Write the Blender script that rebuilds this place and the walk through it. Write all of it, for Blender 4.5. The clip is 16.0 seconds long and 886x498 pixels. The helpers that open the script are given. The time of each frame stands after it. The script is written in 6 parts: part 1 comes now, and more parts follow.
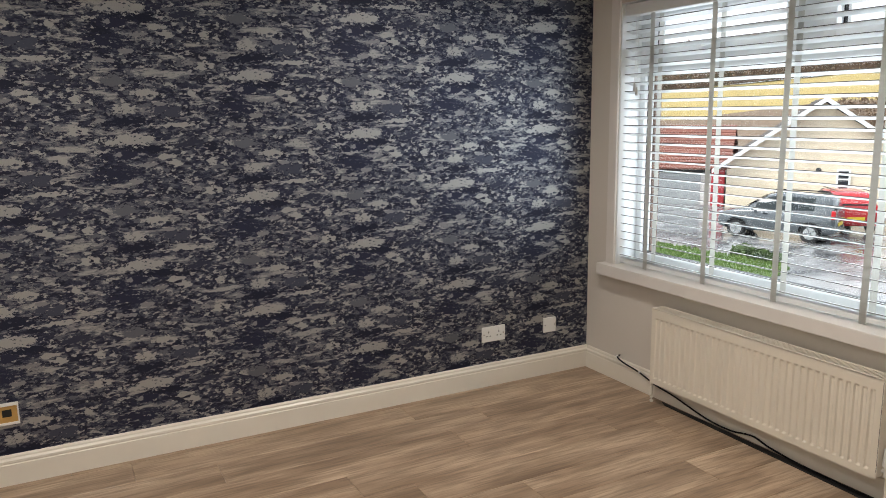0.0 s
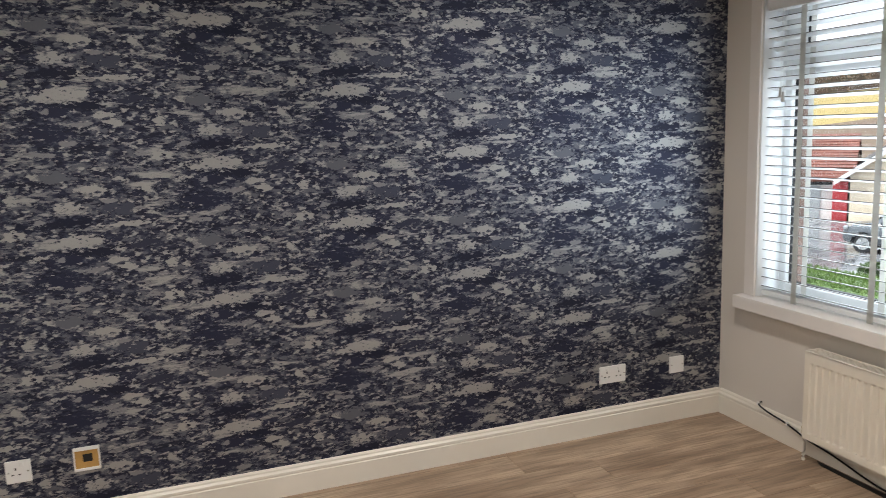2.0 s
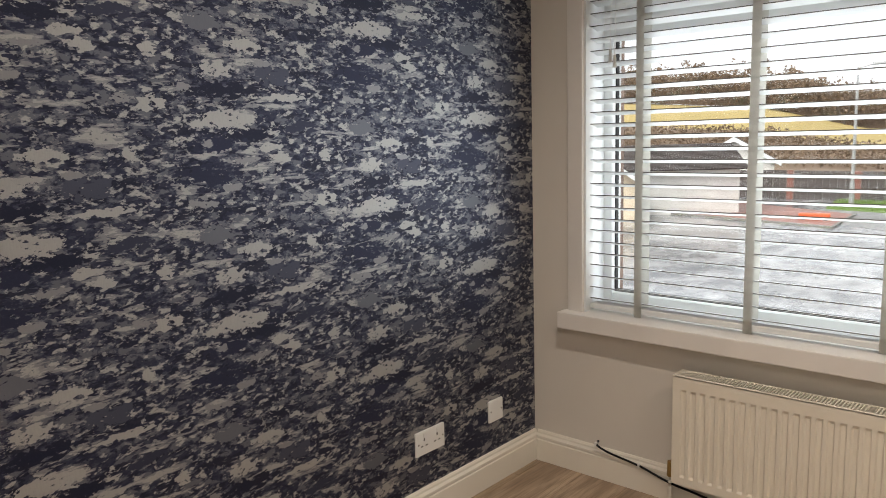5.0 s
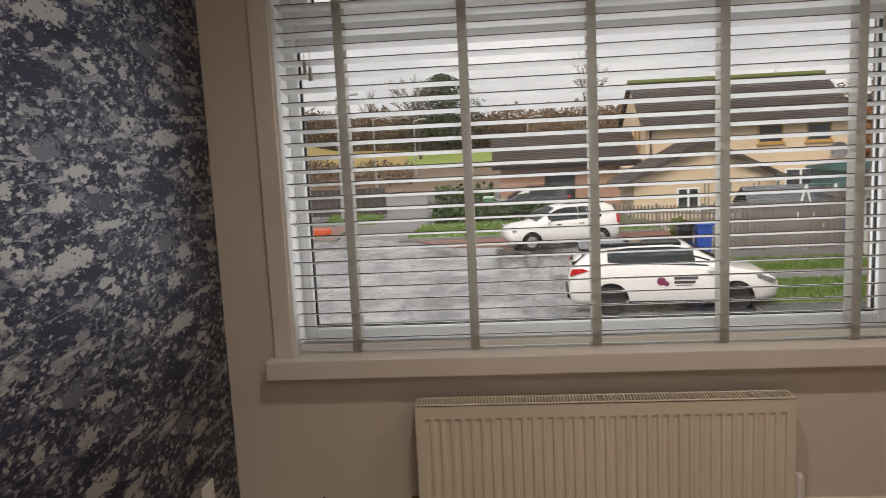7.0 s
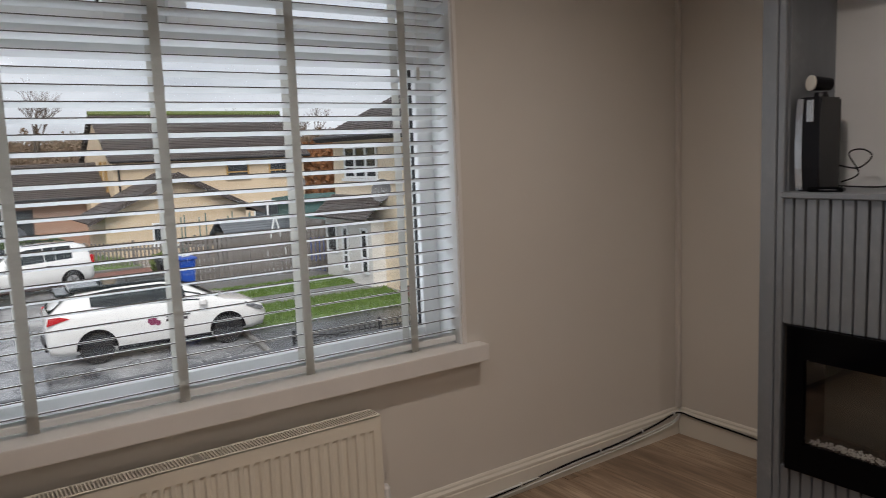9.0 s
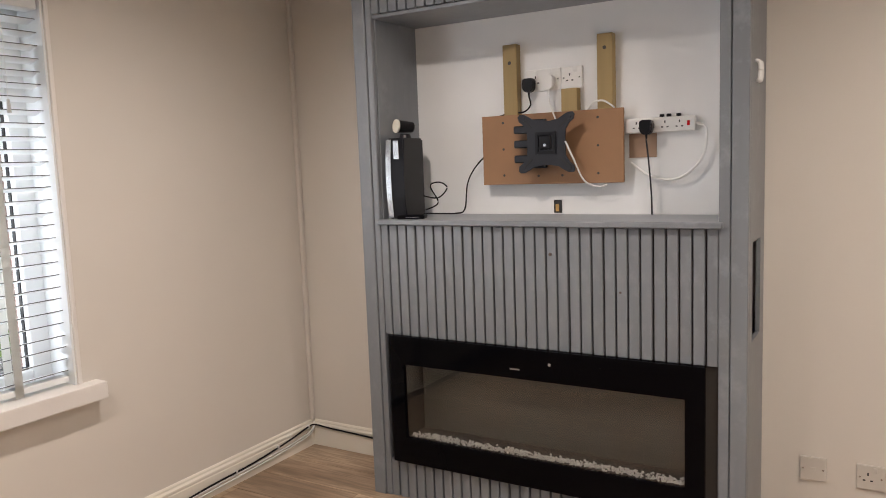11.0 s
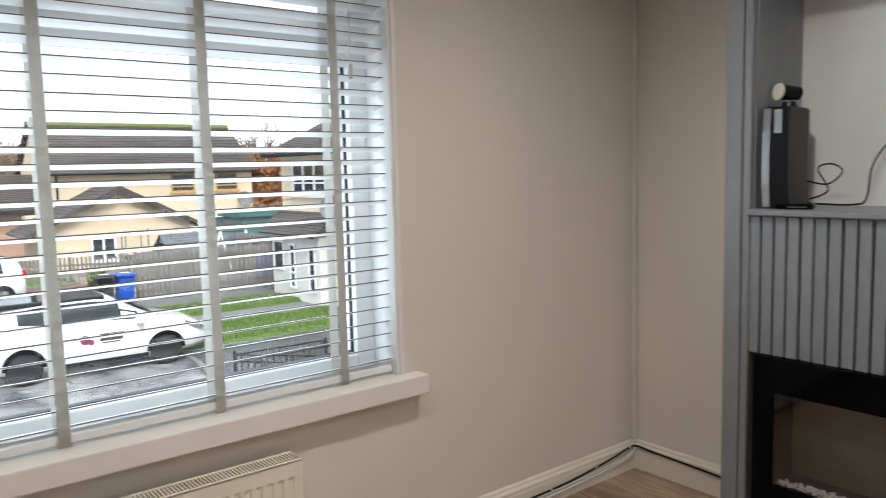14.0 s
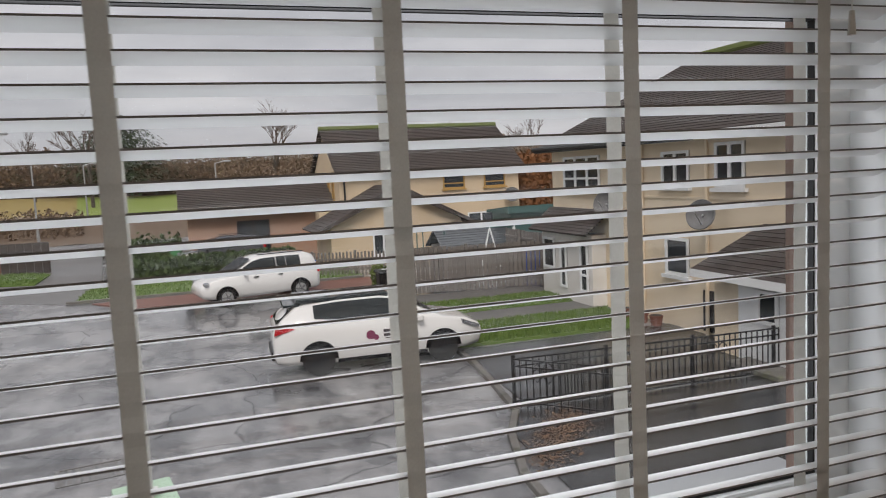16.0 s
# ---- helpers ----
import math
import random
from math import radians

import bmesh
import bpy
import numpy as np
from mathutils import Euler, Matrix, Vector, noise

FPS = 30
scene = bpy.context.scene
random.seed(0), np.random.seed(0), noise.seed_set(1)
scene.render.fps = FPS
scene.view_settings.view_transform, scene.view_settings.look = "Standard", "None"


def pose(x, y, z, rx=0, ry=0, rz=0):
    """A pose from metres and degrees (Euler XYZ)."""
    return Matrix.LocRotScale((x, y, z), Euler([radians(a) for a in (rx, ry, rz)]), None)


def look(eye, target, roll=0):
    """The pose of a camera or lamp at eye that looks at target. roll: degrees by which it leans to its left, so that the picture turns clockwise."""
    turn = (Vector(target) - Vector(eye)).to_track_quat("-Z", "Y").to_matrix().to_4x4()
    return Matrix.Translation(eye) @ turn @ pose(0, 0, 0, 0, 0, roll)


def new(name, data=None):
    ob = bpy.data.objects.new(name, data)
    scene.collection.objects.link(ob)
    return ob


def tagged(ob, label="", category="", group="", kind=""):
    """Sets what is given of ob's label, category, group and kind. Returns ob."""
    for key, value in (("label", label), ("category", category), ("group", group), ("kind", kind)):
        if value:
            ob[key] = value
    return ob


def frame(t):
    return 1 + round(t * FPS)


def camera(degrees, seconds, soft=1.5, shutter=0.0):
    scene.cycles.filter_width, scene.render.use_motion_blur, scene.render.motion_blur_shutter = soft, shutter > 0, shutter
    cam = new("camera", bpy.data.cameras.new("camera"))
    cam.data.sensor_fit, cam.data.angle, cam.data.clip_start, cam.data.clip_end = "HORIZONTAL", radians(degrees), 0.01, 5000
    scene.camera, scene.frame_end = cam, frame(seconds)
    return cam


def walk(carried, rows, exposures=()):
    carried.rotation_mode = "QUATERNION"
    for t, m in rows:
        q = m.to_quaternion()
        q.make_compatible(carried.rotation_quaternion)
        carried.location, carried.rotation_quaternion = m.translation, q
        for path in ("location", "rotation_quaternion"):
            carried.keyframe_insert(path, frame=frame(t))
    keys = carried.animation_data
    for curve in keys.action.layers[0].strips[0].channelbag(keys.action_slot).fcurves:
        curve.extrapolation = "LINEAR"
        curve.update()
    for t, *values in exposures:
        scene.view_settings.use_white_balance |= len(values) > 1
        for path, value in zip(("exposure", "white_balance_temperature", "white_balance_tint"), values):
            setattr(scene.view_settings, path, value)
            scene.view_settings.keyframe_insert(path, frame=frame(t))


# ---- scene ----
cam = camera(61.0, 16.0, soft=0.9, shutter=0.18)
SKY_STRENGTH, SUN_POWER = 0.100, 2.7
LAMP_POWER, LAMP_COLOR, SPOT = 29.0, (1.0, 0.89, 0.77), 157
DOWNLIGHTS = ((1.05, -1.1), (2.35, -1.05), (1.45, -2.8), (2.4, -2.8))
WINDOW_GLOW = 11.5   # sky light falling in through the window, watts
SLAT_TILT = -14.3
PATH = [
    (0, (3.392, -2.723, 1.485), (1.649, -1.81, 1.128), -0.8),
    (0.5, (3.354, -2.753, 1.487), (1.569, -1.921, 1.135), -0.6),
    (1, (3.328, -2.772, 1.48), (1.473, -2.102, 1.146), -1.5),
    (1.5, (3.18, -2.742, 1.494), (1.302, -2.138, 1.164), -2.0),
    (2, (3.015, -2.597, 1.486), (1.16, -1.918, 1.174), -2.0),
    (2.5, (2.939, -2.462, 1.447), (1.174, -1.577, 1.127), -0.8),
    (3, (2.713, -2.455, 1.435), (1.01, -1.458, 1.11), -0.1),
    (5.5, (1.5, -2.462, 1.325), (0.411, -0.811, 1.029), -2.1),
    (6, (1.317, -2.353, 1.327), (0.532, -0.538, 1.031), -2.3),
    (6.5, (1.126, -2.375, 1.321), (0.665, -0.451, 1.032), -2.5),
    (7, (0.942, -2.416, 1.342), (0.786, -0.442, 1.062), -2.8),
    (7.5, (0.87, -2.282, 1.314), (1.049, -0.306, 1.061), -3.1),
    (8, (0.823, -2.191, 1.322), (1.354, -0.279, 1.076), -3.1),
    (8.5, (0.721, -2.169, 1.347), (1.574, -0.378, 1.09), -2.6),
    (9, (0.657, -2.217, 1.36), (1.783, -0.584, 1.107), -2.3),
    (9.5, (0.656, -2.283, 1.387), (2.01, -0.833, 1.136), -1.9),
    (10, (0.664, -2.418, 1.401), (2.189, -1.146, 1.159), -2.0),
    (12.5, (0.684, -2.517, 1.387), (2.456, -1.618, 1.161), -1.9),
    (13, (0.709, -2.348, 1.382), (2.385, -1.281, 1.15), -1.7),
    (13.5, (0.76, -2.193, 1.371), (2.245, -0.875, 1.124), -1.4),
    (14, (0.862, -2.012, 1.326), (2.096, -0.453, 1.117), -1.4),
    (14.5, (0.849, -1.775, 1.336), (1.765, -0.011, 1.117), -0.9),
    (14.8, (0.777, -1.605, 1.362), (1.534, 0.233, 1.14), -1.2),
    (15, (0.746, -1.502, 1.38), (1.415, 0.369, 1.152), -1.61),
    (15.5, (0.776, -1.289, 1.375), (1.329, 0.621, 1.161), -2.25),
    (16, (0.933, -1.08, 1.398), (1.573, 0.804, 1.196), -2.8),
]
EXPOSURES = ((0.0, 0.98, 6200, 10), (0.5, 1.0, 6700, 13), (1.5, 1.12, 6200, 10), (2.0, 1.1, 6000, 10), (3.0, 0.98, 6300, 10), (5.5, 0.78, 6800, 14), (6.0, 0.42, 7200, 17), (6.5, 0.12, 7200, 19), (8.0, -0.15, 6600, 15), (8.5, -0.12, 6600, 16), (9.0, -0.04, 6300, 15), (9.5, 0.28, 6300, 16), (10.0, 0.66, 6700, 19),
             (12.3, 1.66, 5600, 9), (13.0, 1.52, 5500, 8), (13.5, 1.4, 5500, 7), (14.0, 0.88, 6000, 10), (14.5, 0.28, 6900, 18), (14.8, 0.02, 6800, 17), (15.5, -0.32, 6700, 18), (16.0, -0.5, 6650, 18))
walk(cam, [(t, look(eye, target, roll)) for t, eye, target, roll in PATH], EXPOSURES)

# ---- world, sun and lamps ----
world = bpy.data.worlds.new("overcast_sky")
scene.world = world
world.use_nodes = True
wn, wl = world.node_tree.nodes, world.node_tree.links
wn.clear()
sky = wn.new("ShaderNodeTexSky")
sky.sky_type, sky.sun_disc = "NISHITA", False
sky.sun_elevation, sky.sun_rotation = radians(46), radians(205)
sky.air_density, sky.dust_density, sky.ozone_density = 1.0, 4.0, 1.0
cloud_co = wn.new("ShaderNodeTexCoord")
cloud_map = wn.new("ShaderNodeMapping")
cloud_map.inputs["Scale"].default_value = (1.5, 1.5, 6.0)
cloud = wn.new("ShaderNodeTexNoise")
cloud.inputs["Scale"].default_value, cloud.inputs["Detail"].default_value = 2.2, 6
cloud_ramp = wn.new("ShaderNodeValToRGB")
cloud_ramp.color_ramp.elements[0].position, cloud_ramp.color_ramp.elements[0].color = 0.3, (6.4, 6.7, 7.1, 1)
cloud_ramp.color_ramp.elements[1].position, cloud_ramp.color_ramp.elements[1].color = 0.7, (10.2, 10.4, 10.6, 1)
cloud_mix = wn.new("ShaderNodeMix")
cloud_mix.data_type = "RGBA"
cloud_mix.inputs[0].default_value = 0.88
wbg, wout = wn.new("ShaderNodeBackground"), wn.new("ShaderNodeOutputWorld")
wbg.inputs["Strength"].default_value = SKY_STRENGTH
wl.new(cloud_co.outputs["Generated"], cloud_map.inputs["Vector"])
wl.new(cloud_map.outputs["Vector"], cloud.inputs["Vector"])
wl.new(cloud.outputs["Fac"], cloud_ramp.inputs["Fac"])
wl.new(sky.outputs["Color"], cloud_mix.inputs[6])
wl.new(cloud_ramp.outputs["Color"], cloud_mix.inputs[7])
wl.new(cloud_mix.outputs[2], wbg.inputs["Color"])
wl.new(wbg.outputs["Background"], wout.inputs["Surface"])

sun = new("sun", bpy.data.lights.new("sun", "SUN"))
sun.data.energy, sun.data.angle, sun.data.color = SUN_POWER, radians(25), (1.0, 0.96, 0.90)
sun.matrix_world = look((-12, -14, 30), (0, 12, 0))

# ---- the room in numbers ----
W = 3.505        # east wall
SOUTH = -3.34    # south wall
H = 2.42         # ceiling
GROUND = -2.60   # street level
WX0, WX1, WZ0, WZ1 = 0.232, 2.258, 0.652, 2.03   # window opening

for lx, ly in DOWNLIGHTS:
    lamp = new("downlight_lamp", bpy.data.lights.new("downlight_lamp", "SPOT"))
    lamp.data.energy, lamp.data.color = LAMP_POWER, LAMP_COLOR
    lamp.data.spot_size, lamp.data.spot_blend, lamp.data.shadow_soft_size = radians(SPOT), 1.0, 0.03
    lamp.matrix_world = look((lx, ly, H - 0.02), (lx, ly + 0.001, 0))

glow = new("window_skylight", bpy.data.lights.new("window_skylight", "AREA"))
glow.data.shape, glow.data.size, glow.data.size_y = "RECTANGLE", WX1 - WX0 - 0.26, WZ1 - WZ0 - 0.2
glow.data.energy, glow.data.color = WINDOW_GLOW, (0.90, 0.96, 1.0)
glow.matrix_world = look(((WX0 + WX1) / 2, 0.222, (WZ0 + WZ1) / 2), ((WX0 + WX1) / 2, -2.0, (WZ0 + WZ1) / 2 - 0.35))

# ---- materials ----
def nodes_of(name):
    m = bpy.data.materials.new(name)
    m.use_nodes = True
    nt = m.node_tree
    return m, nt.nodes, nt.links, nt.nodes["Principled BSDF"]


def mixrgb(n, l, fac, a, b, blend="MIX"):
    x = n.new("ShaderNodeMix")
    x.data_type, x.blend_type = "RGBA", blend
    for sock, val in ((x.inputs[0], fac), (x.inputs[6], a), (x.inputs[7], b)):
        if isinstance(val, bpy.types.NodeSocket):
            l.new(val, sock)
        else:
            sock.default_value = val if isinstance(val, (int, float)) else (*val, 1)[:4]
    return x.outputs[2]


def math_node(n, l, op, a, b=None, c=None, clamp=False):
    x = n.new("ShaderNodeMath")
    x.operation, x.use_clamp = op, clamp
    for sock, val in zip(x.inputs, (a, b, c)):
        if val is None:
            continue
        if isinstance(val, bpy.types.NodeSocket):
            l.new(val, sock)
        else:
            sock.default_value = val
    return x.outputs[0]


def noise_node(n, l, vec, scale, detail=4, rough=0.55, stretch=None):
    if stretch is not None:
        mp = n.new("ShaderNodeMapping")
        mp.inputs["Scale"].default_value = stretch
        l.new(vec, mp.inputs["Vector"])
        vec = mp.outputs["Vector"]
    x = n.new("ShaderNodeTexNoise")
    x.inputs["Scale"].default_value, x.inputs["Detail"].default_value, x.inputs["Roughness"].default_value = scale, detail, rough
    l.new(vec, x.inputs["Vector"])
    return x.outputs["Fac"]


def ramp_node(n, l, fac, stops, interp="LINEAR"):
    x = n.new("ShaderNodeValToRGB")
    x.color_ramp.interpolation = interp
    while len(x.color_ramp.elements) < len(stops):
        x.color_ramp.elements.new(0.5)
    for e, (p, c) in zip(x.color_ramp.elements, stops):
        e.position, e.color = p, (*c, 1) if not isinstance(c, float) else (c, c, c, 1)
    l.new(fac, x.inputs["Fac"])
    return x.outputs["Color"]


def bump_node(n, l, height, bsdf, strength=0.2, distance=0.01):
    b = n.new("ShaderNodeBump")
    b.inputs["Strength"].default_value, b.inputs["Distance"].default_value = strength, distance
    l.new(height, b.inputs["Height"])
    l.new(b.outputs["Normal"], bsdf.inputs["Normal"])


def surface(name, color, rough=0.5, metal=0.0, var=0.12, coarse=2.5, fine=60.0, bump=0.1, dist=0.002, stretch=(1, 1, 1), per_piece=0.0, stain=None, coat=0.0, spec=0.5):
    """A painted, moulded or cast surface: a base colour that wanders at two scales, with fine relief."""
    m, n, l, b = nodes_of(name)
    co = n.new("ShaderNodeTexCoord").outputs["Object"]
    big = noise_node(n, l, co, coarse, 4, 0.6, stretch)
    small = noise_node(n, l, co, fine, 3, 0.6, stretch)
    dark = tuple(c * (1 - var) for c in color)
    light = tuple(min(1, c * (1 + var * 0.6)) for c in color)
    col = mixrgb(n, l, ramp_node(n, l, big, [(0.3, 0.0), (0.7, 1.0)]), dark, light)
    col = mixrgb(n, l, math_node(n, l, "MULTIPLY", small, var), col, dark)
    if per_piece:
        info = n.new("ShaderNodeObjectInfo").outputs["Random"]
        col = mixrgb(n, l, math_node(n, l, "MULTIPLY", info, per_piece), col, tuple(c * 0.45 for c in color))
    if stain:
        patches = noise_node(n, l, co, coarse * 1.7, 6, 0.7)
        col = mixrgb(n, l, ramp_node(n, l, patches, [(0.52, 0.0), (0.68, 1.0)]), col, stain)
    l.new(col, b.inputs["Base Color"])
    b.inputs["Metallic"].default_value = metal
    b.inputs["Specular IOR Level"].default_value = spec
    r = math_node(n, l, "MULTIPLY_ADD", big, 0.25 * rough, rough * 0.87)
    l.new(r, b.inputs["Roughness"])
    if coat:
        b.inputs["Coat Weight"].default_value = coat
    if bump:
        bump_node(n, l, small, b, bump, dist)
    return m


def wallpaper_material():
    """Distressed camouflage paper; the half-drop repeat is 0.517 m by 0.531 m."""
    m, n, l, b = nodes_of("camouflage_wallpaper")
    co = n.new("ShaderNodeTexCoord").outputs["Object"]
    sep = n.new("ShaderNodeSeparateXYZ")
    l.new(co, sep.inputs[0])
    jit = noise_node(n, l, co, 55, 3, 0.7)
    y = math_node(n, l, "ADD", math_node(n, l, "MULTIPLY_ADD", jit, 0.012, -0.006), sep.outputs["Y"])
    z = math_node(n, l, "ADD", math_node(n, l, "MULTIPLY_ADD", jit, 0.008, -0.004), sep.outputs["Z"])
    hu = math_node(n, l, "MULTIPLY_ADD", y, math.pi / 0.517, 0.856 * math.pi / 0.517)
    w = math_node(n, l, "MULTIPLY_ADD", z, 2 * math.pi / 0.531, -1.124 * 2 * math.pi / 0.531)
    b1, b2 = math_node(n, l, "SUBTRACT", w, hu), math_node(n, l, "ADD", w, hu)
    vec = n.new("ShaderNodeCombineXYZ")
    l.new(math_node(n, l, "COSINE", b1), vec.inputs[0])
    l.new(math_node(n, l, "SINE", b1), vec.inputs[1])
    l.new(math_node(n, l, "COSINE", b2), vec.inputs[2])
    s2 = math_node(n, l, "SINE", b2)

    def torus(scale, detail, rough, shift):
        t = n.new("ShaderNodeTexNoise")
        t.noise_dimensions = "4D"
        t.inputs["Scale"].default_value, t.inputs["Detail"].default_value, t.inputs["Roughness"].default_value = scale, detail, rough
        add = n.new("ShaderNodeVectorMath")
        add.operation = "ADD"
        add.inputs[1].default_value = (shift, shift * 0.7, -shift)
        l.new(vec.outputs[0], add.inputs[0])
        l.new(add.outputs[0], t.inputs["Vector"])
        l.new(s2, t.inputs["W"])
        return t.outputs["Fac"]

    dark = torus(3.0, 5, 0.60, 3.1)
    mid = torus(3.7, 4, 0.58, 12.4)
    lite = torus(4.3, 4, 0.56, 21.0)
    sparse = torus(1.7, 3, 0.5, 7.7)
    dash = noise_node(n, l, co, 15, 4, 0.62, (1, 0.34, 1.7))
    speck = noise_node(n, l, co, 95, 3, 0.7, (1, 0.55, 1.1))
    navy, ink, coal, slate, grey, soft, pale = (0.013, 0.017, 0.042), (0.023, 0.029, 0.066), (0.038, 0.045, 0.082), (0.074, 0.084, 0.126), (0.155, 0.166, 0.200), (0.29, 0.30, 0.32), (0.455, 0.46, 0.46)
    col = ramp_node(n, l, dark, [(0.0, coal), (0.38, navy), (0.47, ink), (0.53, coal), (0.60, navy)], "CONSTANT")
    col = mixrgb(n, l, ramp_node(n, l, mid, [(0.0, 0.0), (0.505, 0.9)], "CONSTANT"), col, slate)
    col = mixrgb(n, l, ramp_node(n, l, mid, [(0.0, 0.0), (0.555, 0.9)], "CONSTANT"), col, grey)
    col = mixrgb(n, l, ramp_node(n, l, dash, [(0.0, 0.9), (0.405, 0.0)], "CONSTANT"), col, navy)
    col = mixrgb(n, l, ramp_node(n, l, lite, [(0.0, 0.0), (0.570, 0.9)], "CONSTANT"), col, soft)
    col = mixrgb(n, l, ramp_node(n, l, lite, [(0.0, 0.0), (0.602, 1.0)], "CONSTANT"), col, pale)
    col = mixrgb(n, l, ramp_node(n, l, dash, [(0.0, 0.0), (0.585, 0.9)], "CONSTANT"), col, soft)
    col = mixrgb(n, l, ramp_node(n, l, dash, [(0.0, 0.0), (0.625, 0.9)], "CONSTANT"), col, pale)
    # fields of fine pale speckle
    field = math_node(n, l, "MULTIPLY", math_node(n, l, "GREATER_THAN", sparse, 0.53), math_node(n, l, "GREATER_THAN", speck, 0.575))
    col = mixrgb(n, l, math_node(n, l, "MULTIPLY", field, 0.8), col, soft)
    col = mixrgb(n, l, ramp_node(n, l, speck, [(0.0, 0.8), (0.37, 0.0)], "CONSTANT"), col, ink)
    # the shapes that come back in every repeat: where, half width, half height, colour
    fray = math_node(n, l, "MULTIPLY_ADD", torus(5.0, 4, 0.60, 31.0), 4.0, -2.0)
    for dy, dz, hw, hh, colour in ((0.07, -0.038, 0.10, 0.026, navy), (-0.02, -0.060, 0.09, 0.022, ink), (0.0, 0.075, 0.10, 0.022, navy), (-0.05, -0.14, 0.09, 0.03, ink), (0.16, 0.12, 0.06, 0.03, slate), (-0.04, 0.24, 0.05, 0.03, grey), (0.24, -0.02, 0.06, 0.02, coal),
                                   (0.0, 0.0, 0.104, 0.026, pale), (-0.02, 0.130, 0.048, 0.019, pale), (0.075, 0.19, 0.046, 0.018, pale), (-0.186, 0.040, 0.042, 0.021, pale), (-0.186, 0.040, 0.009, 0.006, navy), (-0.262, 0.052, 0.030, 0.013, soft),
                                   (0.205, 0.060, 0.078, 0.010, pale), (0.135, -0.070, 0.042, 0.016, pale), (0.175, -0.098, 0.036, 0.014, pale), (0.055, -0.105, 0.045, 0.011, soft), (0.02, -0.172, 0.034, 0.010, soft), (-0.25, -0.075, 0.020, 0.020, pale), (-0.190, 0.170, 0.023, 0.020, pale),
                                   (-0.11, 0.082, 0.026, 0.010, soft), (-0.052, -0.058, 0.018, 0.009, soft), (-0.12, -0.046, 0.032, 0.007, pale), (0.155, -0.032, 0.030, 0.006, pale), (-0.07, -0.205, 0.040, 0.013, soft), (0.135, 0.150, 0.030, 0.010, soft)):
        size = (hw * math.pi / 0.517) ** 2
        squash = (size / (hh * 2 * math.pi / 0.531) ** 2 - 1) / 2
        ph = dz * 2 * math.pi / 0.531
        p1, p2 = ph - dy * math.pi / 0.517, ph + dy * math.pi / 0.517
        near = math_node(n, l, "ADD", math_node(n, l, "COSINE", math_node(n, l, "SUBTRACT", b1, p1)), math_node(n, l, "COSINE", math_node(n, l, "SUBTRACT", b2, p2)))
        flat_ = math_node(n, l, "COSINE", math_node(n, l, "MULTIPLY_ADD", w, 2.0, -2 * ph))
        near = math_node(n, l, "ADD", near, math_node(n, l, "MULTIPLY_ADD", flat_, squash, -squash))
        near = math_node(n, l, "MULTIPLY_ADD", fray, min(0.6, size * 1.7), near)
        col = mixrgb(n, l, math_node(n, l, "GREATER_THAN", near, 2 - size * 0.8), col, colour)
    # woven ground under the ink
    thread = noise_node(n, l, co, 420, 2, 0.5, (1, 1, 0.1))
    crack = noise_node(n, l, co, 210, 3, 0.7, (1, 0.7, 1))
    col = mixrgb(n, l, math_node(n, l, "MULTIPLY", thread, 0.4), col, mixrgb(n, l, 0.6, col, navy))
    col = mixrgb(n, l, ramp_node(n, l, crack, [(0.0, 0.55), (0.44, 0.0)]), col, slate)
    l.new(col, b.inputs["Base Color"])
    b.inputs["Specular IOR Level"].default_value = 0.6
    bright = n.new("ShaderNodeRGBToBW")
    l.new(col, bright.inputs[0])
    l.new(math_node(n, l, "MULTIPLY_ADD", bright.outputs[0], -0.12, 0.53, clamp=True), b.inputs["Roughness"])
    b.inputs["Metallic"].default_value = 0.56
    bump_node(n, l, math_node(n, l, "ADD", thread, mid), b, 0.25, 0.001)
    return m


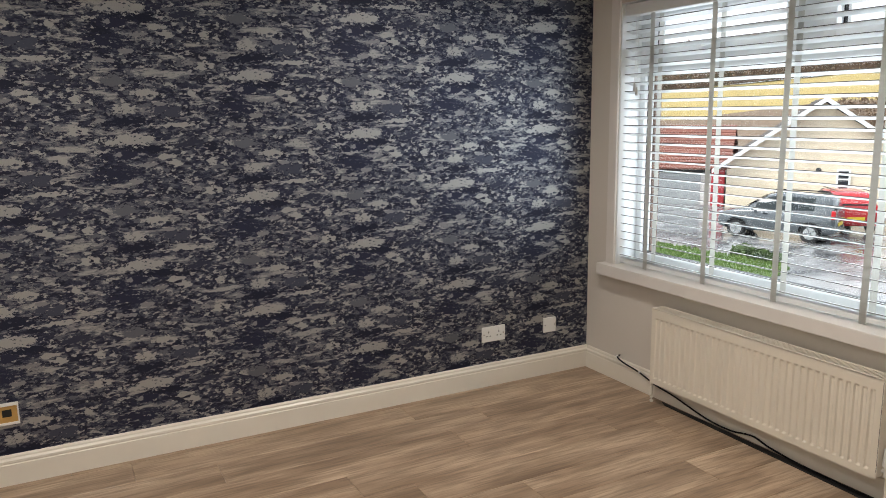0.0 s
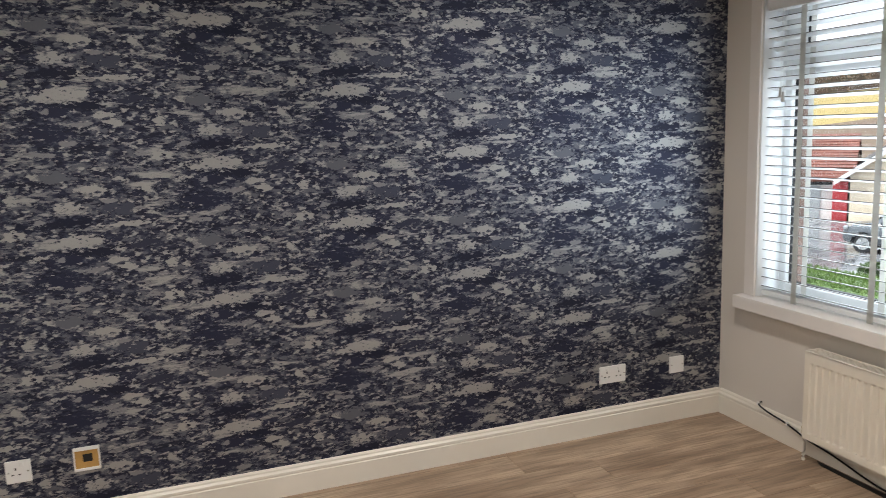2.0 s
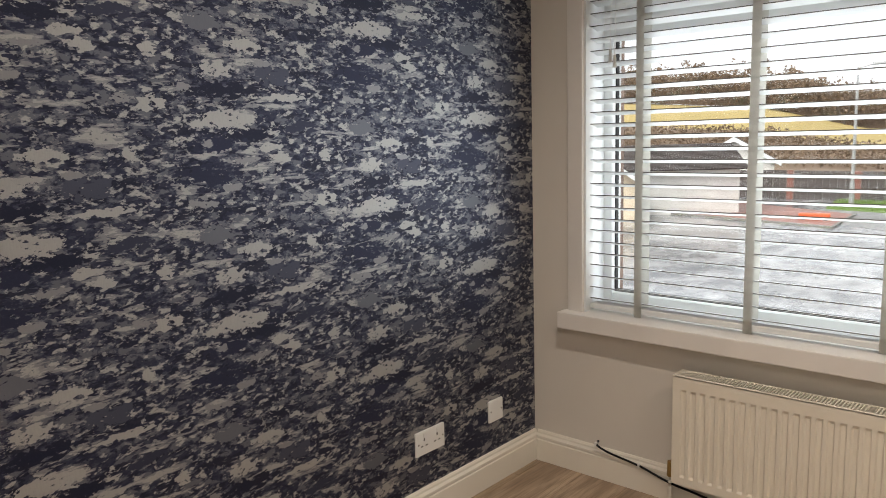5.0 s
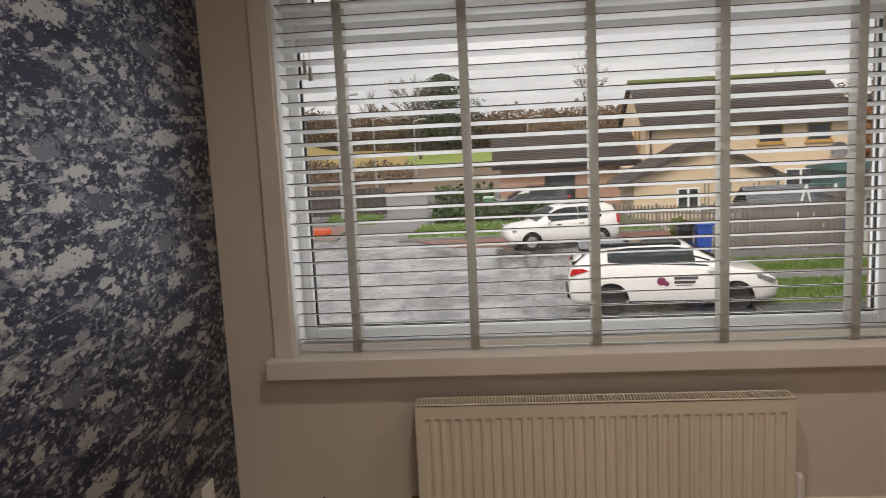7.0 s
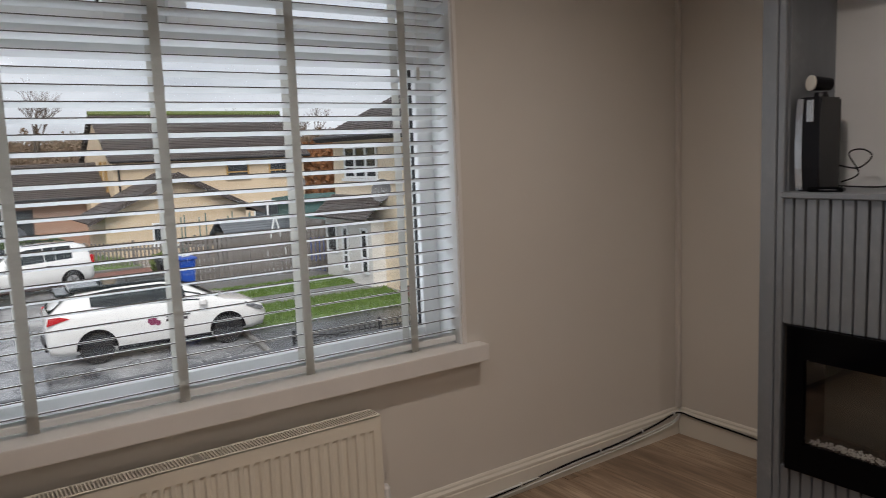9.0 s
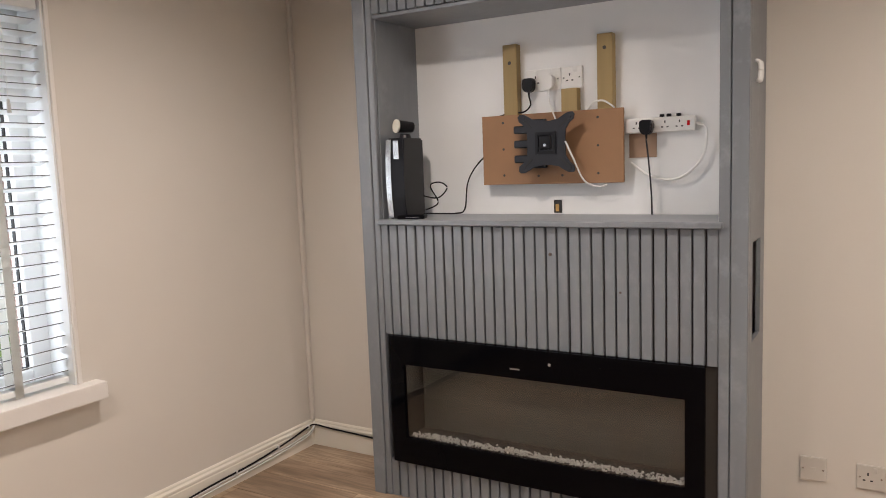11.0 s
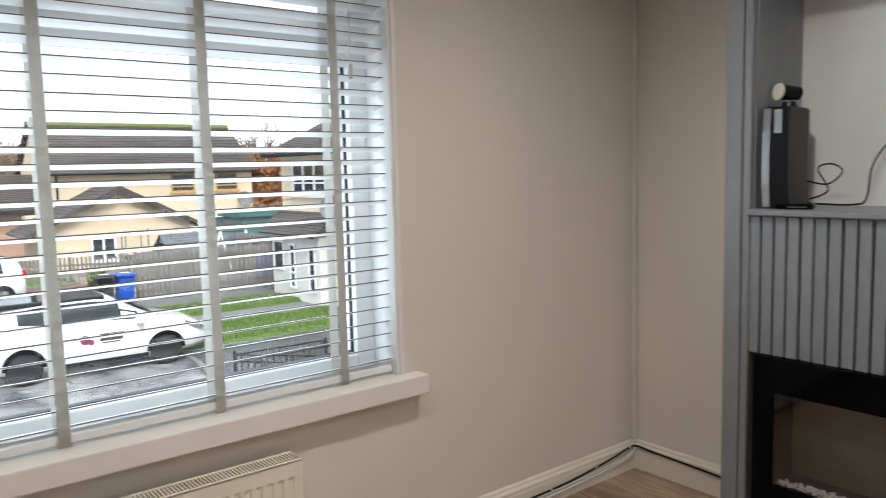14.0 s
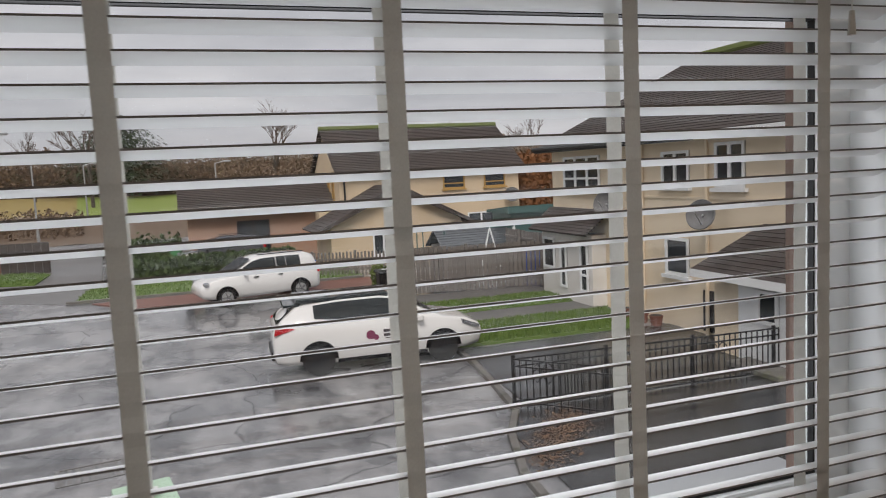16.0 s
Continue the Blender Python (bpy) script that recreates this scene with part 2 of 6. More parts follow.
def laminate_material():
    m, n, l, b = nodes_of("oak_laminate")
    geo = n.new("ShaderNodeTexCoord").outputs["Object"]
    info = n.new("ShaderNodeObjectInfo").outputs["Random"]
    off = n.new("ShaderNodeVectorMath")
    off.operation = "ADD"
    comb = n.new("ShaderNodeCombineXYZ")
    l.new(math_node(n, l, "MULTIPLY", info, 37.0), comb.inputs[0])
    l.new(math_node(n, l, "MULTIPLY", info, 91.0), comb.inputs[1])
    l.new(geo, off.inputs[0])
    l.new(comb.outputs[0], off.inputs[1])
    v = off.outputs[0]
    broad = noise_node(n, l, v, 1.6, 4, 0.55, (5.0, 0.75, 1))
    grain = noise_node(n, l, v, 9, 6, 0.6, (9.0, 0.55, 1))
    fine = noise_node(n, l, v, 60, 4, 0.6, (6.0, 0.3, 1))
    col = ramp_node(n, l, broad, [(0.30, (0.20, 0.135, 0.088)), (0.44, (0.36, 0.25, 0.165)), (0.55, (0.50, 0.365, 0.25)), (0.68, (0.66, 0.51, 0.365))])
    col = mixrgb(n, l, ramp_node(n, l, grain, [(0.45, 0.0), (0.62, 0.55)]), col, (0.14, 0.096, 0.064))
    col = mixrgb(n, l, ramp_node(n, l, fine, [(0.45, 0.0), (0.75, 0.3)]), col, (0.19, 0.14, 0.10))
    vor = n.new("ShaderNodeTexVoronoi")
    vor.inputs["Scale"].default_value = 2.2
    mp = n.new("ShaderNodeMapping")
    mp.inputs["Scale"].default_value = (1.7, 0.8, 1)
    l.new(v, mp.inputs["Vector"])
    l.new(mp.outputs["Vector"], vor.inputs["Vector"])
    col = mixrgb(n, l, ramp_node(n, l, vor.outputs["Distance"], [(0.0, 0.85), (0.045, 0.0)]), col, (0.035, 0.022, 0.015))
    col = mixrgb(n, l, math_node(n, l, "MULTIPLY", info, 0.2), col, (0.19, 0.14, 0.10))
    l.new(col, b.inputs["Base Color"])
    l.new(math_node(n, l, "MULTIPLY_ADD", grain, 0.15, 0.28), b.inputs["Roughness"])
    bump_node(n, l, fine, b, 0.06, 0.001)
    return m


def asphalt_material():
    m, n, l, b = nodes_of("wet_asphalt")
    co = n.new("ShaderNodeTexCoord").outputs["Object"]
    wet = noise_node(n, l, co, 0.22, 6, 0.62)
    grit = noise_node(n, l, co, 45, 3, 0.7)
    patch = noise_node(n, l, co, 0.75, 8, 0.68, (1.0, 0.55, 1))
    col = ramp_node(n, l, patch, [(0.36, (0.085, 0.086, 0.092)), (0.46, (0.18, 0.182, 0.188)), (0.53, (0.31, 0.31, 0.315)), (0.66, (0.45, 0.45, 0.448))])
    col = mixrgb(n, l, math_node(n, l, "MULTIPLY", grit, 0.45), col, (0.06, 0.061, 0.066))
    crack = n.new("ShaderNodeTexVoronoi")
    crack.feature = "DISTANCE_TO_EDGE"
    crack.inputs["Scale"].default_value = 0.33
    warp = n.new("ShaderNodeVectorMath")
    warp.operation = "ADD"
    nv = n.new("ShaderNodeTexNoise")
    nv.inputs["Scale"].default_value = 0.9
    l.new(co, nv.inputs["Vector"])
    l.new(co, warp.inputs[0])
    l.new(nv.outputs["Color"], warp.inputs[1])
    l.new(warp.outputs[0], crack.inputs["Vector"])
    col = mixrgb(n, l, ramp_node(n, l, crack.outputs["Distance"], [(0.0, 0.6), (0.012, 0.0)]), col, (0.018, 0.018, 0.02))
    l.new(col, b.inputs["Base Color"])
    l.new(ramp_node(n, l, wet, [(0.36, 0.06), (0.60, 0.30)]), b.inputs["Roughness"])
    bump_node(n, l, math_node(n, l, "ADD", grit, patch), b, 0.12, 0.004)
    return m


def leaf_material(name, a, c, scale=6.0):
    m, n, l, b = nodes_of(name)
    isl = n.new("ShaderNodeNewGeometry").outputs["Random Per Island"]
    co = n.new("ShaderNodeTexCoord").outputs["Object"]
    f = noise_node(n, l, co, scale, 4)
    col = mixrgb(n, l, math_node(n, l, "MULTIPLY_ADD", isl, 0.6, math_node(n, l, "MULTIPLY", f, 0.4)), a, c)
    l.new(col, b.inputs["Base Color"])
    b.inputs["Roughness"].default_value = 0.75
    return m


def glass_material(name, tint=(1, 1, 1), rough=0.0, base=0.05):
    m = bpy.data.materials.new(name)
    m.use_nodes = True
    n, l = m.node_tree.nodes, m.node_tree.links
    n.clear()
    out, mix, tr, gl, lw = (n.new("ShaderNode" + k) for k in ("OutputMaterial", "MixShader", "BsdfTransparent", "BsdfGlossy", "LayerWeight"))
    tr.inputs["Color"].default_value = (*tint, 1)
    gl.inputs["Roughness"].default_value = rough
    lw.inputs["Blend"].default_value = 0.5
    gloss = math_node(n, l, "MULTIPLY_ADD", math_node(n, l, "POWER", lw.outputs["Facing"], 5.0), 0.8, base)
    l.new(gloss, mix.inputs[0])
    l.new(tr.outputs[0], mix.inputs[1])
    l.new(gl.outputs[0], mix.inputs[2])
    l.new(mix.outputs[0], out.inputs[0])
    return m


def glow_material(name, color, strength):
    m, n, l, b = nodes_of(name)
    b.inputs["Base Color"].default_value = (*color, 1)
    b.inputs["Emission Color"].default_value = (*color, 1)
    b.inputs["Emission Strength"].default_value = strength
    return m


def render_wall(name, color, stain):
    return surface(name, color, 0.85, var=0.1, coarse=0.5, fine=25, bump=0.35, dist=0.01, stain=stain)


M_PAPER = wallpaper_material()
M_LAMINATE = laminate_material()
M_WALL = surface("warm_white_emulsion", (0.70, 0.66, 0.60), 0.75, var=0.04, coarse=0.9, fine=140, bump=0.12, dist=0.0006)
# wall emulsion lightened so the back wall's strong light sits in its colour
M_LITWALL = surface("lit_white_emulsion", (0.88, 0.85, 0.79), 0.6, var=0.04, coarse=0.9, fine=140, bump=0.12, dist=0.0006)
M_NICHE = surface("cool_white_emulsion", (0.83, 0.84, 0.84), 0.7, var=0.06, coarse=1.6, fine=140, bump=0.1, dist=0.0006)
M_CEIL = surface("ceiling_paint", (0.8, 0.79, 0.77), 0.8, var=0.03, fine=120, bump=0.08)
M_GLOSS = surface("cream_gloss_paint", (0.80, 0.76, 0.67), 0.32, var=0.04, coarse=3, fine=90, bump=0.05, dist=0.0006)
M_SILL = surface("white_gloss_paint", (0.80, 0.77, 0.73), 0.36, var=0.05, coarse=4, fine=70, bump=0.06, dist=0.0008)
M_UPVC = surface("white_upvc", (0.82, 0.84, 0.84), 0.3, var=0.04, bump=0.02)
M_GASKET = surface("black_rubber", (0.012, 0.012, 0.013), 0.6, bump=0.05)
M_SLAT = surface("white_blind_slat", (0.80, 0.82, 0.82), 0.42, var=0.05, coarse=6, fine=80, bump=0.05, stretch=(0.2, 1, 1), per_piece=0.06)


def tape_material():
    """Woven cotton tape that lets some light through."""
    m, n, l, b = nodes_of("stone_grey_woven_tape")
    co = n.new("ShaderNodeTexCoord").outputs["Object"]
    weave = noise_node(n, l, co, 500, 2, 0.5, (1, 1, 0.4))
    col = mixrgb(n, l, weave, (0.54, 0.53, 0.49), (0.68, 0.67, 0.63))
    l.new(col, b.inputs["Base Color"])
    b.inputs["Roughness"].default_value = 0.9
    tr = n.new("ShaderNodeBsdfTranslucent")
    l.new(col, tr.inputs["Color"])
    mix = n.new("ShaderNodeMixShader")
    mix.inputs[0].default_value = 0.25
    l.new(b.outputs[0], mix.inputs[1])
    l.new(tr.outputs[0], mix.inputs[2])
    l.new(mix.outputs[0], n["Material Output"].inputs["Surface"])
    return m


M_TAPE = tape_material()
M_RADIATOR = surface("cream_radiator_enamel", (0.80, 0.75, 0.64), 0.34, var=0.03, bump=0.03)
# dark tone for the slats' room-side edge: shade put into the colour
M_SLATEDGE = surface("shaded_slat_edge", (0.16, 0.155, 0.148), 0.7, var=0.2, coarse=9)
# near-black for screw heads and recesses; the recess shade is in the colour
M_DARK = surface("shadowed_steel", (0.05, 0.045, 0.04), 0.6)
M_GREY = surface("grey_painted_timber", (0.215, 0.233, 0.256), 0.34, var=0.18, coarse=5, fine=45, bump=0.4, dist=0.0015, stretch=(1, 1, 0.1), per_piece=0.14, stain=(0.235, 0.253, 0.276))
M_KNOT = surface("brown_knot", (0.10, 0.07, 0.055), 0.6, var=0.3, coarse=60)
M_BLACKGLOSS = surface("black_glass", (0.002, 0.002, 0.003), 0.04, var=0.05, bump=0.0, spec=0.07)
M_BLACK = surface("black_plastic", (0.007, 0.007, 0.009), 0.36, var=0.1, bump=0.08, spec=0.25)
M_STEEL = surface("dark_grey_steel", (0.016, 0.018, 0.024), 0.5, metal=0.2, var=0.12, bump=0.1)
M_SILVER = surface("satin_silver", (0.62, 0.63, 0.65), 0.25, metal=0.9, bump=0.02)
M_CHROME = surface("chrome", (0.75, 0.76, 0.78), 0.12, metal=1.0, bump=0.0)
M_BRASS = surface("aged_brass", (0.40, 0.27, 0.10), 0.35, metal=0.9, bump=0.1)
M_WHITEPL = surface("white_plastic", (0.80, 0.80, 0.78), 0.3, var=0.03, bump=0.02)
# white plastic again, darkened and warmed as if standing in shade
M_SHADEPL = surface("shaded_white_plastic", (0.60, 0.565, 0.51), 0.35, var=0.04, bump=0.02)
M_MDF = surface("brown_hardboard", (0.30, 0.165, 0.085), 0.7, var=0.1, coarse=6, fine=180, bump=0.12)
M_PINE = surface("treated_pine", (0.36, 0.26, 0.115), 0.65, var=0.25, coarse=8, fine=30, bump=0.2, stretch=(1, 1, 0.1))
M_RAWWOOD = surface("raw_timber", (0.50, 0.30, 0.09), 0.7, var=0.2, coarse=20)
M_EMBERBED = surface("fire_back_panel", (0.118, 0.128, 0.122), 0.5, var=0.25, coarse=1.2, stretch=(1, 1, 6))
M_CRYSTAL = surface("clear_crystal", (0.74, 0.76, 0.77), 0.04, var=0.05, bump=0.0, spec=0.9)
M_FIREGLASS = glass_material("smoked_fire_glass", (0.9, 0.89, 0.87), 0.02, 0.06)
M_PANE = glass_material("window_glass", (0.97, 0.985, 0.98), 0.0, 0.03)
M_DOOR = surface("white_door_paint", (0.78, 0.76, 0.71), 0.35, var=0.03, bump=0.04)
M_LAMP = glow_material("lamp_lens", (1.0, 0.86, 0.68), 6.0)

M_ASPHALT = asphalt_material()
M_TARMAC = surface("dark_tarmac", (0.045, 0.046, 0.049), 0.26, var=0.3, coarse=0.7, fine=60, bump=0.15, dist=0.006)
M_PAVE = surface("grey_paving", (0.17, 0.165, 0.16), 0.45, var=0.25, coarse=0.8, fine=30, bump=0.2, dist=0.004)
M_REDPAVE = surface("red_monoblock", (0.26, 0.115, 0.085), 0.5, var=0.25, coarse=1.2, fine=18, bump=0.3, dist=0.005, per_piece=0.35)
M_KERB = surface("concrete_kerb", (0.20, 0.19, 0.175), 0.7, var=0.25, coarse=1.5, fine=30, bump=0.3, dist=0.004, per_piece=0.2, stain=(0.13, 0.15, 0.055))
M_GRASS = leaf_material("lawn_grass", (0.075, 0.145, 0.025), (0.17, 0.25, 0.055), 1.2)
M_FIELD = leaf_material("rough_field", (0.26, 0.20, 0.06), (0.44, 0.32, 0.11), 0.12)
M_FIELDGREEN = leaf_material("green_pasture", (0.17, 0.25, 0.04), (0.30, 0.34, 0.07), 0.06)
M_BRACKEN = leaf_material("brown_winter_scrub", (0.12, 0.08, 0.053), (0.21, 0.145, 0.09), 0.12)
M_WOODBANK = surface("dense_winter_wood", (0.10, 0.068, 0.046), 0.9, var=0.5, coarse=0.12, fine=1.6, bump=0.6, dist=0.4, stain=(0.055, 0.055, 0.03), spec=0.1)
M_TWIG = leaf_material("bare_winter_twigs", (0.065, 0.045, 0.035), (0.15, 0.11, 0.085), 0.3)
M_CONIFER = leaf_material("dark_conifer", (0.016, 0.032, 0.016), (0.05, 0.075, 0.03), 2.0)
M_HEDGE = leaf_material("clipped_hedge", (0.030, 0.055, 0.018), (0.075, 0.12, 0.03), 3.0)
M_BEECH = leaf_material("copper_beech_hedge", (0.16, 0.065, 0.022), (0.33, 0.14, 0.05), 3.0)
M_BARK = surface("grey_bark", (0.085, 0.07, 0.058), 0.9, var=0.3, bump=0.5, dist=0.02)
M_CREAM = render_wall("cream_render", (0.78, 0.66, 0.49), (0.66, 0.55, 0.40))
M_BUFF = render_wall("buff_render", (0.68, 0.54, 0.37), (0.60, 0.46, 0.30))
M_PINKBRICK = render_wall("pink_brick", (0.42, 0.26, 0.18), (0.36, 0.21, 0.14))
M_WHITEWALL = render_wall("white_render", (0.72, 0.70, 0.66), (0.62, 0.60, 0.56))
M_BRICK = surface("brown_facing_brick", (0.30, 0.20, 0.16), 0.8, var=0.25, coarse=5, fine=40, bump=0.3, dist=0.004)
M_ROOF = surface("dark_concrete_tile", (0.078, 0.062, 0.056), 0.75, var=0.4, coarse=1.3, fine=9, bump=0.3, dist=0.01, per_piece=0.3)
M_REDROOF = surface("red_pantile", (0.22, 0.085, 0.06), 0.6, var=0.25, coarse=0.7, fine=12, bump=0.3, per_piece=0.3)
M_MOSS = leaf_material("moss", (0.07, 0.10, 0.02), (0.14, 0.17, 0.04), 4.0)
M_FENCE = surface("weathered_fence_board", (0.205, 0.185, 0.165), 0.8, var=0.25, coarse=2, fine=30, bump=0.3, stretch=(1, 1, 0.15), per_piece=0.4)
M_IRON = surface("black_ironwork", (0.015, 0.015, 0.017), 0.5, var=0.2, bump=0.1)
M_CARWHITE = surface("white_car_paint", (0.80, 0.80, 0.78), 0.16, var=0.02, bump=0.0, coat=0.6)
M_CARGREY = surface("grey_car_paint", (0.09, 0.10, 0.11), 0.18, var=0.03, bump=0.0, coat=0.6)
M_CARRED = surface("red_car_paint", (0.45, 0.02, 0.025), 0.18, var=0.03, bump=0.0, coat=0.6)
M_CARDARK = surface("dark_car_paint", (0.035, 0.038, 0.045), 0.16, var=0.03, bump=0.0, coat=0.6)
M_CARGLASS = surface("tinted_car_glass", (0.018, 0.024, 0.026), 0.05, var=0.02, bump=0.0)
M_TYRE = surface("tyre_rubber", (0.018, 0.018, 0.019), 0.75, bump=0.2)
M_REDLENS = surface("red_lens", (0.55, 0.015, 0.02), 0.15, bump=0.0)
M_YELLOW = surface("yellow_plate", (0.75, 0.55, 0.03), 0.4, bump=0.0)
M_MAGENTA = surface("magenta_vinyl", (0.22, 0.03, 0.09), 0.4, bump=0.0)
M_INK = surface("charcoal_vinyl", (0.06, 0.05, 0.055), 0.4, bump=0.0)
M_BINGREEN = surface("green_bin_plastic", (0.10, 0.31, 0.14), 0.42, var=0.12, bump=0.05)
M_BINLID = surface("pale_green_lid_plastic", (0.50, 0.70, 0.53), 0.4, var=0.12, bump=0.05)
M_BINBLUE = surface("blue_bin_plastic", (0.012, 0.08, 0.45), 0.4, var=0.1, bump=0.05)
M_WINDARK = surface("dark_house_window", (0.035, 0.042, 0.048), 0.06, var=0.4, coarse=1.2, bump=0.0)
M_REDDOOR = surface("red_painted_pillar", (0.38, 0.03, 0.035), 0.4, var=0.1)
M_GALV = surface("galvanised_steel", (0.42, 0.43, 0.43), 0.45, metal=0.5, bump=0.05)
M_LEAVES = leaf_material("fallen_leaves", (0.11, 0.065, 0.04), (0.26, 0.15, 0.085), 9.0)
M_GREENSHED = surface("green_shed_paint", (0.06, 0.14, 0.13), 0.6, var=0.15)
M_DISH = surface("grey_dish_enamel", (0.17, 0.17, 0.17), 0.7, var=0.15)
M_ORANGE = surface("orange_plastic_barrier", (0.62, 0.12, 0.04), 0.5, var=0.1)
M_PATCH = surface("brown_card", (0.33, 0.22, 0.15), 0.8)


# ---- building blocks ----
def thing(name, loc=(0, 0, 0), rz=0.0, label="", category="", group="", kind=""):
    ob = new(name)
    ob.matrix_world = pose(*loc, 0, 0, rz)
    return tagged(ob, label, category, group, kind)


def link(name, bm, material, parent=None, label="", smooth=False):
    bmesh.ops.recalc_face_normals(bm, faces=bm.faces)
    me = bpy.data.meshes.new(name)
    bm.to_mesh(me)
    bm.free()
    for mt in material if isinstance(material, (list, tuple)) else [material]:
        me.materials.append(mt)
    if smooth:
        for p in me.polygons:
            p.use_smooth = True
    ob = new(name, me)
    if parent is not None:
        ob.parent = parent
    if label:
        ob["label"] = label
    return ob


def part(name, bm, material, parent, label="", smooth=False):
    return link(name, bm, material, parent, label, smooth)


def box(x0, y0, z0, x1, y1, z1, bevel=0.0, bm=None, m=None, seg=1):
    own = bmesh.new()
    bmesh.ops.create_cube(own, size=1)
    for v in own.verts:
        v.co = ((x0 + x1) / 2 + v.co.x * (x1 - x0), (y0 + y1) / 2 + v.co.y * (y1 - y0), (z0 + z1) / 2 + v.co.z * (z1 - z0))
    if bevel:
        bmesh.ops.bevel(own, geom=list(own.edges), offset=bevel, segments=seg, affect="EDGES", profile=0.6)
    if m is not None:
        own.transform(m)
    return into(bm, own)


def into(bm, own):
    if bm is None:
        return own
    me = bpy.data.meshes.new("tmp")
    own.to_mesh(me)
    own.free()
    bm.from_mesh(me)
    bpy.data.meshes.remove(me)
    return bm


def cyl(p, q, r, r2=None, seg=12, bm=None):
    own = bmesh.new()
    p, q = Vector(p), Vector(q)
    bmesh.ops.create_cone(own, cap_ends=True, segments=seg, radius1=r, radius2=r if r2 is None else r2, depth=(q - p).length)
    own.transform(Matrix.Translation((p + q) / 2) @ (q - p).to_track_quat("Z", "Y").to_matrix().to_4x4())
    return into(bm, own)


def tube(points, r, seg=8, steps=8, bm=None):
    """A smooth round cord through the points."""
    pts = [Vector(p) for p in points]
    path = []
    for i in range(len(pts) - 1):
        a, b, c, d = pts[max(i - 1, 0)], pts[i], pts[i + 1], pts[min(i + 2, len(pts) - 1)]
        for s in range(steps):
            t = s / steps
            path.append(0.5 * ((2 * b) + (c - a) * t + (2 * a - 5 * b + 4 * c - d) * t * t + (3 * b - a - 3 * c + d) * t ** 3))
    path.append(pts[-1])
    own = bmesh.new()
    rings = []
    for i, p in enumerate(path):
        way = (path[min(i + 1, len(path) - 1)] - path[max(i - 1, 0)]).normalized()
        q = way.to_track_quat("Z", "Y")
        rings.append([own.verts.new(p + q @ Vector((r * math.cos(k * math.tau / seg), r * math.sin(k * math.tau / seg), 0))) for k in range(seg)])
    for a, b in zip(rings, rings[1:]):
        for k in range(seg):
            own.faces.new((a[k], a[(k + 1) % seg], b[(k + 1) % seg], b[k]))
    own.faces.new(rings[0])
    own.faces.new(rings[-1])
    return into(bm, own)


def prism(outline, a, b, axis="y", bm=None):
    """An outline in the plane across the axis, drawn out from a to b."""
    own = bmesh.new()

    def at(u, v, w):
        return {"x": (w, u, v), "y": (u, w, v), "z": (u, v, w)}[axis]

    lo = [own.verts.new(at(u, v, a)) for u, v in outline]
    hi = [own.verts.new(at(u, v, b)) for u, v in outline]
    k = len(outline)
    own.faces.new(lo)
    own.faces.new(hi)
    for i in range(k):
        own.faces.new((lo[i], lo[(i + 1) % k], hi[(i + 1) % k], hi[i]))
    return into(bm, own)


def wall_with_holes(u0, u1, z0, z1, t0, t1, holes, axis):
    """A thick wall along u with rectangular holes (u0, u1, z0, z1), as one mesh of butting blocks."""
    us = sorted({u0, u1, *[h[0] for h in holes], *[h[1] for h in holes]})
    zs = sorted({z0, z1, *[h[2] for h in holes], *[h[3] for h in holes]})
    bm = bmesh.new()
    solid = {}
    for i in range(len(us) - 1):
        for j in range(len(zs) - 1):
            um, zm = (us[i] + us[i + 1]) / 2, (zs[j] + zs[j + 1]) / 2
            solid[i, j] = not any(h[0] < um < h[1] and h[2] < zm < h[3] for h in holes)
    verts = {}

    def v(i, j, k):
        if (i, j, k) not in verts:
            t = (t0, t1)[k]
            verts[i, j, k] = bm.verts.new((us[i], t, zs[j]) if axis == "x" else (t, us[i], zs[j]))
        return verts[i, j, k]

    for (i, j), on in solid.items():
        if not on:
            continue
        for k in (0, 1):
            bm.faces.new((v(i, j, k), v(i + 1, j, k), v(i + 1, j + 1, k), v(i, j + 1, k)))
        for di, dj, (a, b) in ((-1, 0, ((i, j), (i, j + 1))), (1, 0, ((i + 1, j), (i + 1, j + 1))), (0, -1, ((i, j), (i + 1, j))), (0, 1, ((i, j + 1), (i + 1, j + 1)))):
            if not solid.get((i + di, j + dj), False):
                bm.faces.new((v(*a, 0), v(*b, 0), v(*b, 1), v(*a, 1)))
    return bm


def child_of(data, name, parent, m=None):
    ob = new(name, data)
    ob.parent = parent
    if m is not None:
        ob.matrix_local = m
    return ob

# ---- the room's shell ----
wall_w = tagged(link("wall_west", box(-0.25, SOUTH - 0.4, -0.02, 0, 0.3, H + 0.1), M_PAPER), "feature wall in blue-grey distressed camouflage wallpaper", "wall", kind="structure")
wall_n = tagged(link("wall_north", wall_with_holes(0.0, W + 0.25, -0.02, H + 0.1, 0.0, 0.24, [(WX0, WX1, WZ0 - 0.064, WZ1)], "x"), M_WALL), "warm white painted window wall", "wall", kind="structure")
tagged(link("wall_outer_leaf", wall_with_holes(-3.0, W + 3.0, GROUND, H + 0.6, 0.245, 0.29, [(WX0 + 0.01, WX1 - 0.03, WZ0 - 0.05, WZ1 - 0.02)], "x"), M_BRICK), "brown facing brick outside of the house", "wall", kind="structure")
DOOR_Y0, DOOR_Y1 = -3.52, -2.77
